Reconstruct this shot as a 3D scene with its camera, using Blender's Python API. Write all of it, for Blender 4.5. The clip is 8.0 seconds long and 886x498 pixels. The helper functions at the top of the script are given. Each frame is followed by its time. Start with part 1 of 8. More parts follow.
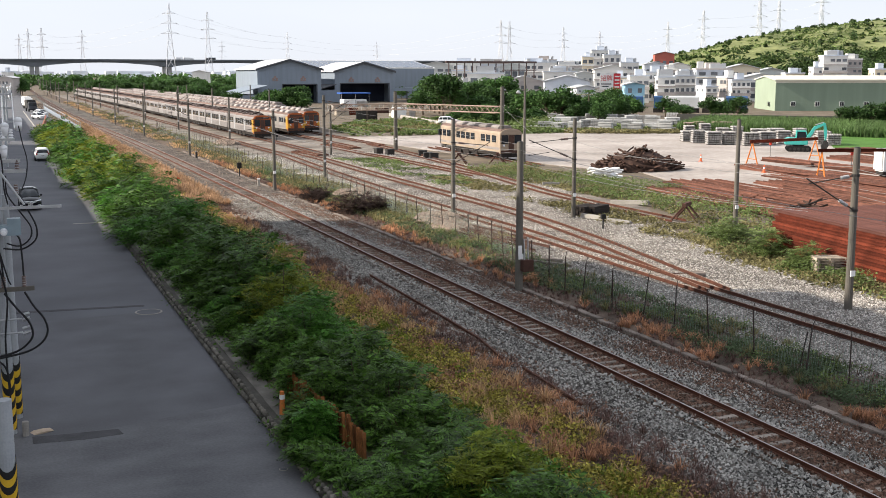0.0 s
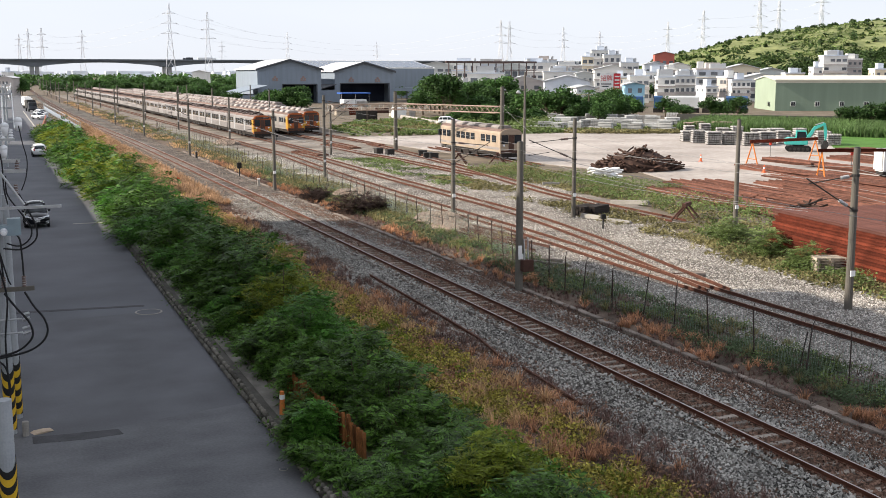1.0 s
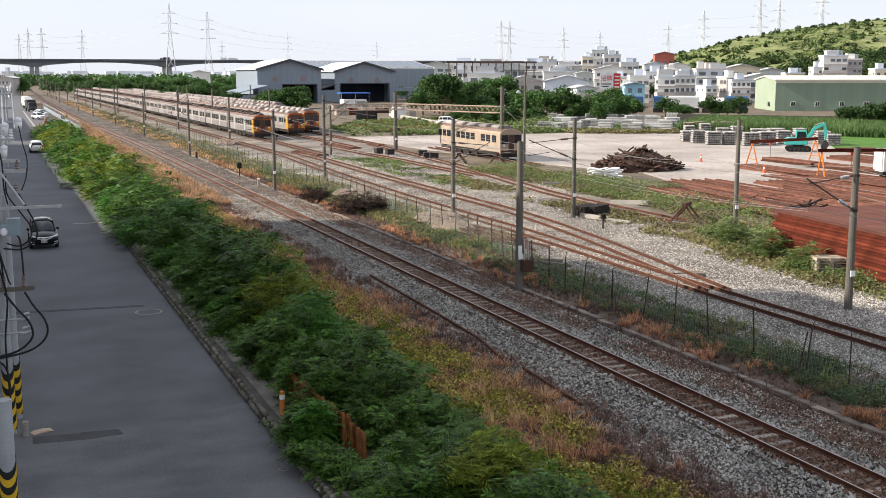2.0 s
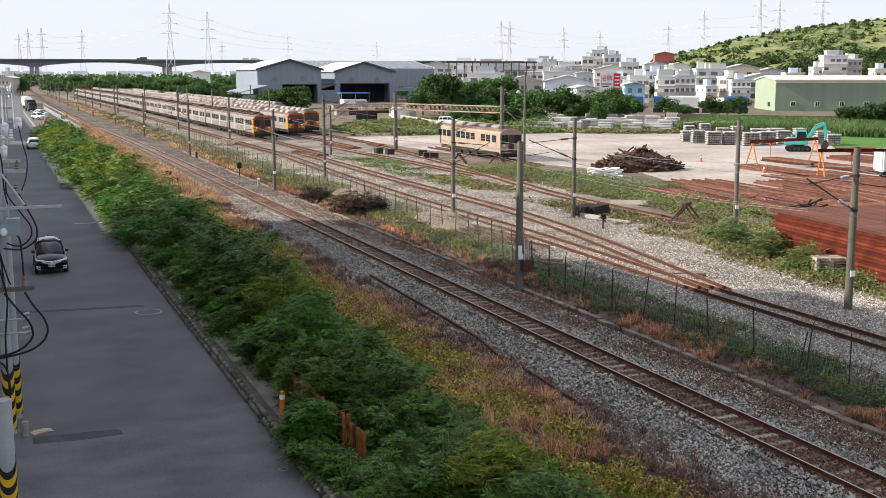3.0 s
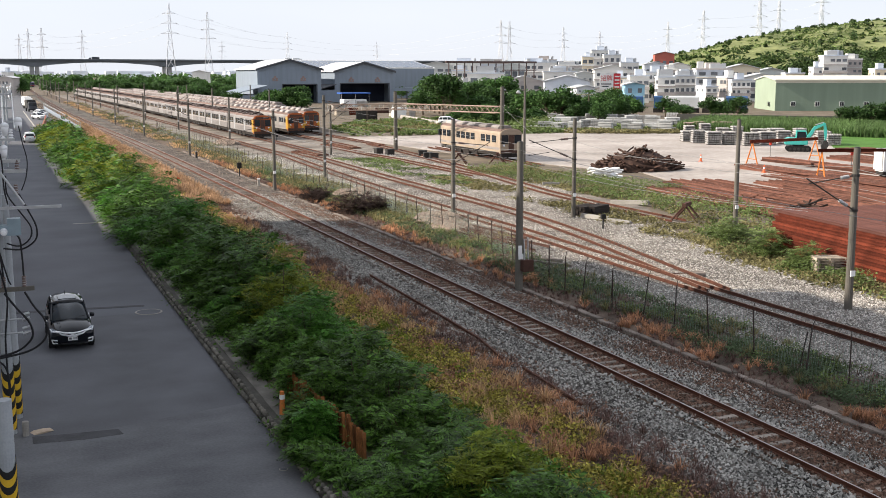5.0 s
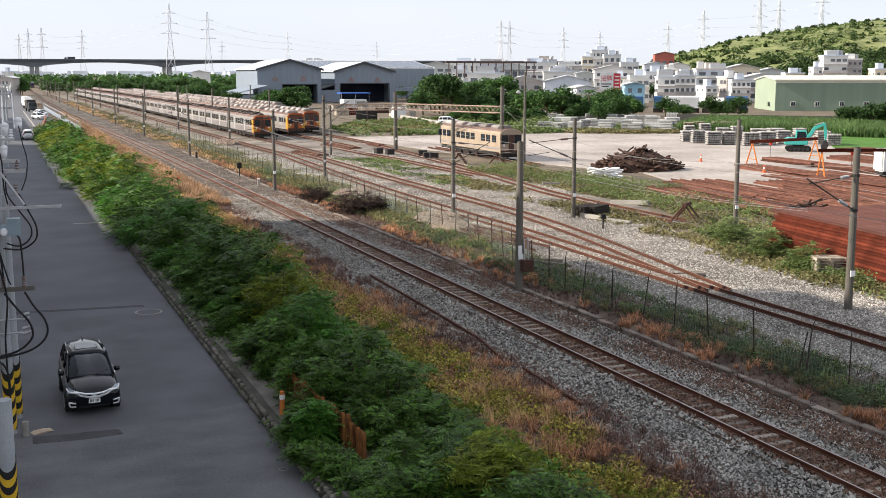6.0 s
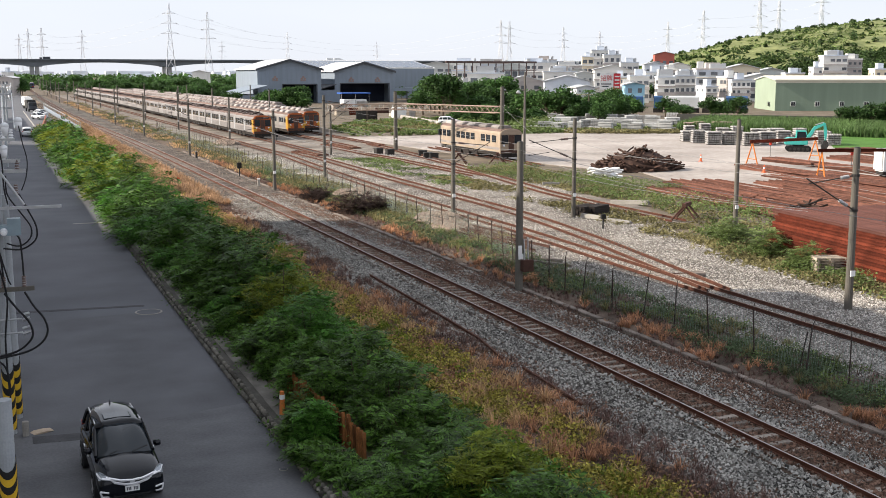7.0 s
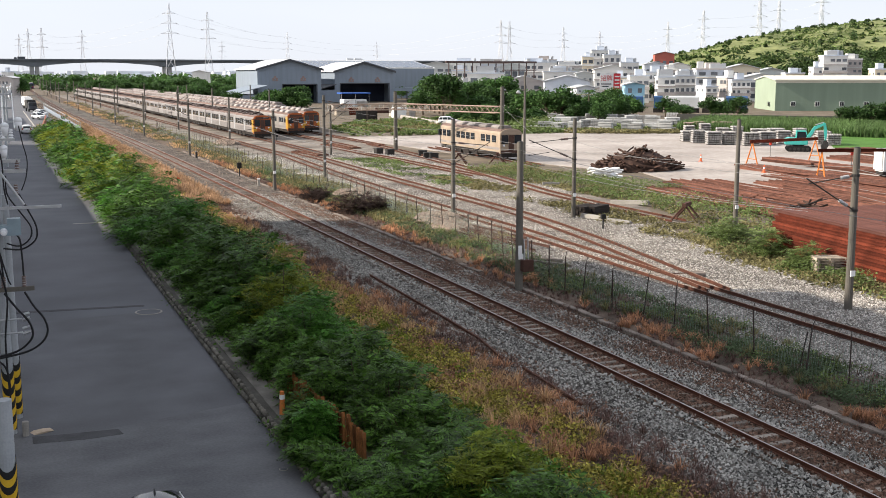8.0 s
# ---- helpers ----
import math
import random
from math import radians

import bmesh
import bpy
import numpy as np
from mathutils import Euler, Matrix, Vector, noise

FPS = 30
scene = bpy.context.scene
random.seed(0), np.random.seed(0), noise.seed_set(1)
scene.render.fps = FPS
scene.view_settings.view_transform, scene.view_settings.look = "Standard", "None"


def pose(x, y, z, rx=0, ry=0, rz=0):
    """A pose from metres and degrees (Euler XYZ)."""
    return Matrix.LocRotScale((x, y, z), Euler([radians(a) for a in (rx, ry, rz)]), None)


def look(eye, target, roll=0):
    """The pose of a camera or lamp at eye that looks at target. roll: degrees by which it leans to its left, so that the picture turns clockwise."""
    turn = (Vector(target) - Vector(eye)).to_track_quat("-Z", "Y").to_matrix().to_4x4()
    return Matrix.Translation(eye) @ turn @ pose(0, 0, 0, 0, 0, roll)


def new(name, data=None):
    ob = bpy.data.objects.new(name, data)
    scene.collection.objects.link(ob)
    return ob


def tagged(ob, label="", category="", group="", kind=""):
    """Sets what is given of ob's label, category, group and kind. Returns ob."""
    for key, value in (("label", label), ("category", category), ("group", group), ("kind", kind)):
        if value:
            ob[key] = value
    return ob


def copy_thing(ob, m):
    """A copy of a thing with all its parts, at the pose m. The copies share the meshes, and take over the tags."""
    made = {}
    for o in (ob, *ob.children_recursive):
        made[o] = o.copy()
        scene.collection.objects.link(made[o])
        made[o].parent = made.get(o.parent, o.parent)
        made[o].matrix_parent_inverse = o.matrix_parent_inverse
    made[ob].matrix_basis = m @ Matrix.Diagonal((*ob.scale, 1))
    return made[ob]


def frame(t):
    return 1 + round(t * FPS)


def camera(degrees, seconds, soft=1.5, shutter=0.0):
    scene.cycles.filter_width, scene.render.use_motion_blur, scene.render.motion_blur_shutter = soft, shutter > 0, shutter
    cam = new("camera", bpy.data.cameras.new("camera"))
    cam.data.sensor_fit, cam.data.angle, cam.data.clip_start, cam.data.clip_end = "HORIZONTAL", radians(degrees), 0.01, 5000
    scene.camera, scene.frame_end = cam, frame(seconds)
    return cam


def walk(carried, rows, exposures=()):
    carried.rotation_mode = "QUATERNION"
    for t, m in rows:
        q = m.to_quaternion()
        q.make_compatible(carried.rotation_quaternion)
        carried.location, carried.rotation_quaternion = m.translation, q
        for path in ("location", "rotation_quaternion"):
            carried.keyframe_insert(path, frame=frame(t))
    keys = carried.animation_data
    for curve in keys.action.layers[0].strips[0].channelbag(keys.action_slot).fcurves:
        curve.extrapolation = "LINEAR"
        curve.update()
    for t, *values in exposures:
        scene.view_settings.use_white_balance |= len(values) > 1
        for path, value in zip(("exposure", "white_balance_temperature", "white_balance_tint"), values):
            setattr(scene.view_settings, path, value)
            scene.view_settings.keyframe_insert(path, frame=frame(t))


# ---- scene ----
cam = camera(43.8, 8.0, 0.8)
EYE = pose(0, 0, 10.9, 90 - 9.033, 0, -22.031)
walk(cam, [(0.0, EYE), (8.0, EYE)], [(0.0, 1.25), (8.0, 1.25)])

# ---- light ----
SUN_FROM = Vector((-0.88, 0.36, 0.54)).normalized()
world = bpy.data.worlds.new("sky")
scene.world = world
world.use_nodes = True
wn = world.node_tree.nodes
sky = wn.new("ShaderNodeTexSky")
sky.sky_type, sky.sun_disc = "NISHITA", False
sky.sun_elevation = math.asin(SUN_FROM.z)
sky.sun_rotation = math.atan2(SUN_FROM.x, SUN_FROM.y)
sky.air_density, sky.dust_density, sky.ozone_density = 1.0, 0.6, 1.0
haze = wn.new("ShaderNodeHueSaturation")
haze.inputs["Saturation"].default_value = 0.42
tone = wn.new("ShaderNodeMix")
tone.data_type, tone.blend_type = "RGBA", "MULTIPLY"
tone.inputs[0].default_value, tone.inputs[7].default_value = 1.0, (0.98, 0.99, 1.03, 1)
world.node_tree.links.new(sky.outputs[0], haze.inputs["Color"])
world.node_tree.links.new(haze.outputs[0], tone.inputs[6])
# thin high cloud: an even pale veil with faint wisps over the whole sky
wisp = wn.new("ShaderNodeTexNoise")
wisp.inputs["Scale"].default_value, wisp.inputs["Detail"].default_value = 2.2, 6
wisp_map = wn.new("ShaderNodeMapping")
wisp_map.inputs["Scale"].default_value = (1, 1, 5)
wisp_co = wn.new("ShaderNodeTexCoord")
world.node_tree.links.new(wisp_co.outputs["Generated"], wisp_map.inputs[0])
world.node_tree.links.new(wisp_map.outputs[0], wisp.inputs["Vector"])
cloud = wn.new("ShaderNodeMix")
cloud.data_type = "RGBA"
cloud.inputs[6].default_value, cloud.inputs[7].default_value = (3.15, 3.36, 3.85, 1), (3.85, 3.99, 4.32, 1)
world.node_tree.links.new(wisp.outputs["Fac"], cloud.inputs[0])
veil = wn.new("ShaderNodeMix")
veil.data_type = "RGBA"
veil.inputs[0].default_value = 0.86
world.node_tree.links.new(tone.outputs[2], veil.inputs[6])
world.node_tree.links.new(cloud.outputs[2], veil.inputs[7])
world.node_tree.links.new(veil.outputs[2], wn["Background"].inputs[0])
wn["Background"].inputs[1].default_value = 0.1
sun = new("sun", bpy.data.lights.new("sun", "SUN"))
sun.data.energy, sun.data.angle, sun.data.color = 3.5, radians(0.6), (1.0, 0.9, 0.77)
sun.matrix_world = look(SUN_FROM * 100, (0, 0, 0))


# ---- materials ----
def mat(name, base, rough=0.85, metal=0.0, vary=0.25, scale=3.0, fine=40.0, bump=0.15, tint=None, island=0.0, rand=0.0, trans=0.0, stretch=(1, 1, 1), dist=0.02, spec=None):
    """A surface with mottling at two scales, a fine relief, and variation from piece to piece."""
    m = bpy.data.materials.new(name)
    m.use_nodes = True
    n, ln = m.node_tree.nodes, m.node_tree.links
    b = n["Principled BSDF"]
    b.inputs["Roughness"].default_value, b.inputs["Metallic"].default_value = rough, metal
    b.inputs["Specular IOR Level"].default_value = spec if spec is not None else (0.5 if rough < 0.48 else 0.18)
    tc, mp = n.new("ShaderNodeTexCoord"), n.new("ShaderNodeMapping")
    mp.inputs["Scale"].default_value = stretch
    ln.new(tc.outputs["Object"], mp.inputs[0])
    big, small = n.new("ShaderNodeTexNoise"), n.new("ShaderNodeTexNoise")
    for t, s, d in ((big, scale, 5), (small, fine, 3)):
        t.inputs["Scale"].default_value, t.inputs["Detail"].default_value = s, d
        ln.new(mp.outputs[0], t.inputs["Vector"])
    add = n.new("ShaderNodeMath")
    add.operation = "MULTIPLY_ADD"
    ln.new(small.outputs["Fac"], add.inputs[0])
    add.inputs[1].default_value = 0.5
    ln.new(big.outputs["Fac"], add.inputs[2])
    ramp = n.new("ShaderNodeMapRange")
    ramp.inputs["From Min"].default_value, ramp.inputs["From Max"].default_value = 0.5, 1.0
    ln.new(add.outputs[0], ramp.inputs[0])
    mix = n.new("ShaderNodeMix")
    mix.data_type = "RGBA"
    lo = [v * (1 - vary) for v in base]
    hi = [min(1, v * (1 + vary)) for v in base] if tint is None else tint
    mix.inputs[6].default_value, mix.inputs[7].default_value = (*lo, 1), (*hi, 1)
    ln.new(ramp.outputs[0], mix.inputs[0])
    colour = mix.outputs[2]
    for amount, kind in ((island, "ShaderNodeNewGeometry"), (rand, "ShaderNodeObjectInfo")):
        if amount:
            src, hsv, mr = n.new(kind), n.new("ShaderNodeHueSaturation"), n.new("ShaderNodeMapRange")
            ln.new(src.outputs["Random Per Island" if island and kind.endswith("Geometry") else "Random"], mr.inputs[0])
            mr.inputs["To Min"].default_value, mr.inputs["To Max"].default_value = 1 - amount, 1 + amount
            ln.new(mr.outputs[0], hsv.inputs["Value"])
            ln.new(colour, hsv.inputs["Color"])
            colour = hsv.outputs[0]
    ln.new(colour, b.inputs["Base Color"])
    if bump:
        bp = n.new("ShaderNodeBump")
        bp.inputs["Strength"].default_value, bp.inputs["Distance"].default_value = bump, dist
        ln.new(add.outputs[0], bp.inputs["Height"])
        ln.new(bp.outputs[0], b.inputs["Normal"])
    if trans:
        tr, ms = n.new("ShaderNodeBsdfTranslucent"), n.new("ShaderNodeMixShader")
        ln.new(colour, tr.inputs[0])
        ms.inputs[0].default_value = trans
        ln.new(b.outputs[0], ms.inputs[1])
        ln.new(tr.outputs[0], ms.inputs[2])
        ln.new(ms.outputs[0], n["Material Output"].inputs[0])
    return m


M_SOIL = mat("dry_soil", (0.13, 0.105, 0.08), 0.95, vary=0.35, scale=0.35, fine=9, bump=0.5, tint=(0.2, 0.165, 0.125), dist=0.05)
M_ASPHALT = mat("worn_asphalt", (0.095, 0.098, 0.110), 0.85, vary=0.25, scale=0.22, fine=25, bump=0.15, spec=0.4)
M_ASPHALT_DARK = mat("dark_asphalt", (0.092, 0.094, 0.104), 0.82, vary=0.3, scale=0.35, fine=18, bump=0.2, spec=0.4)
M_ASPHALT_OLD = mat("grey_asphalt", (0.07, 0.072, 0.08), 0.85, vary=0.1, scale=0.45, fine=14, bump=0.2, tint=(0.145, 0.147, 0.156), stretch=(0.8, 1.2, 1), spec=0.4)
M_PATCH = mat("tar_patch", (0.06, 0.06, 0.064), 0.8, vary=0.35, scale=1.2, fine=20)
M_CONCRETE = mat("concrete", (0.34, 0.32, 0.29), 0.9, vary=0.25, scale=1.2, fine=30, bump=0.2, rand=0.12)
M_POLE = mat("pole_concrete", (0.125, 0.115, 0.10), 0.85, vary=0.2, scale=0.8, fine=20, bump=0.1, rand=0.12)
M_POLE_PALE = mat("pale_pole_concrete", (0.34, 0.36, 0.38), 0.85, vary=0.15, scale=0.8, fine=20, bump=0.1)
M_APRON = mat("yard_concrete", (0.30, 0.262, 0.235), 0.92, vary=0.25, scale=0.09, fine=1.4, bump=0.1, tint=(0.46, 0.415, 0.385))
# near-black lows: shade between the stones is put into the bed's colour
M_BALLAST_BED = mat("ballast_bed", (0.03, 0.027, 0.025), 0.95, vary=0.5, scale=0.5, fine=20, bump=1.0, tint=(0.19, 0.17, 0.15), dist=0.06)
M_YARD_BED = mat("yard_gravel_bed", (0.10, 0.085, 0.072), 0.95, vary=0.4, scale=0.3, fine=9, bump=1.0, tint=(0.30, 0.265, 0.23), dist=0.05)
M_VERGE = mat("weedy_soil", (0.06, 0.045, 0.036), 0.95, vary=0.5, scale=0.6, fine=12, bump=1.0, tint=(0.17, 0.125, 0.095), dist=0.06)
M_STONE = mat("ballast_stone", (0.245, 0.235, 0.215), 0.9, vary=0.3, scale=0.4, fine=30, bump=0, island=0.9)
M_STONE_YARD = mat("pale_yard_stone", (0.33, 0.31, 0.285), 0.9, vary=0.3, scale=0.3, fine=30, bump=0, island=0.75)
M_STONE_FAR = mat("dusty_far_stone", (0.15, 0.125, 0.108), 0.9, vary=0.3, scale=0.3, fine=30, bump=0, island=0.5)
M_RUSTBED = mat("rusty_ballast", (0.10, 0.066, 0.05), 0.95, vary=0.45, scale=0.8, fine=16, bump=1.0, tint=(0.19, 0.135, 0.105), dist=0.05)
M_RAIL = mat("rusty_rail", (0.105, 0.044, 0.028), 0.75, 0.2, vary=0.3, scale=2, fine=30, bump=0.1)
M_RAILTOP = mat("polished_rail_head", (0.42, 0.40, 0.38), 0.4, 0.9, vary=0.1, scale=3, bump=0)
M_YARDRAIL = mat("orange_rusty_rail", (0.085, 0.036, 0.024), 0.85, 0.1, vary=0.35, scale=2, fine=30, bump=0.1)
# paler rust for yard rail tops: sunlight on them is painted in
M_YARDTOP = mat("sunlit_rust_head", (0.27, 0.165, 0.12), 0.7, 0.2, vary=0.3, scale=2, fine=30, bump=0.05)
M_SLEEPER = mat("stained_sleeper", (0.25, 0.215, 0.185), 0.9, vary=0.4, scale=3, rand=0.4)
M_RUST = mat("rust_red_steel", (0.125, 0.03, 0.017), 0.85, 0.1, vary=0.45, scale=0.9, fine=12, bump=0.15, rand=0.45, spec=0.1)
M_DARKWOOD = mat("old_dark_timber", (0.06, 0.045, 0.038), 0.9, vary=0.4, scale=2, fine=20, bump=0.3, island=0.45)
M_LEAF = mat("bush_leaf", (0.062, 0.13, 0.018), 0.55, vary=0.5, scale=0.5, fine=3, bump=0, island=0.85, trans=0.15, spec=0.25)
M_LEAF_Y = mat("yellow_green_leaf", (0.17, 0.21, 0.025), 0.6, vary=0.35, scale=0.5, fine=3, bump=0, island=0.5, trans=0.3)
M_LEAF_D = mat("tree_leaf", (0.055, 0.115, 0.03), 0.6, vary=0.35, scale=0.25, fine=2, bump=0, island=0.5, trans=0.25, rand=0.3)
M_WEED = mat("weed_leaf", (0.135, 0.185, 0.06), 0.6, vary=0.4, scale=0.3, fine=3, bump=0, island=0.5, trans=0.3)
M_DRY = mat("dry_grass", (0.41, 0.265, 0.16), 0.8, vary=0.35, scale=0.3, fine=3, bump=0, island=0.5, trans=0.3)
M_DRY_D = mat("brown_dry_weed", (0.30, 0.175, 0.115), 0.85, vary=0.4, scale=0.3, fine=3, bump=0, island=0.6, trans=0.2)
M_STRAW = mat("olive_grass", (0.20, 0.18, 0.085), 0.8, vary=0.4, scale=0.3, fine=3, bump=0, island=0.5, trans=0.3)
M_CROP = mat("crop_leaf", (0.10, 0.165, 0.055), 0.6, vary=0.35, scale=0.15, fine=2, bump=0, island=0.5, trans=0.3)
M_BARK = mat("bark", (0.11, 0.085, 0.065), 0.9, vary=0.3, scale=5, bump=0.4)
M_STEEL = mat("galvanised_steel", (0.42, 0.43, 0.44), 0.5, 0.6, vary=0.15, scale=3, bump=0.05)
M_DARKSTEEL = mat("dark_steel", (0.05, 0.048, 0.046), 0.6, 0.4, vary=0.3, scale=4, bump=0.1)
M_POST = mat("rusty_fence_post", (0.06, 0.045, 0.04), 0.8, 0.2, vary=0.3, scale=5, bump=0.1)
M_WIRE = mat("cable_black", (0.02, 0.02, 0.022), 0.5, vary=0.1, bump=0)
M_WIREGREY = mat("aluminium_wire", (0.25, 0.25, 0.25), 0.5, 0.4, vary=0.1, bump=0)
M_PORCELAIN = mat("white_porcelain", (0.75, 0.76, 0.78), 0.25, vary=0.06, scale=3, bump=0)
M_PORC_BR = mat("brown_porcelain", (0.10, 0.06, 0.05), 0.3, vary=0.1, scale=3, bump=0)
M_WHITE = mat("white_paint", (0.76, 0.76, 0.75), 0.6, vary=0.08, scale=1, bump=0.03)
M_ORANGE = mat("orange_paint", (0.62, 0.20, 0.05), 0.6, vary=0.2, scale=1.5, fine=12, bump=0.05)
M_YELLOW = mat("yellow_paint", (0.62, 0.39, 0.03), 0.6, vary=0.15, scale=3, bump=0.03)
M_BLACK = mat("black_paint", (0.02, 0.02, 0.02), 0.6, vary=0.2, scale=3, bump=0.03)
M_RED = mat("red_paint", (0.5, 0.05, 0.03), 0.5, vary=0.15, scale=3, bump=0.03)
M_GLASS = mat("dark_window_glass", (0.02, 0.026, 0.032), 0.08, vary=0.1, scale=1, bump=0)
M_RUBBER = mat("tyre_rubber", (0.02, 0.02, 0.02), 0.85, vary=0.15, scale=10, bump=0.1)


# ---- building blocks ----
def bmnew():
    return bmesh.new()


def box(bm, x0, x1, y0, y1, z0, z1, m=None):
    vs = bmesh.ops.create_cube(bm, size=1)["verts"]
    k = Matrix.Translation(((x0 + x1) / 2, (y0 + y1) / 2, (z0 + z1) / 2)) @ Matrix.Diagonal((abs(x1 - x0), abs(y1 - y0), abs(z1 - z0), 1))
    bmesh.ops.transform(bm, matrix=(m @ k) if m else k, verts=vs)
    return vs


def rod(bm, a, b, r0, r1=None, n=8):
    a, b = Vector(a), Vector(b)
    r1 = r0 if r1 is None else r1
    vs = bmesh.ops.create_cone(bm, cap_ends=True, segments=n, radius1=r0, radius2=max(r1, 0.001), depth=(b - a).length)["verts"]
    q = (b - a).to_track_quat("Z", "Y").to_matrix().to_4x4()
    bmesh.ops.transform(bm, matrix=Matrix.Translation((a + b) / 2) @ q, verts=vs)
    return vs


def prism(bm, outline, y0, y1):
    """Extrudes an outline of (x, z) points along y."""
    a = [bm.verts.new((x, y0, z)) for x, z in outline]
    b = [bm.verts.new((x, y1, z)) for x, z in outline]
    n = len(outline)
    for i in range(n):
        bm.faces.new((a[i], a[(i + 1) % n], b[(i + 1) % n], b[i]))
    bm.faces.new(a[::-1])
    bm.faces.new(b)
    bmesh.ops.recalc_face_normals(bm, faces=bm.faces)


def tube(bm, pts, r, n=4):
    """One continuous tube through the points."""
    rings = []
    for i, p in enumerate(pts):
        d = (pts[min(i + 1, len(pts) - 1)] - pts[max(i - 1, 0)]).normalized()
        s = d.cross(Vector((0.3, 1, 0.1))).normalized()
        u = d.cross(s)
        rings.append([bm.verts.new(p + (s * math.cos(k * 2 * math.pi / n) + u * math.sin(k * 2 * math.pi / n)) * r) for k in range(n)])
    for a, b in zip(rings, rings[1:]):
        for k in range(n):
            bm.faces.new((a[k], a[(k + 1) % n], b[(k + 1) % n], b[k]))
    bm.faces.new(rings[0])
    bm.faces.new(rings[-1][::-1])
    bmesh.ops.recalc_face_normals(bm, faces=bm.faces)


def mesh_of(name, bm, material, bevel=0.0, smooth=False):
    if bevel:
        bmesh.ops.bevel(bm, geom=bm.edges[:], offset=bevel, segments=2, affect="EDGES", clamp_overlap=True)
    me = bpy.data.meshes.new(name)
    bm.to_mesh(me)
    bm.free()
    me.materials.append(material)
    if smooth:
        for p in me.polygons:
            p.use_smooth = True
    return me


def part(name, bm, material, parent, label="", bevel=0.0, smooth=False):
    ob = new(name, mesh_of(name, bm, material, bevel, smooth))
    ob.parent = parent
    return tagged(ob, label)


def piece(name, me, parent, m):
    ob = new(name, me)
    ob.parent = parent
    ob.matrix_basis = m
    return ob


def thing(name, label, category, m=None, group="", kind=""):
    ob = new(name)
    ob.empty_display_size = 0.3
    if m is not None:
        ob.matrix_basis = m
    return tagged(ob, label, category, group, kind)


def solid(name, bm, material, label="", category="", group="", kind="", m=None, bevel=0.0, smooth=False):
    ob = new(name, mesh_of(name, bm, material, bevel, smooth))
    if m is not None:
        ob.matrix_basis = m
    return tagged(ob, label, category, group, kind)


def tri_mesh(name, verts, faces, material):
    me = bpy.data.meshes.new(name)
    verts, faces = np.asarray(verts, dtype=np.float32), np.asarray(faces, dtype=np.int32)
    k = faces.shape[1]
    me.vertices.add(len(verts))
    me.vertices.foreach_set("co", verts.ravel())
    me.loops.add(faces.size)
    me.loops.foreach_set("vertex_index", faces.ravel())
    me.polygons.add(len(faces))
    me.polygons.foreach_set("loop_start", np.arange(0, faces.size, k, dtype=np.int32))
    me.update(calc_edges=True)
    me.validate()
    me.materials.append(material)
    return me


RNG = np.random.default_rng(7)


def unit(n):
    v = RNG.normal(size=(n, 3))
    return v / np.linalg.norm(v, axis=1, keepdims=True)


def leaf_mesh(name, centres, size, material, droop=0.3, narrow=0.35, up=0.6, jitter=0.4):
    """Folded pointed leaves (two triangles each) at the centres, facing roughly upwards and outwards."""
    n = len(centres)
    size = size * RNG.uniform(1 - jitter, 1 + jitter, (n, 1))
    d = unit(n)
    d[:, 2] = d[:, 2] * 0.6 - droop
    d /= np.linalg.norm(d, axis=1, keepdims=True)
    nrm = unit(n)
    nrm[:, 2] = np.abs(nrm[:, 2]) + up
    side = np.cross(d, nrm)
    side /= np.linalg.norm(side, axis=1, keepdims=True) + 1e-6
    top = np.cross(side, d)
    a = centres - d * size * 0.5
    b = centres + d * size * 0.5
    l = centres + side * size * narrow - top * size * 0.08
    r = centres - side * size * narrow - top * size * 0.08
    v = np.stack([a, l, b, r], 1).reshape(-1, 3)
    i = np.arange(n)[:, None] * 4
    f = np.concatenate([i + [0, 1, 2], i + [0, 2, 3]], 1).reshape(-1, 3)
    return tri_mesh(name, v, f, material)


def blade_mesh(name, roots, height, material, lean=0.35, width=0.02, jitter=0.4):
    """Grass blades: slim bent blades of three triangles."""
    n = len(roots)
    h = height * RNG.uniform(1 - jitter, 1 + jitter, (n, 1))
    ang = RNG.uniform(0, 2 * np.pi, n)
    out = np.stack([np.cos(ang), np.sin(ang), np.zeros(n)], 1)
    side = np.stack([-np.sin(ang), np.cos(ang), np.zeros(n)], 1) * width
    z = np.array([[0, 0, 1.0]])
    k = lean * RNG.uniform(0.2, 1.3, (n, 1))
    mid = roots + z * h * 0.55 + out * h * k * 0.35
    tip = roots + z * h * 0.95 + out * h * k
    v = np.stack([roots - side, roots + side, mid + side * 0.8, mid - side * 0.8, tip], 1).reshape(-1, 3)
    i = np.arange(n)[:, None] * 5
    f = np.concatenate([i + [0, 1, 2], i + [0, 2, 3], i + [3, 2, 4]], 1).reshape(-1, 3)
    return tri_mesh(name, v, f, material)


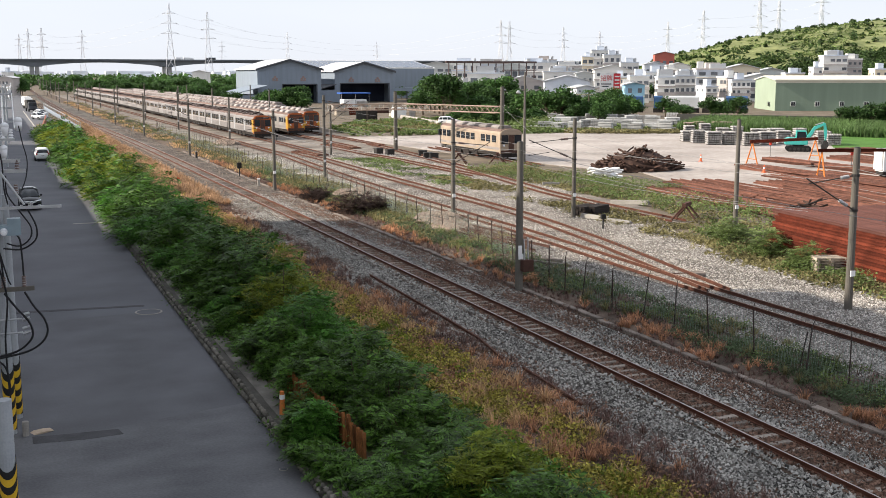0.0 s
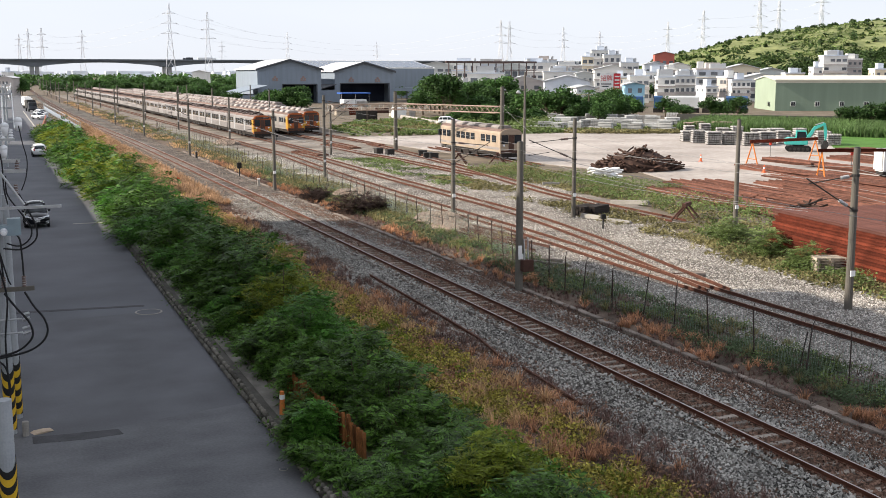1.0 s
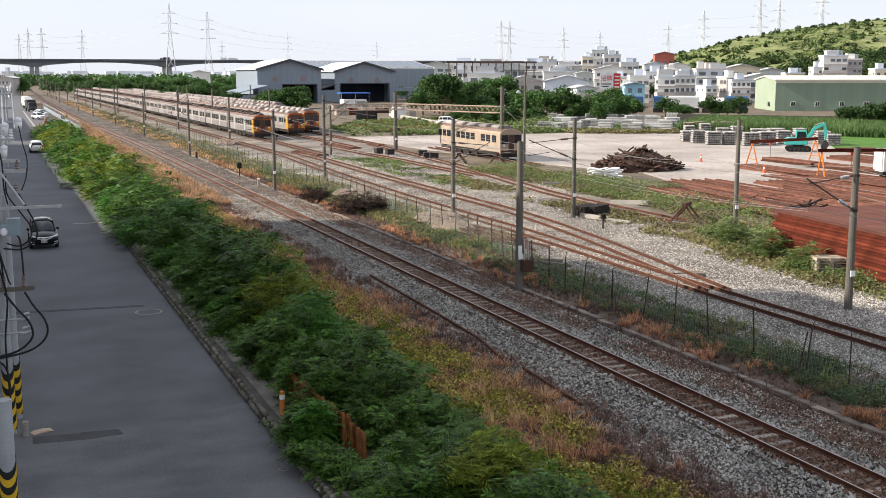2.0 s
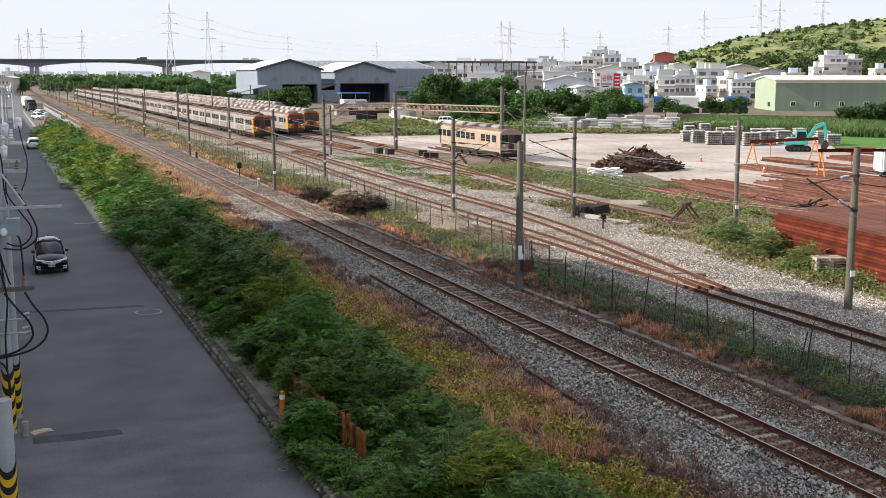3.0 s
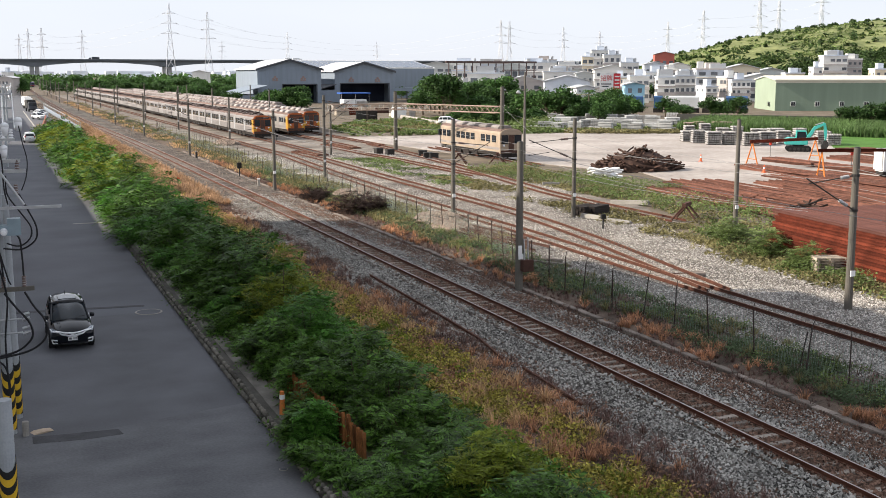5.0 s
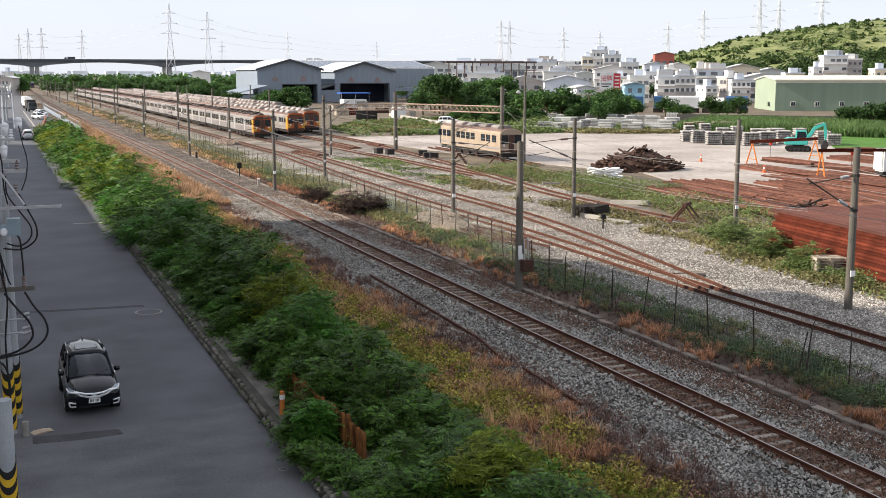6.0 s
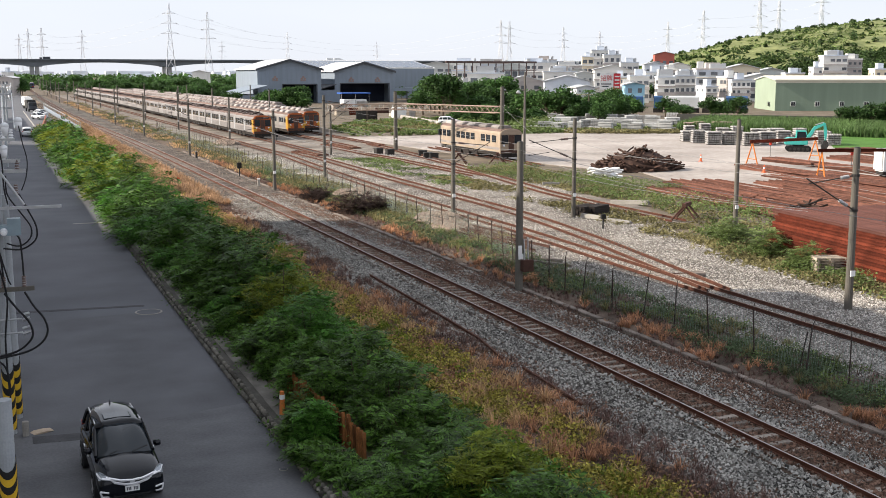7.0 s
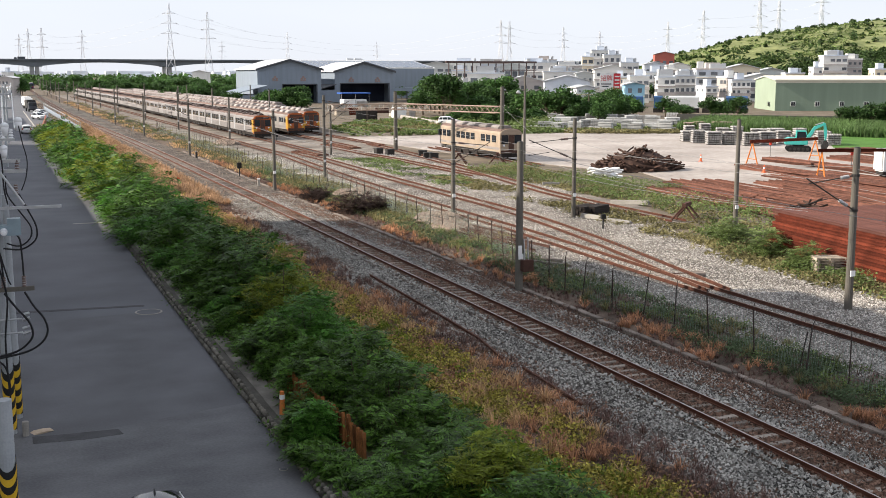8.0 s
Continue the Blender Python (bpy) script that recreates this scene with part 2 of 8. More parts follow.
def frond_mesh(name, roots, length, material, pairs=5, width=0.45):
    """Feathery compound leaves: pointed leaflets in pairs along arching ribs."""
    n = len(roots)
    L = length * RNG.uniform(0.65, 1.3, (n, 1))
    d = unit(n)
    d[:, 2] = np.abs(d[:, 2]) * 0.55 - 0.12
    d /= np.linalg.norm(d, axis=1, keepdims=True)
    up = np.array([[0, 0, 1.0]]) + RNG.normal(0, 0.25, (n, 3))
    side = np.cross(d, up)
    side /= np.linalg.norm(side, axis=1, keepdims=True) + 1e-6
    vs = []
    for k in range(pairs):
        u = (k + 0.6) / pairs
        c = roots + d * L * u - np.array([[0, 0, 1.0]]) * (u * u * 0.4) * L
        reach = L * width * (1.0 - 0.55 * abs(u - 0.45))
        for s in (-1, 1):
            tip = c + side * s * reach + d * reach * 0.55 - np.array([[0, 0, 1.0]]) * reach * RNG.uniform(0.0, 0.4, (n, 1))
            mid = (c + tip) / 2
            w = d * reach * 0.17
            vs += [c, mid - w, tip, mid + w]
    v = np.stack(vs, 1).reshape(-1, 3)
    i = np.arange(n * pairs * 2)[:, None] * 4
    f = np.concatenate([i + [0, 1, 2], i + [0, 2, 3]], 1).reshape(-1, 3)
    return tri_mesh(name, v, f, material)


def stone_mesh(name, pts, size, material):
    """Angular stones: squashed, turned, half-bedded lumps."""
    n = len(pts)
    base = np.array([(1, 0, -0.2), (0, 1, -0.2), (-1, 0, -0.2), (0, -1, -0.2), (0, 0, 0.8)])
    q = base[None] * RNG.uniform(0.6, 1.3, (n, 5, 1)) + RNG.normal(0, 0.22, (n, 5, 3))
    a = RNG.uniform(0, 2 * np.pi, n)
    c, s = np.cos(a)[:, None], np.sin(a)[:, None]
    tilt = RNG.uniform(-0.4, 0.4, n)
    ct, st = np.cos(tilt)[:, None], np.sin(tilt)[:, None]
    x, y, z = q[..., 0], q[..., 1], q[..., 2]
    x, z = x * ct - z * st, x * st + z * ct
    x, y = x * c - y * s, x * s + y * c
    q = np.stack([x, y, z], -1) * (size * RNG.uniform(0.5, 1.6, (n, 1, 1))) + pts[:, None, :]
    fs = np.array([(0, 1, 4), (1, 2, 4), (2, 3, 4), (3, 0, 4)])
    f = (np.arange(n)[:, None, None] * 5 + fs[None]).reshape(-1, 3)
    return tri_mesh(name, q.reshape(-1, 3), f, material)


def lumps(x, y, s=1.0, seed=0.0):
    """Smooth uneven field between about -1 and 1."""
    return (np.sin(x * s * 0.7 + seed) * np.cos(y * s * 0.53 + seed * 1.7) + np.sin(x * s * 1.9 + y * s * 1.3 + seed * 2.3) * 0.5 + np.sin(y * s * 2.7 - x * s * 0.9 + seed) * 0.35) / 1.4


def wire(name, pts, r, material, parent=None, label="", category="", group=""):
    cu = bpy.data.curves.new(name, "CURVE")
    cu.dimensions, cu.bevel_depth, cu.bevel_resolution = "3D", r, 1
    sp = cu.splines.new("POLY")
    sp.points.add(len(pts) - 1)
    for p, q in zip(sp.points, pts):
        p.co = (*q, 1)
    cu.materials.append(material)
    ob = new(name, cu)
    ob.parent = parent
    return tagged(ob, label, category, group)


def sag(a, b, drop, n=12):
    a, b = Vector(a), Vector(b)
    return [a.lerp(b, i / n) - Vector((0, 0, drop * 4 * (i / n) * (1 - i / n))) for i in range(n + 1)]


# ---- ground, road, yard ----
def ground():
    """One sheet: the road lies low and widens to a lay-by, the railway ground lies a step higher, both to the horizon."""
    xs = [-4500, -200, -40, -10, 7.6, 8.4, 9.6, 12, 13.6, 16, 23, 28, 40, 60, 120, 300, 900, 4500]
    zs = [-0.03, -0.03, -0.03, -0.03, -0.03, 0.3, 0.45, 0.62, 0.66, 0.72, 0.72, 0.74, 0.74, 0.74, 0.74, 0.74, 0.74, 0.74]
    ys = [-4500, -900, -200, -40, 0, 40, 80, 120, 200, 226, 262, 300, 500, 900, 1800, 4800]
    bm = bmnew()
    rows = [[bm.verts.new((x, y, -0.03 if y > 240 and x < 14 else z)) for x, z in zip(xs, zs)] for y in ys]
    for r0, r1 in zip(rows, rows[1:]):
        for i in range(len(xs) - 1):
            bm.faces.new((r0[i], r0[i + 1], r1[i + 1], r1[i]))
    return solid("ground", bm, M_SOIL, "dry brown soil with sparse weeds", "ground", kind="structure")


def slab(name, outline, z, thick, material, label, category, kind="structure"):
    """A flat sheet with a real thickness over a plan outline."""
    bm = bmnew()
    top = [bm.verts.new((x, y, z)) for x, y in outline]
    low = [bm.verts.new((x, y, z - thick)) for x, y in outline]
    bm.faces.new(top)
    n = len(top)
    for i in range(n):
        bm.faces.new((top[i], low[i], low[(i + 1) % n], top[(i + 1) % n]))
    bmesh.ops.recalc_face_normals(bm, faces=bm.faces)
    return solid(name, bm, material, label, category, kind=kind)


ground()
slab("road", [(-4.2, -40), (7.3, -40), (7.3, 228), (12.6, 262), (13.2, 300), (13.4, 420), (14.5, 640), (3, 640), (-4.2, 300)], 0.0, 0.2, M_ASPHALT, "worn dark grey asphalt road without markings", "road")
slab("road_patch", [(-4.2, 34.9), (1.2, 34.4), (3.1, 34.5), (5.2, 35.1), (7.28, 35.6), (7.28, 51), (6.0, 51.5), (3, 51.2), (-4.2, 50.6)], 0.006, 0.01, M_ASPHALT_DARK, "darker newer asphalt stretch of the road", "road")
slab("dusty_patch", [(-4.2, 4), (7.28, 4), (7.28, 35.6), (5.2, 35.1), (3.1, 34.5), (1.2, 34.4), (-4.2, 34.9)], 0.005, 0.01, M_ASPHALT_OLD, "dusty pale worn asphalt of the road", "road")
slab("tar_strip", [(0.5, 33.8), (2.0, 33.65), (3.1, 33.75), (3.0, 34.3), (1.2, 34.4), (0.5, 34.5)], 0.012, 0.01, M_PATCH, "dark tar patch in the road", "road patch")
# two thin pale strips laid across the road
for yy in (84.5, 194.0):
    slab("road_joint", [(4.9, yy), (7.0, yy), (7.0, yy + 0.35), (4.9, yy + 0.3)], 0.008, 0.01, M_CONCRETE, "pale strip across the road", "road joint")


def manhole(x, y, r):
    t = thing("manhole", "round iron manhole cover with a pale ring", "manhole", pose(x, y, 0.012))
    bm = bmnew()
    bmesh.ops.create_cone(bm, cap_ends=True, segments=28, radius1=r, radius2=r, depth=0.02)
    part("ring", bm, M_CONCRETE, t, "pale concrete ring")
    bm = bmnew()
    bmesh.ops.create_cone(bm, cap_ends=True, segments=28, radius1=r * 0.86, radius2=r * 0.86, depth=0.03)
    part("cover", bm, M_ASPHALT, t, "dark iron cover")


manhole(6.1, 51.4, 0.62)
manhole(6.9, 28.9, 0.12)

# yard
slab("apron", [(51.5, 172), (55.0, 124), (59, 106), (62, 98), (58, 84), (57, 74), (60, 66), (62, 40), (140, 40), (140, 150), (112, 162), (92, 169.5), (70, 170.5)], 0.80, 0.2, M_APRON, "pale tan concrete yard apron", "pavement")
slab("main_ballast", [(15.4, -20), (22.5, -20), (22.5, 300), (20.5, 560), (15.5, 560), (15.9, 300)], 0.78, 0.3, M_BALLAST_BED, "grey crushed-stone ballast bed under the main track", "ballast")
slab("yard_ballast", [(26.35, 10), (38.0, 10), (37.6, 40), (38.0, 50), (39.5, 58), (46, 72), (47, 130), (54, 172), (60, 560), (27, 560), (29, 172), (28.6, 100), (27.7, 60), (26.4, 48)], 0.79, 0.3, M_YARD_BED, "pale grey ballast of the yard tracks", "ballast")
slab("verge", [(22.6, -20), (26.3, -20), (26.3, 48), (27.6, 60), (28.4, 100), (28.8, 172), (26.9, 560), (22.4, 560), (22.6, 300)], 0.765, 0.2, M_VERGE, "dark weedy soil between main line and yard", "ground")
slab("bank", [(9.7, -20), (15.38, -20), (15.88, 300), (15.5, 420), (14.1, 420), (13.75, 262), (10.2, 222)], 0.70, 0.5, M_VERGE, "dark weedy bank between hedge and track", "ground")


M_STONE_BR = mat("rusty_stone", (0.13, 0.078, 0.056), 0.92, vary=0.3, scale=0.4, fine=30, bump=0, island=0.7)


def gravel():
    n = 95000
    y = 17 + 75 * RNG.random(n) ** 1.5
    x = RNG.uniform(15.6, 22.4, n)
    heap = 0.05 * np.clip(lumps(x, y, 0.9, 2.0), 0, 1)
    keep = ~((x > 18.3) & (x < 20.6))
    p = np.stack([x, y, 0.785 + heap + 0.03 * RNG.random(n)], 1)[keep]
    tagged(new("loose_ballast", stone_mesh("loose_ballast", p, 0.036, M_STONE)), "grey crushed stones along the main track", "ballast", kind="stuff")
    n = 18000
    y = 80 + 200 * RNG.random(n) ** 1.3
    x = RNG.uniform(15.8, 22.4, n) - np.clip((y - 165) * 0.012, 0, 1.4)
    p = np.stack([x, y, 0.79 + 0.03 * RNG.random(n)], 1)[(x < 18.2) | (x > 20.7)]
    tagged(new("far_ballast", stone_mesh("far_ballast", p, 0.075, M_STONE_FAR)), "grey crushed stones along the farther main track", "ballast", kind="stuff")
    n = 100000
    y = 28 + 110 * RNG.random(n) ** 1.5
    x = 26.5 + np.clip((y - 48) * 0.1, 0, 1.6) + RNG.random(n) * (10.9 + np.clip((y - 50) * 0.2, 0, 10))
    p = np.stack([x, y, 0.80 + 0.03 * RNG.random(n)], 1)
    tagged(new("yard_gravel", stone_mesh("yard_gravel", p, 0.036, M_STONE_YARD)), "pale crushed stones between the yard tracks", "ballast", kind="stuff")
    # brown stained stones on both shoulders of the bed
    n = 42000
    y = 17 + 75 * RNG.random(n) ** 1.5
    x = np.where(RNG.random(n) < 0.66, 21.8 + RNG.normal(0, 0.45, n), 16.3 + RNG.normal(0, 0.45, n))
    keep = lumps(x * 0.6, y, 0.5, 5.1) + RNG.normal(0, 0.25, n) > -0.35
    p = np.stack([x, y, 0.80 + 0.035 * RNG.random(n)], 1)[keep]
    tagged(new("brown_ballast", stone_mesh("brown_ballast", p, 0.037, M_STONE_BR)), "brown stained stones on the ballast shoulders", "ballast", kind="stuff")


gravel()
slab("track_bed", [(18.3, -20), (20.6, -20), (20.6, 120), (20.2, 165), (18.9, 280), (16.6, 280), (17.9, 165), (18.3, 100)], 0.80, 0.3, M_RUSTBED, "rust-stained ballast between the rails", "ballast")
# stones between the rails half cover the sleepers, those outside bury their ends
n = 24000
xs_, ys_ = RNG.uniform(18.3, 20.6, n), 17 + 75 * RNG.random(n) ** 1.4
zs_ = 0.829 + 0.022 * lumps(xs_, ys_, 1.7, 3.3) + 0.02 * RNG.random(n)
zs_ = np.where(np.abs(xs_ - 19.45) > 0.62, 0.862 + 0.015 * RNG.random(n), zs_)
p = np.stack([xs_, ys_, zs_], 1)
rust_ = np.abs(xs_ - 19.45) + RNG.normal(0, 0.12, n) < 0.8
tagged(new("stained_ballast", stone_mesh("stained_ballast", p[rust_], 0.044, M_STONE_BR)), "rust-brown crushed stones between the rails", "ballast", kind="stuff")
tagged(new("shoulder_ballast", stone_mesh("shoulder_ballast", p[~rust_], 0.05, M_STONE)), "grey stones over the sleeper ends", "ballast", kind="stuff")


# ---- tracks ----
def smooth_path(pts, step):
    """Points every step metres along a gentle curve through the plan points."""
    pts = [Vector((*p, 0)) for p in pts]
    out = []
    for i in range(len(pts) - 1):
        p0, p1, p2, p3 = pts[max(i - 1, 0)], pts[i], pts[i + 1], pts[min(i + 2, len(pts) - 1)]
        n = max(1, int((p2 - p1).length / step))
        for k in range(n):
            t = k / n
            out.append(0.5 * ((2 * p1) + (p2 - p0) * t + (2 * p0 - 5 * p1 + 4 * p2 - p3) * t * t + (3 * p1 - p0 - 3 * p2 + p3) * t ** 3))
    return out + [pts[-1]]


RAIL = ((-0.06, 0), (0.06, 0), (0.06, 0.02), (0.012, 0.035), (0.012, 0.105), (0.034, 0.115), (0.034, 0.145), (-0.034, 0.145), (-0.034, 0.115), (-0.012, 0.105), (-0.012, 0.035), (-0.06, 0.02))


def sweep(bm, path, profile, offset, z):
    rings = []
    for i, p in enumerate(path):
        d = (path[min(i + 1, len(path) - 1)] - path[max(i - 1, 0)]).normalized()
        s = Vector((d.y, -d.x, 0))
        rings.append([bm.verts.new(p + s * (offset + u) + Vector((0, 0, z + v))) for u, v in profile])
    n = len(profile)
    for a, b in zip(rings, rings[1:]):
        for i in range(n):
            bm.faces.new((a[i], a[(i + 1) % n], b[(i + 1) % n], b[i]))
    bm.faces.new(rings[0])
    bm.faces.new(rings[-1][::-1])
    bmesh.ops.recalc_face_normals(bm, faces=bm.faces)


def track(label, pts, railmat, headmat=None, z=0.855, near=(0, 0), spacing=0.62, sunk=0.0):
    t = thing("track", label, "railway track", kind="structure")
    path = smooth_path(pts, 3.0)
    for side in (-0.5335 - 0.033, 0.5335 + 0.033):
        bm = bmnew()
        sweep(bm, path, RAIL, side, z)
        rail = part("rail", bm, railmat, t)
        if headmat:
            bm = bmnew()
            sweep(bm, path, ((-0.02, 0), (0.02, 0), (0.016, 0.004), (-0.016, 0.004)), side, z + 0.145)
            part("running_surface", bm, headmat, rail, "polished bright rail head" if headmat is M_RAILTOP else "pale rust rail head, sunlight put into its colour")
    bm = bmnew()
    box(bm, -1.0, 1.0, -0.11, 0.11, -0.1, 0.0)
    me = mesh_of("sleeper", bm, M_SLEEPER, 0.015)
    bm = bmnew()
    length, rest = 0.0, 0
    for a, b in zip(path, path[1:]):
        d = b - a
        while length < d.length:
            p = a + d.normalized() * length
            m = pose(p.x, p.y, z - sunk + RNG.uniform(-0.012, 0.006), 0, 0, math.degrees(math.atan2(d.y, d.x)) - 90 + RNG.uniform(-1, 1))
            if near[0] < p.y < near[1]:
                piece("sleeper", me, t, m)
            else:
                box(bm, -1.0, 1.0, -0.11, 0.11, -0.1, 0.0, m)
                rest += 1
            length += spacing if p.y < 220 else spacing * 4
            if rest > 420:
                length += 1e6
        length -= d.length
    if rest:
        tagged(part("far_sleepers", bm, M_SLEEPER, t), kind="stuff")
    return t


track("main line track with bright rail heads and stained sleepers", [(19.45, 5), (19.45, 60), (19.35, 105), (19.1, 165), (17.6, 280), (18.4, 476), (20.5, 618), (22.8, 780), (31, 1000), (43, 1237)], M_RAIL, M_RAILTOP, near=(17, 120))
track("orange rusty yard track through stone ballast", [(30.4, 20), (30.4, 31), (30.5, 46), (30.9, 57), (31.1, 65), (31.0, 74), (31.2, 91.5), (32.2, 116), (33.2, 136), (33.2, 157), (33.0, 300), (32.4, 520)], M_YARDRAIL, M_YARDTOP, near=(25, 95), sunk=0.035)
track("rusty yard track leading into the turnout", [(30.9, 42), (31.7, 46.6), (33.6, 58.6), (34.9, 71.2), (35.1, 84), (35.3, 105), (35.8, 124), (36.0, 140), (38.5, 170), (35.8, 540)], M_YARDRAIL, M_YARDTOP, near=(38, 95), sunk=0.035)
track("rusty siding half sunk in gravel", [(44.2, 100), (43.9, 113), (43.8, 124), (43.2, 134), (43.6, 153), (46, 178), (42.2, 540)], M_YARDRAIL, M_YARDTOP, z=0.855, sunk=0.04)
track("rusty siding ending at a buffer stop", [(43.2, 63.5), (43.2, 76), (43.5, 83.5), (44.9, 94.5), (47, 112), (50, 150), (50.7, 186), (48.5, 540)], M_YARDRAIL, M_YARDTOP, z=0.855, sunk=0.04)
track("rusty siding under the rearmost train", [(56.6, 222), (56.5, 232), (54, 540)], M_YARDRAIL, M_YARDTOP, z=0.855, sunk=0.04)
track("short rusty track under the lone carriage", [(55.75, 110), (55.75, 142)], M_YARDRAIL, M_YARDTOP, z=0.855, sunk=0.04)


# ---- large built forms ----
def viaduct():
    """A long haunched concrete viaduct that crosses the valley far off."""
    t = thing("viaduct", "long grey concrete road viaduct on massive piers", "viaduct", pose(0, 1300, 0))
    spans = [-130, 43.8, 186, 340, 500, 650, 780]
    bm = bmnew()
    for a, b in zip(spans, spans[1:]):
        n = 14
        top, low = [], []
        for i in range(n + 1):
            u = i / n
            x = a + (b - a) * u
            low.append((x, 23.4 - 4.9 * (2 * u - 1) ** 2))
            top.append((x, 25.2))
        prism(bm, low + top[::-1], -7, 7)
    part("deck", bm, M_VIADUCT, t)
    for y0, y1 in ((-9, -8.6), (8.6, 9)):
        bm = bmnew()
        box(bm, -130, 780, y0, y1, 25.2, 27.0)
        part("parapet", bm, M_VIADUCT, t)
    bm = bmnew()
    box(bm, -130, 780, -9, 9, 25.0, 25.5)
    part("roadway", bm, M_VIADUCT, t)
    for px in spans[1:-1]:
        for dx in (-2.7, 2.7):
            bm = bmnew()
            box(bm, px + dx - 2.2, px + dx + 2.2, -5, 5, 0, 18.8)
            part("pier", bm, M_PIER, t, bevel=0.5)
        bm = bmnew()
        box(bm, px - 8, px + 8, -7.2, 7.2, 18.6, 24.9)
        part("pier_cap", bm, M_VIADUCT, t, bevel=0.5)


# deck in dark blue-grey, its shade put into the colour; piers stay paler
M_VIADUCT = mat("shade_toned_viaduct_concrete", (0.16, 0.175, 0.195), 0.9, vary=0.15, scale=0.05, fine=1, bump=0.05)
M_PIER = mat("pale_pier_concrete", (0.34, 0.34, 0.34), 0.9, vary=0.15, scale=0.1, fine=1, bump=0.05)
M_SHED = mat("pale_blue_cladding", (0.215, 0.255, 0.305), 0.6, vary=0.1, scale=0.3, fine=6, bump=0.05, stretch=(3, 3, 0.3))
M_SHEDROOF = mat("weathered_metal_roof", (0.52, 0.53, 0.54), 0.5, 0.2, vary=0.12, scale=0.2, fine=4, bump=0.05)
# near-black colour that paints the shade inside the halls
M_DARKHALL = mat("hall_shade", (0.02, 0.025, 0.04), 0.9, vary=0.2, scale=0.3, bump=0)
M_TRIM = mat("dark_roof_trim", (0.07, 0.075, 0.085), 0.6, vary=0.15, scale=1, bump=0)
M_SOLAR = mat("solar_panel", (0.05, 0.07, 0.11), 0.2, vary=0.2, scale=1, bump=0)


def gable_hall(name, label, x0, x1, y0, depth, eave, ridge, door, m_wall, m_roof, m_trim, hollow=True):
    """A gabled hall with thick walls, an open doorway in its near gable and a real roof."""
    t = thing(name, label, "industrial hall", pose(x0, y0, 0.75))
    w, e, r = x1 - x0, eave - 0.75, ridge - 0.75
    d0, d1, dh = door
    bm = bmnew()
    prism(bm, [(0, 0), (d0, 0), (d0, dh), (d1, dh), (d1, 0), (w, 0), (w, e), (w / 2, r), (0, e)], 0, 0.35)
    part("front_wall", bm, m_wall, t)
    for xx in (0, w - 0.35):
        bm = bmnew()
        box(bm, xx, xx + 0.35, 0.35, depth - 0.35, 0, e)
        part("side_wall", bm, m_wall, t)
    bm = bmnew()
    prism(bm, [(0, 0), (w, 0), (w, e), (w / 2, r), (0, e)], depth - 0.35, depth)
    part("back_wall", bm, m_wall, t)
    for s in (0, 1):
        bm = bmnew()
        xa, xb = (-0.7, w / 2) if s == 0 else (w + 0.7, w / 2)
        za, zb = e - 0.7 * (r - e) / (w / 2), r
        prism(bm, [(xa, za + 0.02), (xb, zb + 0.02), (xb, zb + 0.4), (xa, za + 0.4)], -0.8, depth + 0.8)
        part("roof", bm, m_roof, t)
        bm = bmnew()
        prism(bm, [(xa, za - 0.28), (xb, zb - 0.28), (xb, zb + 0.44), (xa, za + 0.44)], -1.0, -0.8)
        part("verge", bm, m_trim, t, "dark verge trim")
    if hollow:
        # added sheet behind the doorway, painted as the interior's shade
        bm = bmnew()
        box(bm, 0.4, w - 0.4, 9, 9.3, 0, e - 0.2)
        part("interior_shade_sheet", bm, M_DARKHALL, t, "near-black sheet added for the dark hall interior")
        bm = bmnew()
        box(bm, d0 - 0.3, d0, -0.12, 0.0, 0, dh + 0.3)
        box(bm, d1, d1 + 0.3, -0.12, 0.0, 0, dh + 0.3)
        box(bm, d0 - 0.3, d1 + 0.3, -0.14, 0.0, dh, dh + 0.3)
        part("door_frame", bm, m_trim, t)
    return t


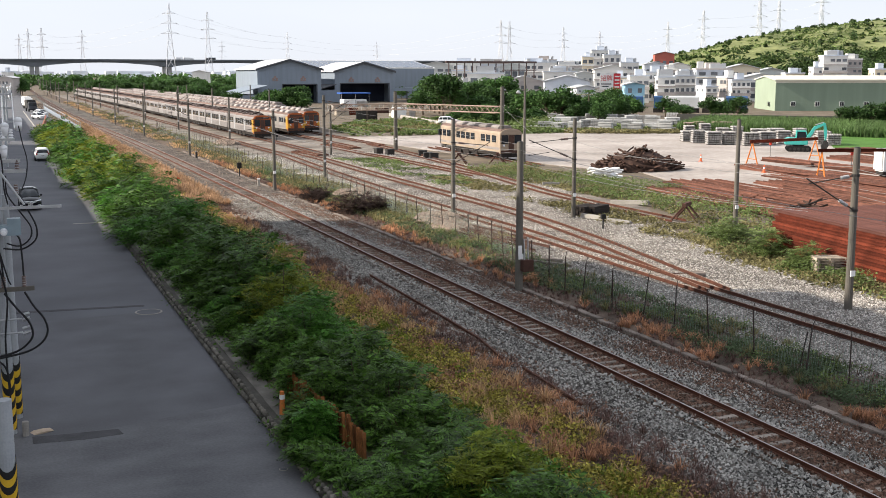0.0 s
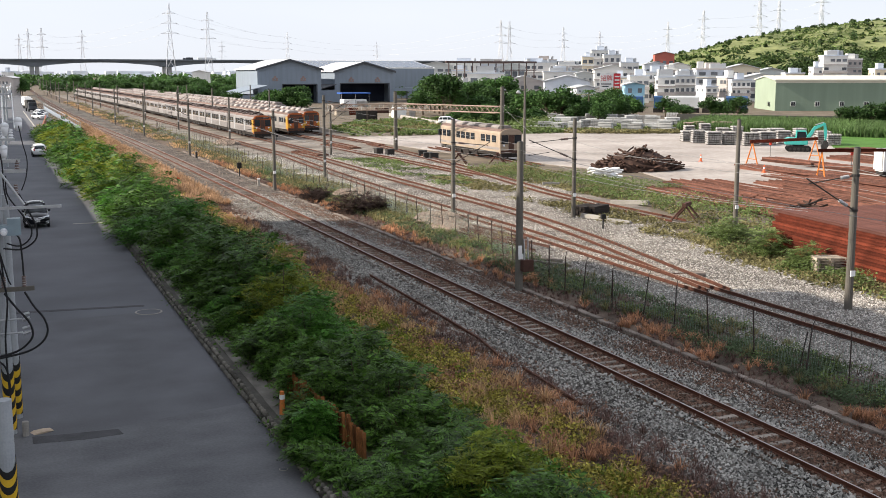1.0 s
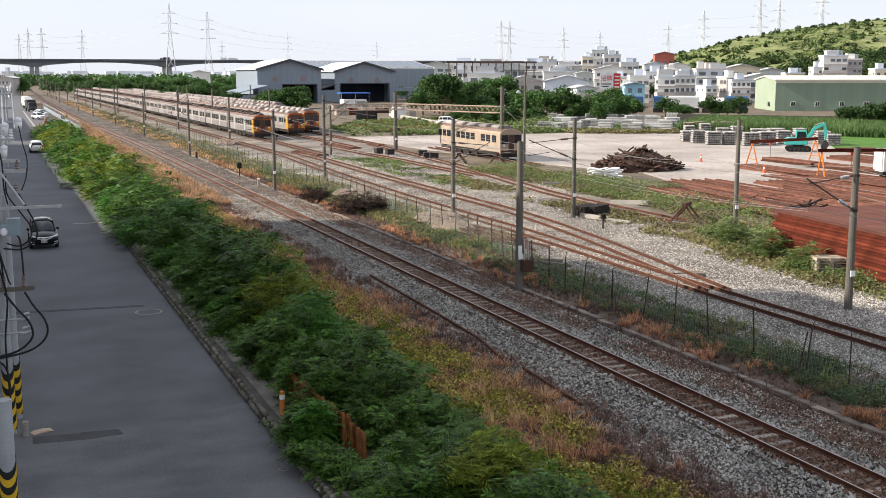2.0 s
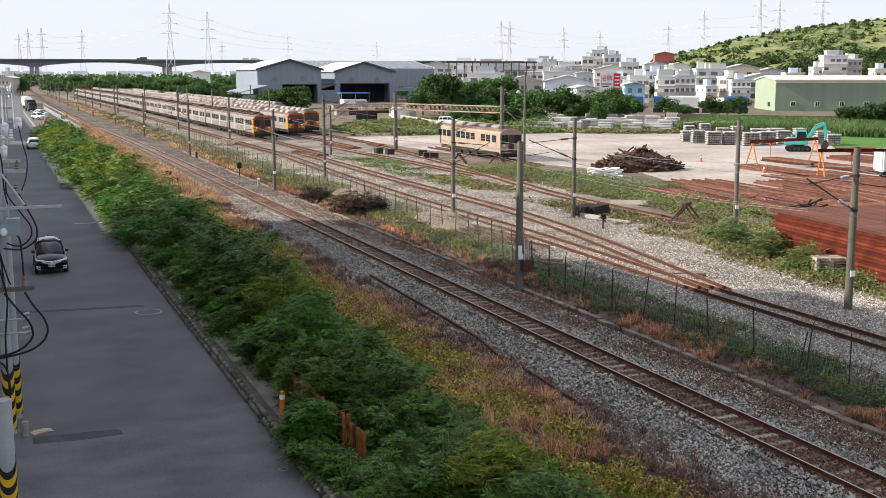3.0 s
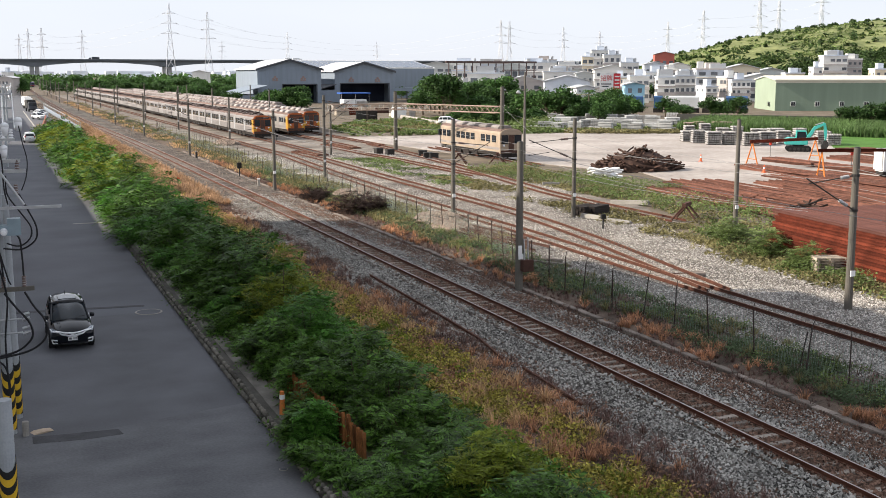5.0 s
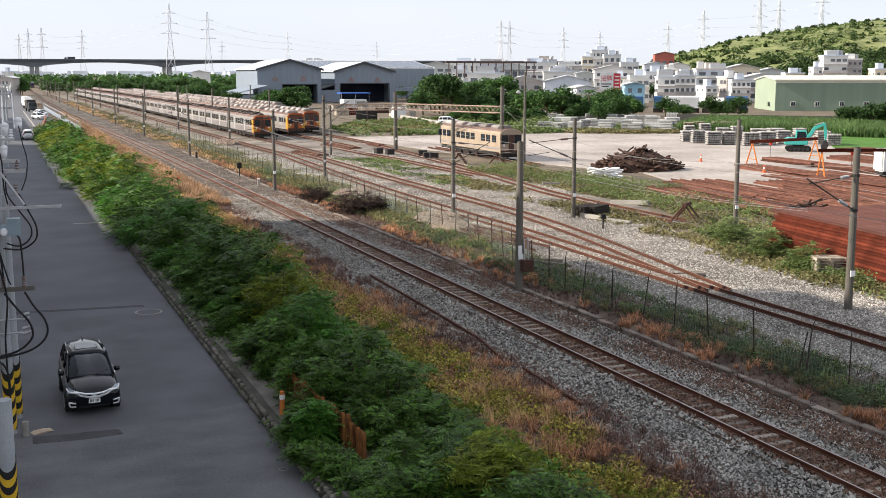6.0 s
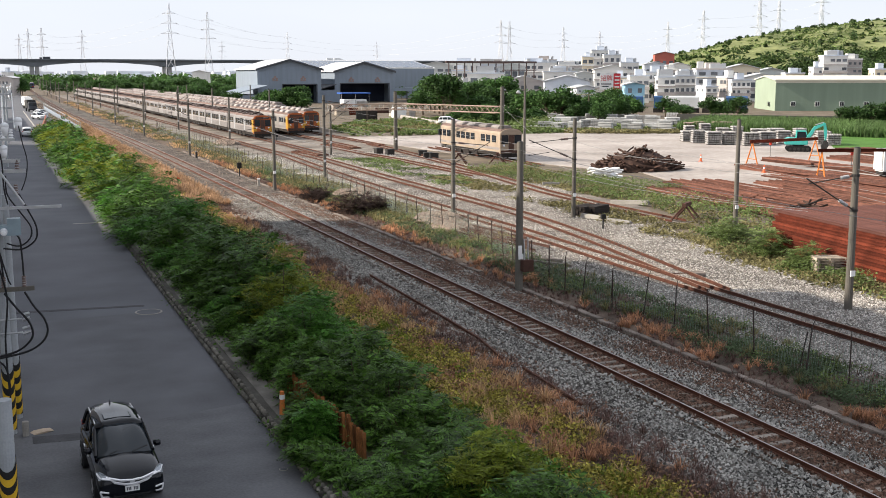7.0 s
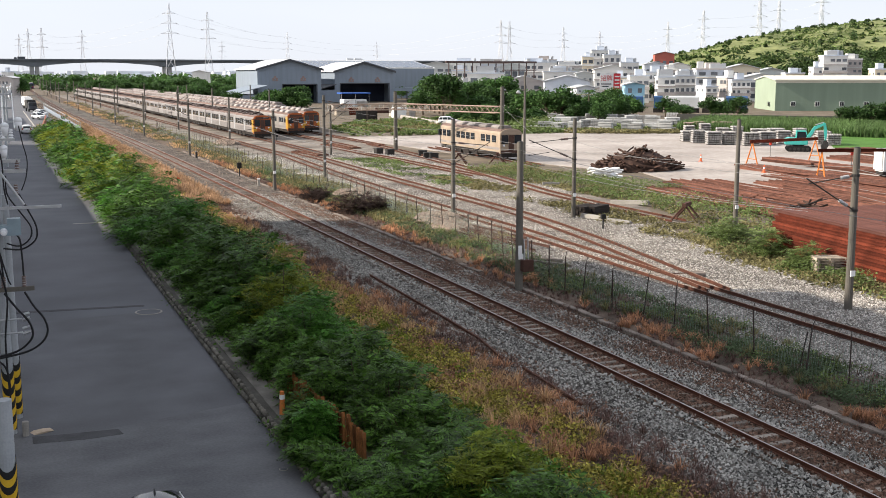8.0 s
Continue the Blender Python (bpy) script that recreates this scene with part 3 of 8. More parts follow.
def sheds():
    a = gable_hall("depot_hall", "pale blue-grey gabled depot hall with an open doorway", 84.8, 107.5, 380, 36, 12.4, 15.6, (9, 21, 6.4), M_SHED, M_SHEDROOF, M_TRIM)
    b = gable_hall("depot_hall", "pale blue-grey gabled depot hall with a wide dark doorway", 113.9, 136.2, 385, 36, 11.7, 14.9, (2.2, 20.5, 6.6), M_SHED, M_SHEDROOF, M_TRIM)
    for t, e in ((a, 8.4), (b, 8.0)):
        for x in (6.2, 16.2):
            bm = bmnew()
            for k in range(3):
                rod(bm, (x + (k - 1) * 0.55, -0.02, e + 0.6 * (k == 1)), (x + (k - 1) * 0.55, -0.14, e + 0.6 * (k == 1)), 0.42, n=10)
            box(bm, x - 1.0, x + 1.0, -0.1, -0.02, e - 0.75, e - 0.5)
            part("emblem", bm, M_EMBLEM, t, "faded brown emblem and bar")
    # the link building and sheet-metal annex between and beside the halls
    t = thing("annex", "low grey annex between the depot halls", "shed", pose(107.6, 384, 0.75))
    bm = bmnew()
    box(bm, 0, 6.1, 0, 20, 0, 4.4)
    part("wall", bm, M_SHED, t)
    bm = bmnew()
    prism(bm, [(-0.2, 4.4), (6.4, 6.2), (6.4, 6.5), (-0.2, 4.7)], -0.6, 20.5)
    part("roof", bm, M_TRIM, t)
    t = thing("annex", "low side shed with a grey lean-to roof", "shed", pose(73, 366, 0.75))
    bm = bmnew()
    box(bm, 0, 12, 0, 22, 0, 3.2)
    part("wall", bm, M_SHED, t)
    bm = bmnew()
    prism(bm, [(-0.4, 3.2), (12.2, 6.2), (12.2, 6.45), (-0.4, 3.45)], -0.6, 22.5)
    part("roof", bm, M_SHED, t)
    # canopy to the side of the second hall
    t = thing("loading_canopy", "long flat grey loading canopy on steel posts", "canopy", pose(136.6, 388, 0.75))
    bm = bmnew()
    box(bm, 0, 27, 0, 8, 3.9, 5.0)
    part("roof", bm, M_SHED, t)
    for i in range(6):
        bm = bmnew()
        box(bm, 1 + i * 5, 1.3 + i * 5, 0.3, 0.6, 0, 3.9)
        part("post", bm, M_TRIM, t)
    # a small cabin with a blue canopy before the hall
    t = thing("cabin", "small white cabin under a blue canopy", "cabin", pose((100.38, 330.0, 2.79)[0], 330, 0.75))
    bm = bmnew()
    box(bm, 0, 7.5, 0, 4, 0, 2.3)
    part("body", bm, M_WHITE, t, bevel=0.05)
    bm = bmnew()
    box(bm, 4.2, 7.8, -0.6, -0.1, 0, 1.7)
    part("side_box", bm, M_CONCRETE, t)
    bm = bmnew()
    box(bm, -0.8, 8.6, -0.5, 4.5, 4.0, 4.4)
    part("canopy", bm, M_BLUE, t, "blue canopy sheet")
    for x in (-0.6, 3.9, 8.3):
        bm = bmnew()
        rod(bm, (x, 0, 0), (x, 0, 4.0), 0.06)
        part("post", bm, M_STEEL, t)
    # roof with solar panels behind
    t = thing("far_hall", "far hall roof laid with solar panels", "industrial hall", pose(112, 440, 0.75))
    bm = bmnew()
    box(bm, 0, 62, 0, 30, 0, 12.2)
    part("wall", bm, M_SHED, t)
    bm = bmnew()
    prism(bm, [(-1, 0), (63, 0), (63, 0.3), (-1, 0.3)], 0, 30)
    bmesh.ops.transform(bm, matrix=pose(0, 0, 12.2, 7, 0, 0), verts=bm.verts)
    part("roof", bm, M_SHEDROOF, t)
    me = None
    for i in range(18):
        bm = bmnew()
        box(bm, 0, 3.0, 2, 26, 0.32, 0.42)
        me = me or mesh_of("solar_panel", bm, M_SOLAR)
        piece("solar_panel", me, t, pose(0.5 + 3.45 * i, 0, 12.2, 7, 0, 0))


M_EMBLEM = mat("faded_emblem", (0.28, 0.2, 0.18), 0.7, vary=0.2, scale=2, bump=0)
M_BLUE = mat("blue_sheet", (0.04, 0.12, 0.42), 0.5, vary=0.12, scale=1, bump=0.03)
M_GREENWALL = mat("sage_green_cladding", (0.205, 0.27, 0.205), 0.6, vary=0.08, scale=0.2, fine=5, bump=0.08, stretch=(4, 4, 0.2))
# lighter copy of the sage for the gable: sunlight put into the colour
M_LITGABLE = mat("sunlit_green_cladding", (0.29, 0.35, 0.265), 0.6, vary=0.08, scale=0.2, fine=5, bump=0.05)

viaduct()
sheds()


def green_warehouse():
    ang = math.degrees(math.atan2(-0.43, 0.9))
    t = thing("green_warehouse", "long sage-green metal warehouse with small windows", "warehouse", pose(200.4, 250.4, 0.75, 0, 0, ang))
    w, d, e, r = 70, 26, 8.4, 9.4
    bm = bmnew()
    box(bm, 0, w, 0, 0.3, 0, e)
    part("front_wall", bm, M_GREENWALL, t)
    bm = bmnew()
    prism(bm, [(0.3, 0), (d, 0), (d, e), (d / 2, r), (0.3, e)], 0, 0.3)
    bmesh.ops.transform(bm, matrix=pose(0.3, 0, 0, 0, 0, 90), verts=bm.verts)
    part("gable_wall", bm, M_LITGABLE, t, "sage gable wall, sunlight put into its paler colour")
    bm = bmnew()
    box(bm, 0, w, d - 0.3, d, 0, e)
    part("back_wall", bm, M_GREENWALL, t)
    bm = bmnew()
    prism(bm, [(-0.6, e - 0.1), (d / 2, r), (d + 0.6, e - 0.1), (d + 0.6, e + 0.2), (d / 2, r + 0.3), (-0.6, e + 0.2)], -0.4, w + 0.4)
    bmesh.ops.transform(bm, matrix=Matrix(((0, 1, 0, 0), (1, 0, 0, 0), (0, 0, 1, 0), (0, 0, 0, 1))), verts=bm.verts)
    part("roof", bm, M_CREAMROOF, t, "pale cream metal roof")
    bm = bmnew()
    box(bm, -0.05, w, -0.08, -0.003, e - 0.75, e - 0.1)
    part("fascia", bm, M_CREAMROOF, t, "pale fascia band")
    for i in range(9):
        win = new("window")
        win.parent = t
        win.matrix_basis = pose(4.2 + i * 6.6, -0.01, 1.3)
        bm = bmnew()
        box(bm, 0, 1.3, -0.1, 0, 0, 1.3)
        part("frame", bm, M_WHITE, win)
        bm = bmnew()
        box(bm, 0.12, 0.6, -0.13, -0.1, 0.12, 1.18)
        box(bm, 0.7, 1.18, -0.13, -0.1, 0.12, 1.18)
        part("pane", bm, M_GLASS, win)
    bm = bmnew()
    box(bm, -0.42, -0.3, 6, 7.2, 1.2, 2.4)
    part("gable_window", bm, M_GLASS, t)


M_CREAMROOF = mat("cream_metal_roof", (0.62, 0.61, 0.52), 0.55, vary=0.06, scale=0.3, fine=4, bump=0.03)
green_warehouse()

# ---- town ----
M_PLASTER = [mat("town_plaster", c, 0.85, vary=0.12, scale=0.2, fine=3, bump=0.05, rand=0.1) for c in
             ((0.74, 0.73, 0.70), (0.58, 0.62, 0.68), (0.46, 0.42, 0.40), (0.70, 0.62, 0.48), (0.52, 0.54, 0.53), (0.42, 0.13, 0.10), (0.26, 0.46, 0.60))]
# paler than the near glass: distance haze is put into its colour
M_TOWNGLASS = mat("haze_tinted_town_glass", (0.10, 0.11, 0.125), 0.3, vary=0.3, scale=0.4, bump=0, rand=0.4)
WINMESH = {}


def window_mesh(w, h):
    if (w, h) not in WINMESH:
        bm = bmnew()
        box(bm, -w / 2, w / 2, -0.1, 0, -h / 2, h / 2)
        WINMESH[(w, h)] = mesh_of("window", bm, M_TOWNGLASS)
    return WINMESH[(w, h)]


def house(x, y, z, w, d, h, ang, tone, cols, storeys, roof="flat", label=""):
    """A town block: walls, parapet or gable roof, water tank, and windows on its near and left faces."""
    t = thing("house", label or "small plastered town building with dark windows", "building", pose(x, y, 0.7, 0, 0, ang), "town buildings")
    h = h - 0.7
    bm = bmnew()
    box(bm, -w / 2, w / 2, 0, d, 0, h)
    part("wall", bm, M_PLASTER[tone], t)
    bm = bmnew()
    if roof == "flat":
        box(bm, -w / 2 - 0.2, w / 2 + 0.2, -0.25, d + 0.2, h, h + 0.5)
        box(bm, -w / 5, w / 5, d * 0.3, d * 0.7, h + 0.5, h + 2.6)
        part("roof", bm, M_PLASTER[(tone + 1) % 3], t)
        if w > 7:
            bm = bmnew()
            rod(bm, (w / 3, d / 2, h + 0.5), (w / 3, d / 2, h + 2.4), 0.8, n=10)
            part("water_tank", bm, M_STEEL, t, "steel roof water tank")
    else:
        prism(bm, [(-w / 2 - 0.5, h), (0, h + w * 0.13), (w / 2 + 0.5, h), (w / 2 + 0.5, h + 0.25), (0, h + w * 0.13 + 0.25), (-w / 2 - 0.5, h + 0.25)], -0.5, d + 0.5)
        part("roof", bm, M_SHEDROOF, t)
        bm = bmnew()
        prism(bm, [(-w / 2, h), (w / 2, h), (0, h + w * 0.13)], 0, d)
        part("gable", bm, M_PLASTER[tone], t)
    if RNG.random() < 0.45 and roof == "flat":
        bm = bmnew()
        a_, b_ = sorted(RNG.uniform(-w / 2, w / 2, 2))
        box(bm, a_, max(b_, a_ + 2), 0.3, d * 0.6, h + 0.5, h + RNG.uniform(1.8, 3.0))
        part("roof_shed", bm, M_SHEDROOF, t, "sheet-metal rooftop shed")
    for s in range(1, storeys):
        bm = bmnew()
        zz = s / storeys * h
        box(bm, -w / 2 - 0.35, w / 2 + 0.1, -0.55, -0.01, zz - 0.12, zz + 0.12)
        if tone in (0, 3) and s % 2:
            box(bm, -w / 2 - 0.35, w / 2 + 0.1, -0.55, -0.47, zz + 0.12, zz + 0.95)
        part("ledge", bm, M_PLASTER[(tone + 2) % 5], t)
    if cols:
        ww, hh = round(w / cols * RNG.choice([0.4, 0.55, 0.72]), 1), round(h / storeys * RNG.choice([0.3, 0.4]), 1)
        me = window_mesh(ww, hh)
        for s in range(storeys):
            for c in range(cols):
                if RNG.random() < 0.85:
                    piece("window", me, t, pose((c + 0.5) / cols * w - w / 2, -0.002, (s + 0.5) / storeys * h))
        n2 = max(1, int(d / w * cols))
        for s in range(storeys):
            for c in range(n2):
                if RNG.random() < 0.6:
                    piece("window", me, t, pose(-w / 2 - 0.002, (c + 0.5) / n2 * d, (s + 0.5) / storeys * h, 0, 0, -90))
    return t


def block(px0, px1, ptop, dist, tone, cols, storeys, roof="flat", ang=-25, label="", depth=None):
    """A house by the bearings of its two ends, its roof height's slope over the eye level and its distance."""
    b0, b1 = radians(22.031) + math.atan((px0 - 784) / 1975), radians(22.031) + math.atan((px1 - 784) / 1975)
    w = dist * (b1 - b0)
    b = (b0 + b1) / 2
    h = 9.4 + dist * (131 - ptop) / 1975
    house(dist * math.sin(b), dist * math.cos(b), 0, w, depth or max(8, w * 0.7), h, ang, tone, cols, storeys, roof, label)


TOWN = [
    (705, 745, 117, 520, 0, 5, 3, "flat"), (745, 800, 112, 600, 4, 4, 3, "gable"), (800, 828, 120, 500, 0, 3, 3, "flat"),
    (828, 892, 124, 420, 0, 3, 2, "flat"), (850, 905, 109, 640, 1, 5, 3, "flat"), (905, 985, 107, 660, 0, 7, 3, "flat"),
    (893, 962, 136, 360, 2, 3, 2, "gable"), (964, 1045, 137, 380, 1, 0, 1, "gable"), (962, 1020, 122, 470, 0, 4, 2, "flat"),
    (985, 1030, 112, 560, 2, 4, 4, "flat"), (1030, 1050, 97, 600, 3, 2, 4, "flat"), (1046, 1078, 86, 620, 0, 4, 5, "flat"),
    (1068, 1098, 94, 600, 0, 3, 4, "flat"), (1098, 1130, 107, 560, 0, 3, 3, "flat"), (1052, 1115, 118, 470, 0, 4, 3, "gable"),
    (1107, 1142, 142, 350, 6, 2, 2, "gable"), (1143, 1180, 122, 430, 0, 3, 3, "flat"), (1158, 1193, 93, 640, 5, 3, 2, "gable"),
    (1140, 1178, 110, 540, 1, 3, 2, "gable"), (1165, 1196, 130, 390, 0, 3, 3, "flat"), (1195, 1232, 128, 400, 0, 4, 3, "flat"),
    (1232, 1296, 117, 420, 1, 3, 4, "flat"), (1180, 1222, 112, 520, 0, 4, 2, "gable"), (1284, 1345, 116, 470, 3, 5, 3, "gable"),
    (1296, 1330, 135, 400, 0, 4, 3, "flat"), (1310, 1390, 133, 430, 0, 5, 2, "gable"), (1390, 1425, 125, 520, 3, 3, 2, "flat"),
    (1440, 1456, 115, 480, 0, 2, 4, "flat"), (1456, 1500, 96, 500, 0, 4, 5, "flat"), (1490, 1526, 102, 510, 2, 4, 5, "flat"),
    (1548, 1575, 118, 480, 3, 2, 3, "flat"), (1020, 1050, 124, 440, 4, 3, 2, "gable"), (790, 850, 106, 760, 0, 6, 2, "flat"),
    (940, 985, 103, 720, 1, 4, 2, "flat"), (1115, 1150, 128, 400, 0, 3, 2, "flat"), (2, 14, 124, 640, 0, 3, 3, "flat"), (-6, 22, 133, 560, 2, 4, 2, "gable"),
    (1340, 1390, 122, 560, 4, 4, 2, "gable"), (880, 930, 114, 560, 4, 4, 2, "gable"), (340, 366, 124, 640, 0, 3, 1, "gable"),
]
for row in TOWN:
    block(*row)
for i in range(34):
    dist = RNG.uniform(345, 640)
    p0 = RNG.uniform(800, 1330)
    wpx = RNG.uniform(14, 34) * 450 / dist
    top = 131 - (RNG.choice([4.5, 7.5, 10.5]) - 10.9 + 3.5) / dist * 1975
    block(p0, p0 + wpx, top, dist, int(RNG.choice([0, 0, 1, 2, 3, 4])), int(RNG.integers(2, 4)), 3, "flat" if RNG.random() < 0.6 else "gable", RNG.uniform(-40, -10))


def steel_frame():
    """An open rusty steel structure on the town's edge."""
    t = thing("steel_frame", "open rusty brown steel frame structure", "structure", pose((175.52, 430.0, 15.31)[0], 430, 0.75))
    bm = bmnew()
    box(bm, 0, 42, 0, 1.5, 14.6, 15.4)
    part("girder", bm, M_FRAMERUST, t)
    for i in range(12):
        bm = bmnew()
        x = 1 + i * 3.6
        box(bm, x, x + 0.35, 0, 0.35, 0, 14.6)
        part("post", bm, M_FRAMERUST, t)
    for z in (8.5, 11.5):
        bm = bmnew()
        box(bm, 26, 42, 0.4, 0.8, z, z + 0.4)
        part("beam", bm, M_FRAMERUST, t)


M_FRAMERUST = mat("brown_frame_steel", (0.10, 0.07, 0.065), 0.7, 0.2, vary=0.2, scale=1, bump=0.05)
steel_frame()


# ---- hill ----
M_HILLTREE = mat("hill_tree_leaf", (0.05, 0.085, 0.026), 0.7, vary=0.35, scale=0.05, fine=1, bump=0, island=0.5, trans=0.2)
M_HILL = mat("hill_grass", (0.105, 0.14, 0.05), 0.9, vary=0.4, scale=0.045, fine=0.35, bump=0.6, tint=(0.26, 0.28, 0.12), dist=1.5)


def hill_height(x, y):
    """Ridge height over the ground at a plan point (numpy arrays)."""
    r = np.hypot(x, y)
    b = np.degrees(np.arctan2(x, y)) - 22.031
    prof = np.interp(b, [7.5, 9.5, 11.2, 13.2, 14.3, 16, 17.7, 19.1, 19.9, 21.6, 28, 40], [0, 11, 24, 32, 38, 43, 45, 49, 52, 53, 56, 40])
    ramp = np.clip((r - 640) / 330, 0, 1)
    fall = np.clip((1500 - r) / 500, 0, 1)
    base = prof * ramp ** 0.8 * (3 - 2 * fall) * fall ** 2
    return base + (lumps(x, y, 0.035) * 3.5 + lumps(x, y, 0.1, 3) * 1.2) * np.clip(base / 12, 0, 1)


def hill():
    bs, rs = np.radians(np.linspace(8, 40, 90) + 22.031), np.linspace(630, 1500, 60)
    bb, rr = np.meshgrid(bs, rs)
    x, y = rr * np.sin(bb), rr * np.cos(bb)
    z = hill_height(x, y) + 0.5
    v = np.stack([x, y, z], -1).reshape(-1, 3)
    i = (np.arange(59)[:, None] * 90 + np.arange(89)[None]).reshape(-1, 1)
    me = tri_mesh("hill", v, i + [0, 1, 91, 90], M_HILL)
    for p in me.polygons:
        p.use_smooth = True
    tagged(new("hill", me), "green grassy hill dotted with trees", "hill", kind="structure")
    # woods: many clumps of leaves
    n = 5200
    b, r = np.radians(RNG.uniform(7.8, 30, n) + 22.031), RNG.uniform(640, 1010, n)
    x, y = r * np.sin(b), r * np.cos(b)
    low = 760 + 50 * lumps(x, y, 0.02, 1.2)
    chance = np.where(r < low, 0.85, np.where(r > 930, 0.2, 0.09 + 0.25 * (lumps(x, y, 0.03, 4.1) > 0.55)))
    keep = RNG.random(n) < chance
    x, y, r = x[keep], y[keep], r[keep]
    h = hill_height(x, y)
    cs = []
    for xx, yy, hh, rr in zip(x, y, h, r):
        k, s = 46, RNG.uniform(1.6, 4.4) if rr < 800 else RNG.uniform(1.0, 2.8)
        d = unit(k) * RNG.uniform(0.6, 1, (k, 1)) * [s, s, s * 0.8]
        cs.append(d + [xx, yy, hh + s * 0.7])
    cs = np.concatenate(cs)
    tagged(new("hill_woods", leaf_mesh("hill_woods", cs, 1.5, M_HILLTREE, narrow=0.5)), "dark green trees scattered over the hill", "trees", kind="stuff")
    # low scrub that breaks up the open grass
    n = 9000
    b, r = np.radians(RNG.uniform(9, 27, n) + 22.031), RNG.uniform(740, 1000, n)
    x, y = r * np.sin(b), r * np.cos(b)
    keep = lumps(x, y, 0.07, 2.2) + RNG.normal(0, 0.4, n) > 0.1
    p = np.stack([x, y, hill_height(x, y) + 0.8], 1)[keep]
    p = np.repeat(p, 5, 0) + RNG.normal(0, 0.9, (len(p) * 5, 3)) * [1, 1, 0.35]
    tagged(new("hill_scrub", leaf_mesh("hill_scrub", p, 1.3, M_WEED, narrow=0.5)), "yellow-green scrub over the open hillside", "scrub", kind="stuff")


hill()


# ---- trees ----
def tree_variant(seed, h, w, leafmat, leaf=0.55, dens=1500):
    """A tapered trunk with limbs and a crown of leaf clumps; its base lies at the origin."""
    rng = np.random.default_rng(seed)
    t = thing("tree", "dense dark green broadleaf tree", "tree")
    bm = bmnew()
    rod(bm, (0, 0, 0), (0.1, 0, h * 0.45), 0.22, 0.15)
    clumps = []
    for i in range(9):
        a = i * 2.4 + rng.uniform(0, 0.6)
        rr = w * rng.uniform(0.15, 0.42)
        p = (math.cos(a) * rr, math.sin(a) * rr, h * rng.uniform(0.38, 0.86))
        rod(bm, (0.05, 0, h * rng.uniform(0.2, 0.42)), p, 0.09, 0.03, 5)
        clumps.append((p, w * rng.uniform(0.16, 0.3)))
    clumps.append(((0, 0, h * 0.8), w * 0.26))
    part("trunk", bm, M_BARK, t, "brown trunk and limbs")
    cs = []
    for p, s in clumps:
        k = dens // 10
        d = unit(k) * RNG.uniform(0.35, 1.08, (k, 1)) * [s, s, s * 0.8]
        cs.append(d + np.array(p))
    ob = new("crown", leaf_mesh("crown", np.concatenate(cs), leaf, leafmat, narrow=0.4))
    ob.parent = t
    return t


TREES = [tree_variant(s, h, w, M_LEAF_D, 0.6, 2000) for s, h, w in ((1, 7, 8), (2, 8.5, 8), (3, 6, 9))]
BUSHTREES = [tree_variant(s, h, w, M_LEAF_D, 0.5, 1900) for s, h, w in ((5, 5, 6), (6, 4, 6))]


def plant(kinds, x, y, k, z=0.7, group="trees"):
    src = kinds[int(RNG.integers(len(kinds)))]
    m = pose(x, y, z, 0, 0, RNG.uniform(0, 360)) @ Matrix.Diagonal((k, k, k * RNG.uniform(0.85, 1.1), 1))
    ob = copy_thing(src, m)
    ob.scale = (k, k, k)
    return tagged(ob, group=group)


def bearing(px, dist):
    b = radians(22.031) + math.atan((px - 784) / 1975)
    return dist * math.sin(b), dist * math.cos(b)


def belt(kinds, px0, px1, d0, d1, n, k0, k1):
    for i in range(n):
        x, y = bearing(px0 + (px1 - px0) * (i + RNG.random()) / n, RNG.uniform(d0, d1))
        plant(kinds, x, y, RNG.uniform(k0, k1))


belt(TREES, 748, 900, 255, 330, 22, 0.8, 1.25)
belt(TREES, 900, 1000, 250, 300, 10, 0.7, 1.1)
belt(BUSHTREES, 1000, 1130, 240, 280, 14, 0.7, 1.1)
belt(TREES, 1000, 1110, 270, 320, 8, 0.6, 0.8)
belt(BUSHTREES, 800, 960, 220, 245, 12, 0.5, 0.8)
belt(TREES, 1170, 1330, 255, 285, 7, 0.45, 0.75)
belt(TREES, 130, 430, 480, 660, 30, 0.6, 1.0)
belt(TREES, 130, 430, 520, 660, 16, 0.9, 1.25)
belt(TREES, 290, 420, 360, 430, 12, 0.7, 0.95)
belt(TREES, -5, 26, 600, 690, 4, 0.5, 0.8)
belt(TREES, 84, 130, 600, 690, 6, 0.5, 0.8)
belt(TREES, 28, 38, 560, 600, 3, 0.9, 1.2)
belt(BUSHTREES, 458, 538, 330, 345, 12, 1.0, 1.35)
belt(TREES, 1180, 1440, 420, 600, 24, 0.6, 1.1)
belt(TREES, 700, 760, 400, 480, 6, 0.6, 0.9)
belt(TREES, 1505, 1590, 225, 232, 5, 0.5, 0.75)
belt(TREES, 560, 1180, 700, 900, 40, 0.8, 1.2)
for src in TREES + BUSHTREES:
    src.matrix_basis = pose(*bearing(1150 + 12 * src.matrix_basis.translation.x, 430 + 6 * (TREES + BUSHTREES).index(src)), 0.7)
    tagged(src, group="trees")


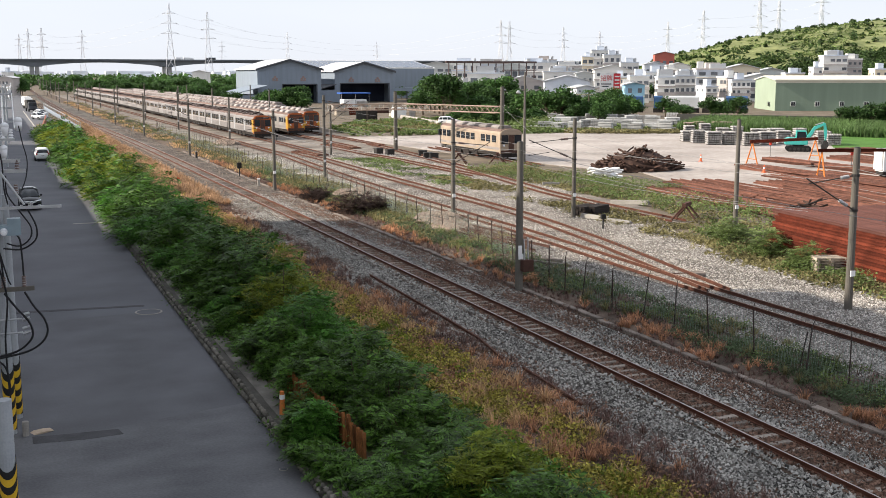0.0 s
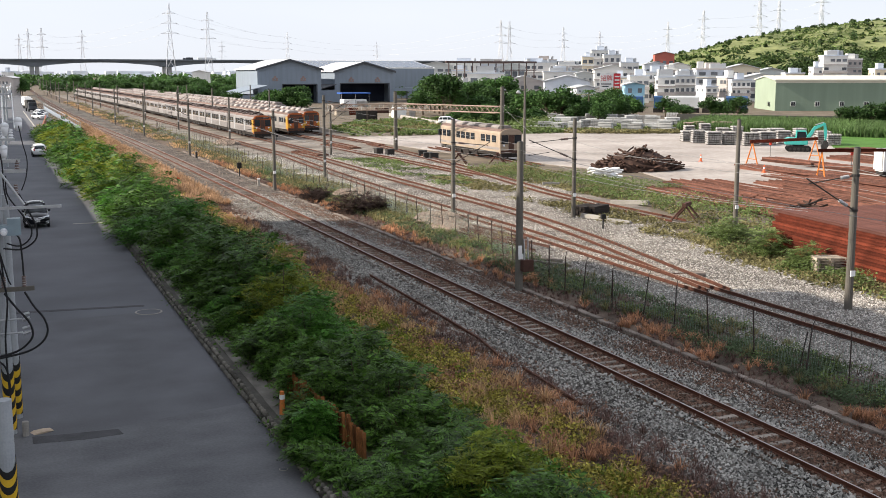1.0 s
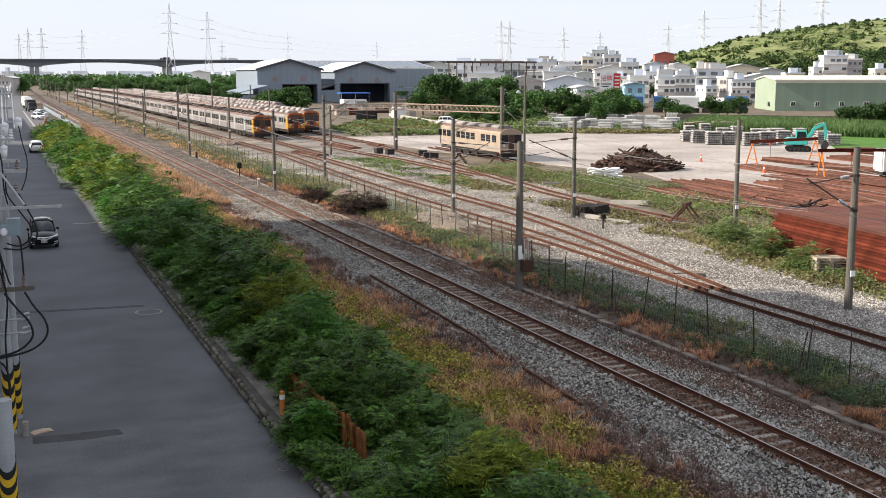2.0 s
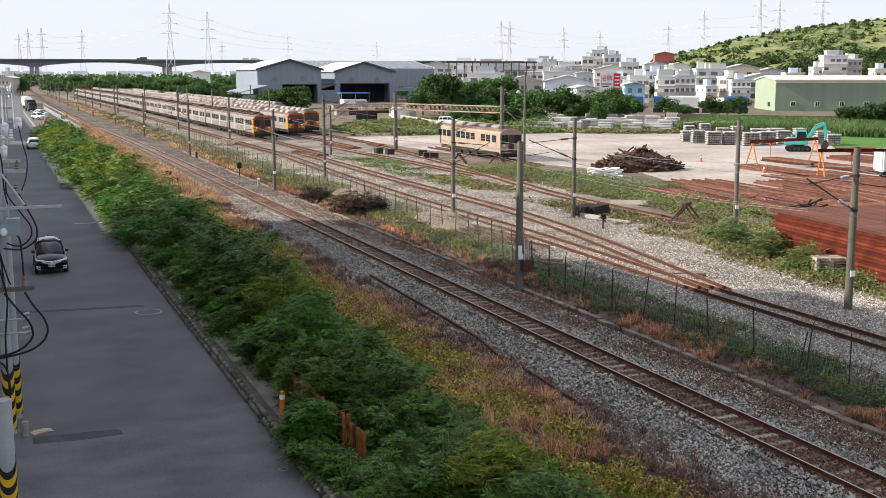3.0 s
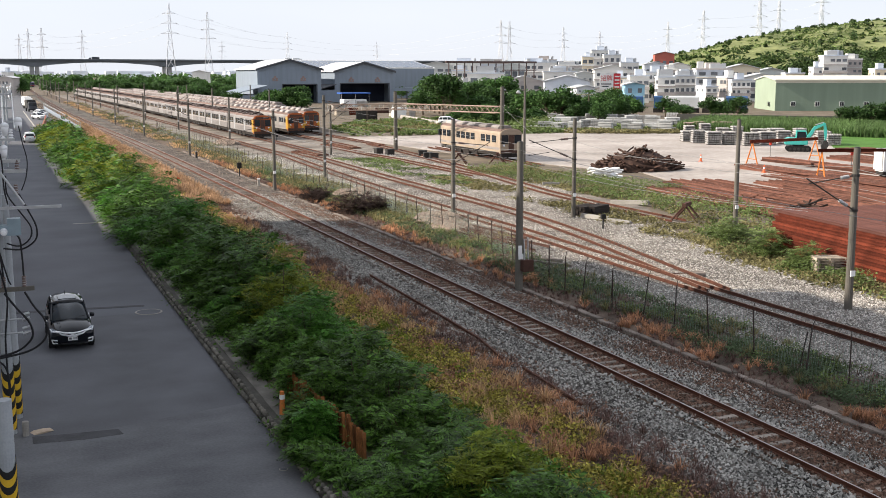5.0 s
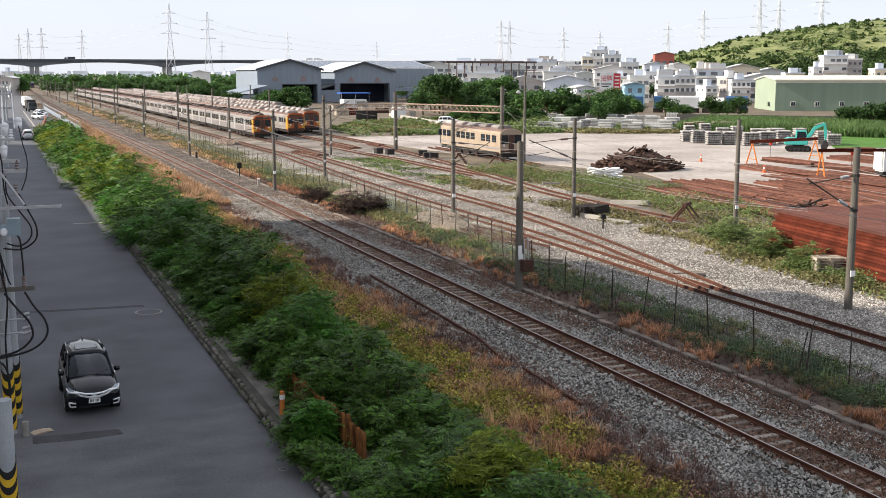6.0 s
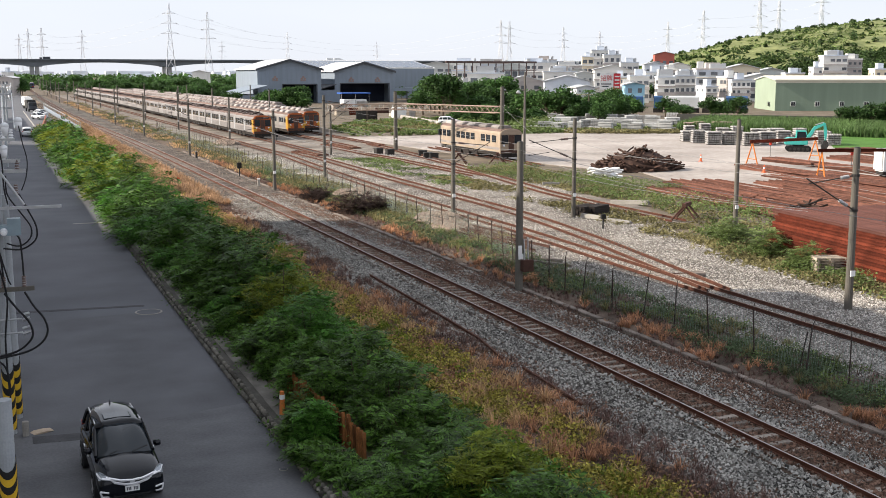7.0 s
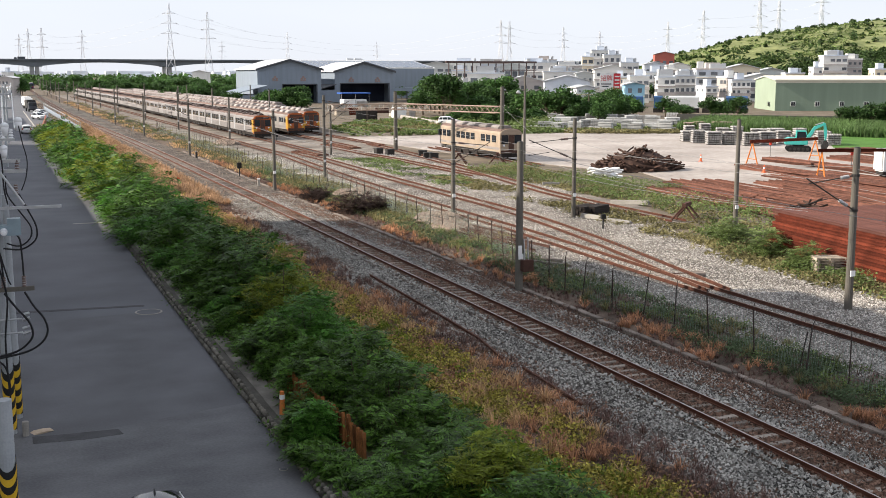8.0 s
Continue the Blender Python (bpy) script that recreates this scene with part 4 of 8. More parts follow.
def far_woods():
    """Wooded plain out to the viaduct and past it."""
    cs = []
    for i in range(420):
        px, dist = RNG.uniform(-30, 760), RNG.uniform(690, 1290)
        if 20 < px < 75 and dist < 1000:
            continue
        x, y = bearing(px, dist)
        s = RNG.uniform(1.6, 7.8)
        d = unit(60) * RNG.uniform(0.5, 1, (60, 1)) * [s * 1.5, s * 1.5, s * 0.75]
        cs.append(d + [x, y, s * 0.85])
    tagged(new("far_woods", leaf_mesh("far_woods", np.concatenate(cs), 2.6, M_LEAF_D, narrow=0.5)), "far belt of green woods on the plain", "woods", kind="stuff")
    # skyline blocks; their pale tint paints the distance haze
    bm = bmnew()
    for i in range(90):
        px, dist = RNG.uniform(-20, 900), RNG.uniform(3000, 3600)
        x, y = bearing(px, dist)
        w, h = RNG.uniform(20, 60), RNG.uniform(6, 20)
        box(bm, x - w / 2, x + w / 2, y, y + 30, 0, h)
    solid("backdrop", bm, M_HAZE, "blue-grey skyline far beyond the plain, haze put into its colour", "skyline", kind="structure")


# pale blue base: distance haze is put into the colour
M_HAZE = mat("haze_tinted_skyline", (0.72, 0.77, 0.83), 0.95, vary=0.06, scale=0.01, bump=0)
far_woods()


# ---- pylons ----
def pylon_variant(h, w):
    t = thing("pylon", "grey lattice steel transmission tower", "pylon", group="transmission towers")
    bm = bmnew()
    zs = [0, 0.2, 0.38, 0.52, 0.62, 0.72, 0.82, 0.91, 1.0]
    ws = [1, 0.72, 0.5, 0.34, 0.24, 0.21, 0.18, 0.15, 0.1]
    legs = [[Vector((sx * w * k / 2, sy * w * k / 2, h * z)) for z, k in zip(zs, ws)] for sx, sy in ((-1, -1), (1, -1), (1, 1), (-1, 1))]
    for leg in legs:
        bm = bmnew()
        tube(bm, leg, 0.17)
        part("leg", bm, M_PYLON, t)
    bm = bmnew()
    for i in range(8):
        for f in range(4):
            l0, l1 = legs[f], legs[(f + 1) % 4]
            rod(bm, l0[i], l1[i + 1], 0.1, n=3)
            rod(bm, l1[i], l0[i + 1], 0.1, n=3)
            rod(bm, l0[i + 1], l1[i + 1], 0.1, n=3)
    tagged(part("bracing", bm, M_PYLON, t), kind="stuff")
    for z, a in ((0.64, 0.17), (0.76, 0.15), (0.88, 0.13)):
        bm = bmnew()
        rod(bm, (-h * a * 0.75, 0, h * z), (h * a * 0.75, 0, h * z), 0.17, n=4)
        for s in (-1, 1):
            rod(bm, (0, 0, h * (z + 0.035)), (s * h * a * 0.75, 0, h * z), 0.12, n=4)
        part("cross_arm", bm, M_PYLON, t)
    return t


# steel of towers and lines, lightened to paint the distance haze
M_PYLON = mat("haze_tinted_tower_steel", (0.62, 0.63, 0.66), 0.7, 0.0, vary=0.1, scale=0.2, bump=0)
PYLON = pylon_variant(70, 13)
first = True
PTOPS = []
for px, top, dist in ((303, 13, 1000), (370, 26, 1120), (394, 76, 1500), (37, 66, 1700), (53, 57, 1600), (77, 56, 1600), (148, 59, 1650), (510, 59, 1650), (667, 75, 1900), (886, 38, 1350), (901, 40, 1350), (996, 51, 1500), (1060, 58, 1700), (1180, 43, 1400), (1242, 24, 1250), (1340, 0, 1150), (1374, 10, 1300), (1449, -4, 1250)):
    x, y = bearing(px, dist)
    h = 10.9 + dist * (131 - top) / 1975
    k = h / 70
    m = pose(x, y, 0, 0, 0, -12) @ Matrix.Diagonal((k * 0.85, k * 0.85, k, 1))
    if first:
        PYLON.matrix_basis, first, ob = m, False, PYLON
    else:
        ob = copy_thing(PYLON, m)
        ob.scale = (k * 0.85, k * 0.85, k)
    PTOPS.append((x, y, h))
for a, b in ((3, 5), (4, 6), (6, 0), (0, 7), (7, 8), (1, 7), (5, 6), (8, 9), (10, 11), (11, 12), (12, 13), (13, 14), (14, 16), (15, 16), (16, 17)):
    A, B = PTOPS[a], PTOPS[b]
    for z in (0.66, 0.78, 0.9):
        wire("power_line", sag((A[0], A[1], A[2] * z), (B[0], B[1], B[2] * z), 4, 14), 0.05, M_PYLON, None, "thin sagging high-voltage line", "power line", "power lines")


# ---- catenary poles ----
M_TAG = mat("white_plate", (0.8, 0.8, 0.8), 0.5, vary=0.03, bump=0)


def mast(x, y, top, r=0.19, arm=None, tag=True, label="round concrete catenary pole"):
    """A tapered concrete mast with clamp bands, a number plate and, where arm is given, its cantilever."""
    r *= 0.74
    t = thing("catenary_pole", label, "pole", pose(x, y, 0.74), "catenary poles")
    h = top - 0.74
    bm = bmnew()
    rod(bm, (0, 0, -0.1), (0, 0, h), r * 1.08, r * 0.85, 14)
    part("shaft", bm, M_POLE, t, smooth=False)
    bm = bmnew()
    rod(bm, (0, 0, h), (0, 0, h + 0.05), r * 0.87, r * 0.5, 14)
    part("cap", bm, M_DARKSTEEL, t)
    if tag:
        bm = bmnew()
        box(bm, -0.12, 0.12, -r * 1.1 - 0.012, -r * 0.9, 1.55, 1.8)
        part("plate", bm, M_TAG, t, "blank white plate")
    if arm:
        d, reach = arm[0], arm[1]
        z1 = arm[2] if len(arm) > 2 else h - 0.5
        for z in (z1, z1 - 1.5):
            bm = bmnew()
            rod(bm, (0, 0, z - 0.05), (0, 0, z + 0.05), r * 1.12, n=12)
            part("clamp", bm, M_DARKSTEEL, t)
        bm = bmnew()
        e = Vector((d[0] * reach, d[1] * reach, z1 - 0.05))
        rod(bm, (0, 0, z1 - 1.5), e, 0.028)
        rod(bm, (0, 0, z1), e * 0.96, 0.024)
        rod(bm, e * 0.55 + Vector((0, 0, (z1 - 1.5) * 0.45 - 0.25)), (e.x * 1.02, e.y * 1.02, z1 - 1.15), 0.02)
        cant = part("cantilever", bm, M_DARKSTEEL, t, "slim dark cantilever arm")
        for z, k in ((z1 - 1.5, 0.16), (z1, 0.16)):
            bm = bmnew()
            a = Vector((0, 0, z))
            b = e if z < z1 else e * 0.96
            for j in range(5):
                p = a.lerp(b, k + j * 0.035)
                q = a.lerp(b, k + j * 0.035 + 0.018)
                rod(bm, p, q, 0.085, 0.06, 10)
            part("insulator", bm, M_PORC_BR if r < 0.16 else M_STEEL, cant, "ribbed insulator")
    return t


L_ = (-1, 0)
R_ = (1, 0)
mast(22.55, 46.15, 7.77, 0.24)
for x, y, top, a in ((22.4, 94.6, 7.7, (L_, 2.8)), (22.5, 140.4, 7.7, (L_, 2.8)), (22.7, 187, 7.7, (L_, 2.8)), (22.6, 232, 8.0, (L_, 2.8)), (22, 278, 8, (L_, 2.8)), (21.8, 324, 8, (L_, 2.8)), (21.8, 370, 8, (L_, 2.8)), (21.8, 416, 8, (L_, 2.8)), (23, 462, 8, (L_, 2.8)), (23.4, 510, 8, (L_, 2.8)), (24, 560, 8, (L_, 2.8)), (24.6, 610, 8, (L_, 2.8)), (25.4, 670, 8, (L_, 2.8)), (27, 740, 8, None)):
    mast(x, y, top, 0.19, a)
for x, y, top, a in ((29.96, 105.2, 8.8, (R_, 2.6)), (29.77, 71.65, 7.75, (R_, 2.8, 5.4)), (33.0, 168, 7.4, None), (31.1, 205.7, 8, (R_, 2.6)), (31, 252, 8, (R_, 2.4)), (30, 300, 8, (R_, 2.4)), (30, 350, 8, (R_, 2.4)), (29.5, 400, 8, None), (29, 450, 8, None)):
    mast(x, y, top, 0.21, a)
mast(37.8, 68.7, 7.8, 0.2, (L_, 3.6, 5.7))
mast(44.08, 58.5, 8.0, 0.2)
mast(33.84, 36.8, 7.8, 0.22, (L_, 2.6, 5.9))
mast(48.9, 137.5, 8.6, 0.36)
mast(55.0, 117.5, 9.4, 0.36)
mast(38.96, 133.8, 6.9, 0.2, (R_, 2.0))
mast(62.3, 288, 8, 0.22)
mast(41.8, 230, 8, 0.2)
mast(41.8, 275, 8, 0.2)
mast(47.9, 205, 8, 0.2)
mast(41.8, 340, 8, 0.2)
mast(47.9, 300, 8, 0.2)

# lighting pole in the yard
t = thing("yard_lamp", "tall slim pole with a floodlight", "lamp post", pose(55.6, 112.8, 0.8))
bm = bmnew()
rod(bm, (0, 0, 0), (0, 0, 10.3), 0.17, 0.1, 10)
part("pole", bm, M_POLE, t)
bm = bmnew()
rod(bm, (0, 0, 8.3), (-0.9, -0.2, 8.2), 0.03)
part("arm", bm, M_DARKSTEEL, t)
bm = bmnew()
rod(bm, (-0.9, -0.2, 8.25), (-0.95, -0.25, 7.95), 0.12, 0.32, 12)
part("floodlight", bm, M_STEEL, t, "grey floodlight bowl")


def lattice_beam(a, b, z, size=0.75):
    """A portal truss of chords and zig-zag bracing between two masts."""
    t = thing("portal_beam", "rusty lattice portal beam across the tracks", "portal beam")
    a, b = Vector((*a, z)), Vector((*b, z))
    u = (b - a).normalized()
    s = Vector((-u.y, u.x, 0)) * size * 0.5
    bm = bmnew()
    for o in (s, -s, s + Vector((0, 0, size)), -s + Vector((0, 0, size))):
        rod(bm, a + o, b + o, 0.06, n=5)
    part("chords", bm, M_TRUSS, t)
    bm = bmnew()
    n = int((b - a).length / (size * 1.1))
    for i in range(n):
        p, q = a.lerp(b, i / n), a.lerp(b, (i + 1) / n)
        up = Vector((0, 0, size))
        for o in (s, -s):
            rod(bm, p + o + (up if i % 2 else Vector()), q + o + (Vector() if i % 2 else up), 0.045, n=4)
        rod(bm, p + s + up, q - s + up, 0.03, n=4)
    part("bracing", bm, M_TRUSS, t)


M_TRUSS = mat("pale_rusty_truss", (0.33, 0.25, 0.2), 0.7, 0.2, vary=0.3, scale=1, bump=0.05)
lattice_beam((38.96, 133.8), (48.9, 133.8), 6.35)
lattice_beam((48.9, 133.8), (55.0, 118.6), 6.35)

# contact and messenger wires
ML = [22.55, 22.4, 22.5, 22.7, 22.6, 22.0, 21.8, 21.8]
MY = [46.15, 94.6, 140.4, 187, 232, 278, 324, 370]
for y0, y1, x0, x1 in [(46.2, 94.6, 19.9, 19.3), (94.6, 140.4, 19.3, 19.6), (140.4, 187, 19.6, 19.2), (187, 232, 19.2, 18.9), (232, 324, 18.9, 18.3), (324, 462, 18.3, 18.2)]:
    wire("contact_wire", sag((x0, y0, 5.9), (x1, y1, 5.9), 0.06, 6), 0.012, M_WIRE, None, "thin overhead contact wire", "overhead wire", "overhead wires")
    wire("messenger_wire", sag((x0, y0, 7.0), (x1, y1, 7.0), 0.7, 10), 0.014, M_WIREGREY, None, "sagging overhead messenger wire", "overhead wire", "overhead wires")
for a, b in (((22.5, 46.15, 7.4), (22.4, 94.6, 7.4)), ((22.4, 94.6, 7.4), (22.5, 140.4, 7.4)), ((22.5, 140.4, 7.4), (22.7, 187, 7.4)), ((22.5, 46.15, 7.4), (22.5, 2, 7.4)),
             ((33.84, 36.8, 6.4), (37.8, 68.7, 6.2)), ((31.4, 36.8, 5.3), (34.4, 68.7, 5.2)), ((34.4, 68.7, 5.4), (32.4, 105.2, 5.9)), ((37.8, 68.7, 7.2), (38.96, 133.8, 6.6)),
             ((29.77, 71.65, 7.0), (29.96, 105.2, 7.4)), ((32.5, 71.65, 5.2), (32.5, 105.2, 5.6)), ((29.77, 71.65, 6.8), (33.84, 36.8, 7.0)), ((32.5, 71.65, 5.3), (31.4, 36.8, 5.2)),
             ((44.08, 58.5, 5.2), (55.0, 117.5, 6.6)), ((44.08, 58.5, 5.2), (37, 20, 5.8)), ((37.8, 68.7, 5.0), (55.0, 117.5, 7.2)), ((33.84, 36.8, 6.9), (30, 8, 7.0)), ((33.84, 36.8, 5.8), (31, 8, 5.8)),
             ((29.96, 105.2, 7.6), (31.1, 205.7, 7.4)), ((32.4, 105.2, 6.0), (33.4, 205.7, 6.0)), ((29.96, 105.2, 4.2), (55, 117.5, 5.2)), ((22.5, 46.2, 4.4), (29.77, 71.65, 3.9))):
    wire("span_wire", sag(a, b, 0.5, 10), 0.009, M_WIREGREY, None, "thin overhead span wire", "overhead wire", "overhead wires")


# ---- trains ----
M_SILVER = mat("dull_stainless", (0.225, 0.21, 0.205), 0.5, 0.15, vary=0.3, scale=0.35, fine=10, bump=0.04, stretch=(1, 0.3, 2))
M_CREAM = mat("cream_train_paint", (0.34, 0.27, 0.205), 0.6, vary=0.15, scale=0.6, fine=10, bump=0.04)
M_TORANGE = mat("orange_train_paint", (0.36, 0.10, 0.03), 0.6, vary=0.25, scale=0.8, fine=8, bump=0.03)
M_DUSTY = mat("dusty_grey_train_paint", (0.26, 0.24, 0.225), 0.6, vary=0.25, scale=0.4, fine=8, bump=0.04)
M_TYELLOW = mat("yellow_train_paint", (0.50, 0.27, 0.045), 0.6, vary=0.25, scale=0.8, fine=8, bump=0.03)
M_TRAINROOF = mat("dusty_train_roof", (0.16, 0.11, 0.095), 0.9, vary=0.3, scale=0.5, fine=6, bump=0.1, rand=0.15)
M_ACUNIT = mat("roof_unit", (0.34, 0.305, 0.285), 0.8, vary=0.2, scale=1, bump=0.05, rand=0.25)
M_ROOFHEAP = mat("dark_roof_gear", (0.06, 0.042, 0.038), 0.9, vary=0.4, scale=1, bump=0.2, rand=0.3)
M_BOGIE = mat("sooty_underframe", (0.03, 0.026, 0.024), 0.9, vary=0.3, scale=3, bump=0.1)
M_BROWNDARK = mat("dark_front_panel", (0.075, 0.04, 0.03), 0.5, vary=0.2, scale=2, bump=0.02)


def rail_car(label, bodymat, frontmat, front, acmat, stripe=None, length=19.6, fine=True, gear=False):
    """A rail car along +y from its near end: shell, roof, windows, doors, underframe, bogies, roof units."""
    t = thing("rail_car", label, "train car", group="parked trains")
    w = 1.4
    bm = bmnew()
    prism(bm, [(-w, 1.0), (w, 1.0), (w, 3.15), (w * 0.93, 3.42), (-w * 0.93, 3.42), (-w, 3.15)], 0, length)
    body = part("body", bm, bodymat, t)
    bm = bmnew()
    prism(bm, [(-w * 0.95, 3.40), (w * 0.95, 3.40), (w * 0.8, 3.60), (w * 0.4, 3.72), (-w * 0.4, 3.72), (-w * 0.8, 3.60)], 0.05, length - 0.05)
    part("roof", bm, M_TRAINROOF, t, "dusty brown roof")
    bm = bmnew()
    box(bm, -w * 0.9, w * 0.9, 0.2, length - 0.2, 0.55, 1.0)
    for y in (6.5, 9.2, 11.6):
        box(bm, -w * 0.95, w * 0.95, y, y + 1.7, 0.28, 0.8)
    part("underframe", bm, M_BOGIE, t)
    if not fine:
        bm = bmnew()
        for y in (3.0, length - 3.0):
            box(bm, -1.05, 1.05, y - 1.6, y + 1.6, 0.5, 0.75)
            for yy in (-1.05, 1.05):
                for xx in (-0.6, 0.53):
                    rod(bm, (xx, y + yy, 0.585), (xx + 0.09, y + yy, 0.585), 0.43, n=12)
        tagged(part("bogie", bm, M_BOGIE, t), kind="stuff")
    for y in (3.0, length - 3.0) if fine else ():
        bog = new("bogie")
        bog.parent = t
        bog.matrix_basis = pose(0, y, 0.155)
        bm = bmnew()
        box(bm, -1.05, 1.05, -1.6, 1.6, 0.35, 0.6)
        part("bogie_frame", bm, M_BOGIE, bog)
        for yy in (-1.05, 1.05):
            bm = bmnew()
            for xx in (-0.6, 0.53):
                rod(bm, (xx, yy, 0.43), (xx + 0.09, yy, 0.43), 0.43, n=16)
            rod(bm, (-0.7, yy, 0.43), (0.7, yy, 0.43), 0.07)
            part("wheelset", bm, M_BOGIE, bog)
    bm = bmnew()
    box(bm, -0.02, 0.02, 0, 1.2, 0, 0.8)
    wme = mesh_of("window", bm, M_GLASS)
    bm = bmnew()
    box(bm, -0.02, 0.02, 0, 0.9, 0, 1.95)
    dme = mesh_of("door", bm, acmat)
    for s in (-1, 1):
        bmw = bmnew()
        for y in (0.9, 2.6, 4.1, 7.2, 8.7, 10.2, 11.7, 14.9, 16.4, 17.9):
            if fine:
                piece("window", wme, t, pose(s * (w + 0.005), y, 2.1))
            else:
                box(bmw, s * w - 0.02, s * w + 0.025, y, y + 1.25, 2.1, 2.9)
        if fine:
            bmw.free()
            for y in (5.8, 13.4):
                piece("door", dme, t, pose(s * (w + 0.003), y, 1.08))
        else:
            tagged(part("window_row", bmw, M_GLASS, t), kind="stuff")
        if stripe:
            bm = bmnew()
            box(bm, s * w - 0.012, s * w + 0.012, 0.02, length - 0.02, 1.25, 1.55)
            part("stripe", bm, stripe, t, "coloured side stripe")
    if gear:
        # low dark lumps of dirt-covered equipment along the roof
        bm = bmnew()
        for y in np.arange(0.8, length - 1.5, 1.15):
            k = RNG.uniform(0.5, 1.15)
            prism(bm, [(-0.9 * k, 3.66), (0.9 * k, 3.66), (0.6 * k, 3.66 + 0.34 * k), (0.1, 3.66 + 0.48 * k), (-0.5 * k, 3.66 + 0.3 * k)], y, y + RNG.uniform(0.7, 1.3))
        tagged(part("roof_gear", bm, M_ROOFHEAP, t, "dark dirt-covered roof equipment", bevel=0.04), kind="stuff")
    elif fine:
        bm = bmnew()
        prism(bm, [(-0.95, 3.66), (0.95, 3.66), (0.9, 3.86), (0.6, 4.06), (-0.6, 4.06), (-0.9, 3.86)], 0, 2.3)
        ame = mesh_of("roof_unit", bm, M_ACUNIT, 0.1)
        for y in (1.4, 5.0, 8.6, 12.2, 15.8):
            piece("roof_unit", ame, t, pose(0, y, 0))
    else:
        bm = bmnew()
        for y in (1.4, 5.0, 8.6, 12.2, 15.8):
            prism(bm, [(-0.95, 3.66), (0.95, 3.66), (0.9, 3.86), (0.6, 4.06), (-0.6, 4.06), (-0.9, 3.86)], y, y + 2.3)
        tagged(part("roof_unit", bm, M_ACUNIT, t), kind="stuff")
    if bodymat is M_SILVER:
        for s in (-1, 1):
            bm = bmnew()
            box(bm, s * w - 0.014, s * w + 0.014, 0.02, length - 0.02, 1.86, 2.02)
            part("waist_stripe", bm, M_ACUNIT, t, "pale waist stripe")
    if front:
        bm = bmnew()
        prism(bm, [(-w - 0.01, 0.85), (w + 0.01, 0.85), (w + 0.01, 3.15), (w * 0.9, 3.45), (w * 0.5, 3.66), (-w * 0.5, 3.66), (-w * 0.9, 3.45), (-w - 0.01, 3.15)], -0.25, 0.5)
        cab = part("cab", bm, frontmat, t, "painted cab front", bevel=0.06)
        for x0, x1, z0, z1 in ((-1.25, -0.40, 2.0, 3.0), (-0.34, 0.34, 1.2, 3.0), (0.40, 1.25, 2.0, 3.0)):
            bm = bmnew()
            box(bm, x0, x1, -0.30, -0.26, z0, z1)
            part("gangway_door" if z0 < 2 else "windscreen", bm, M_BROWNDARK if z0 < 2 else M_GLASS, cab)
        if frontmat is not bodymat:
            for s in (-1, 1):
                bm = bmnew()
                box(bm, s * (w - 0.03), s * (w + 0.03), -0.2, 1.0, 1.1, 3.1)
                part("corner_panel", bm, M_TYELLOW, cab, "yellow cab corner")
                bm = bmnew()
                box(bm, s * 0.95, s * 1.34, -0.30, -0.26, 1.25, 1.95)
                part("nose_panel", bm, M_TYELLOW, cab, "yellow nose panel")
        bm = bmnew()
        box(bm, -1.3, 1.3, -0.29, -0.26, 0.88, 1.2)
        part("front_band", bm, M_BROWNDARK, cab)
        bm = bmnew()
        box(bm, -1.05, 1.05, -0.285, -0.26, 3.08, 3.42)
        part("brow", bm, M_BROWNDARK if frontmat is not bodymat else bodymat, cab, "dark panel above the windscreens")
        for s in (-1, 1):
            bm = bmnew()
            rod(bm, (s * 0.95, -0.28, 1.8), (s * 0.95, -0.34, 1.8), 0.13, n=14)
            part("headlight", bm, M_PORCELAIN, cab)
        bm = bmnew()
        box(bm, -1.3, 1.3, -0.35, 0.1, 0.42, 0.85)
        rod(bm, (0, -0.8, 0.75), (0, 0, 0.75), 0.13)
        part("coupler", bm, M_BOGIE, t)
    return t


def train(label, kind, x0, y0, x1, y1, n, gear=False):
    u = Vector((x1 - x0, y1 - y0, 0)).normalized()
    ang = math.degrees(math.atan2(u.y, u.x)) - 90
    head = rail_car(label + " with an orange cab front", kind[0], kind[1], True, kind[2], kind[3], gear=gear)
    mid = rail_car(label, kind[0], kind[1], False, kind[2], kind[3], gear=gear)
    head.matrix_basis = pose(x0, y0, 0.855 + 0.0, 0, 0, ang)
    far = rail_car(label, kind[0], kind[1], False, kind[2], kind[3], fine=False, gear=gear)
    for i in range(1, n):
        m = pose(x0 + u.x * 20.2 * i, y0 + u.y * 20.2 * i, 0.855, 0, 0, ang)
        if i == 1:
            mid.matrix_basis = m
        elif i == 5:
            far.matrix_basis = m
        else:
            copy_thing(mid if i < 5 else far, m)


train("dull silver commuter rail car", (M_SILVER, M_TORANGE, M_STEEL, M_SILVER), 38.5, 170, 35.8, 540, 18, True)
train("dusty grey commuter rail car", (M_DUSTY, M_TORANGE, M_DUSTY, M_SILVER), 45.9, 178, 42.2, 540, 17)
train("weathered grey commuter rail car", (M_DUSTY, M_TORANGE, M_DUSTY, M_SILVER), 50.7, 186, 48.5, 540, 16)
train("dusty pale rail car", (M_DUSTY, M_DUSTY, M_DUSTY, M_SILVER), 56.5, 232, 54, 540, 13)
car = rail_car("faded cream rail carriage standing alone with an open end door", M_CREAM, M_CREAM, True, M_CREAM, M_ACUNIT, 18.6)
car.matrix_basis = pose(55.75, 116.8, 0.855, 0, 0, 0)


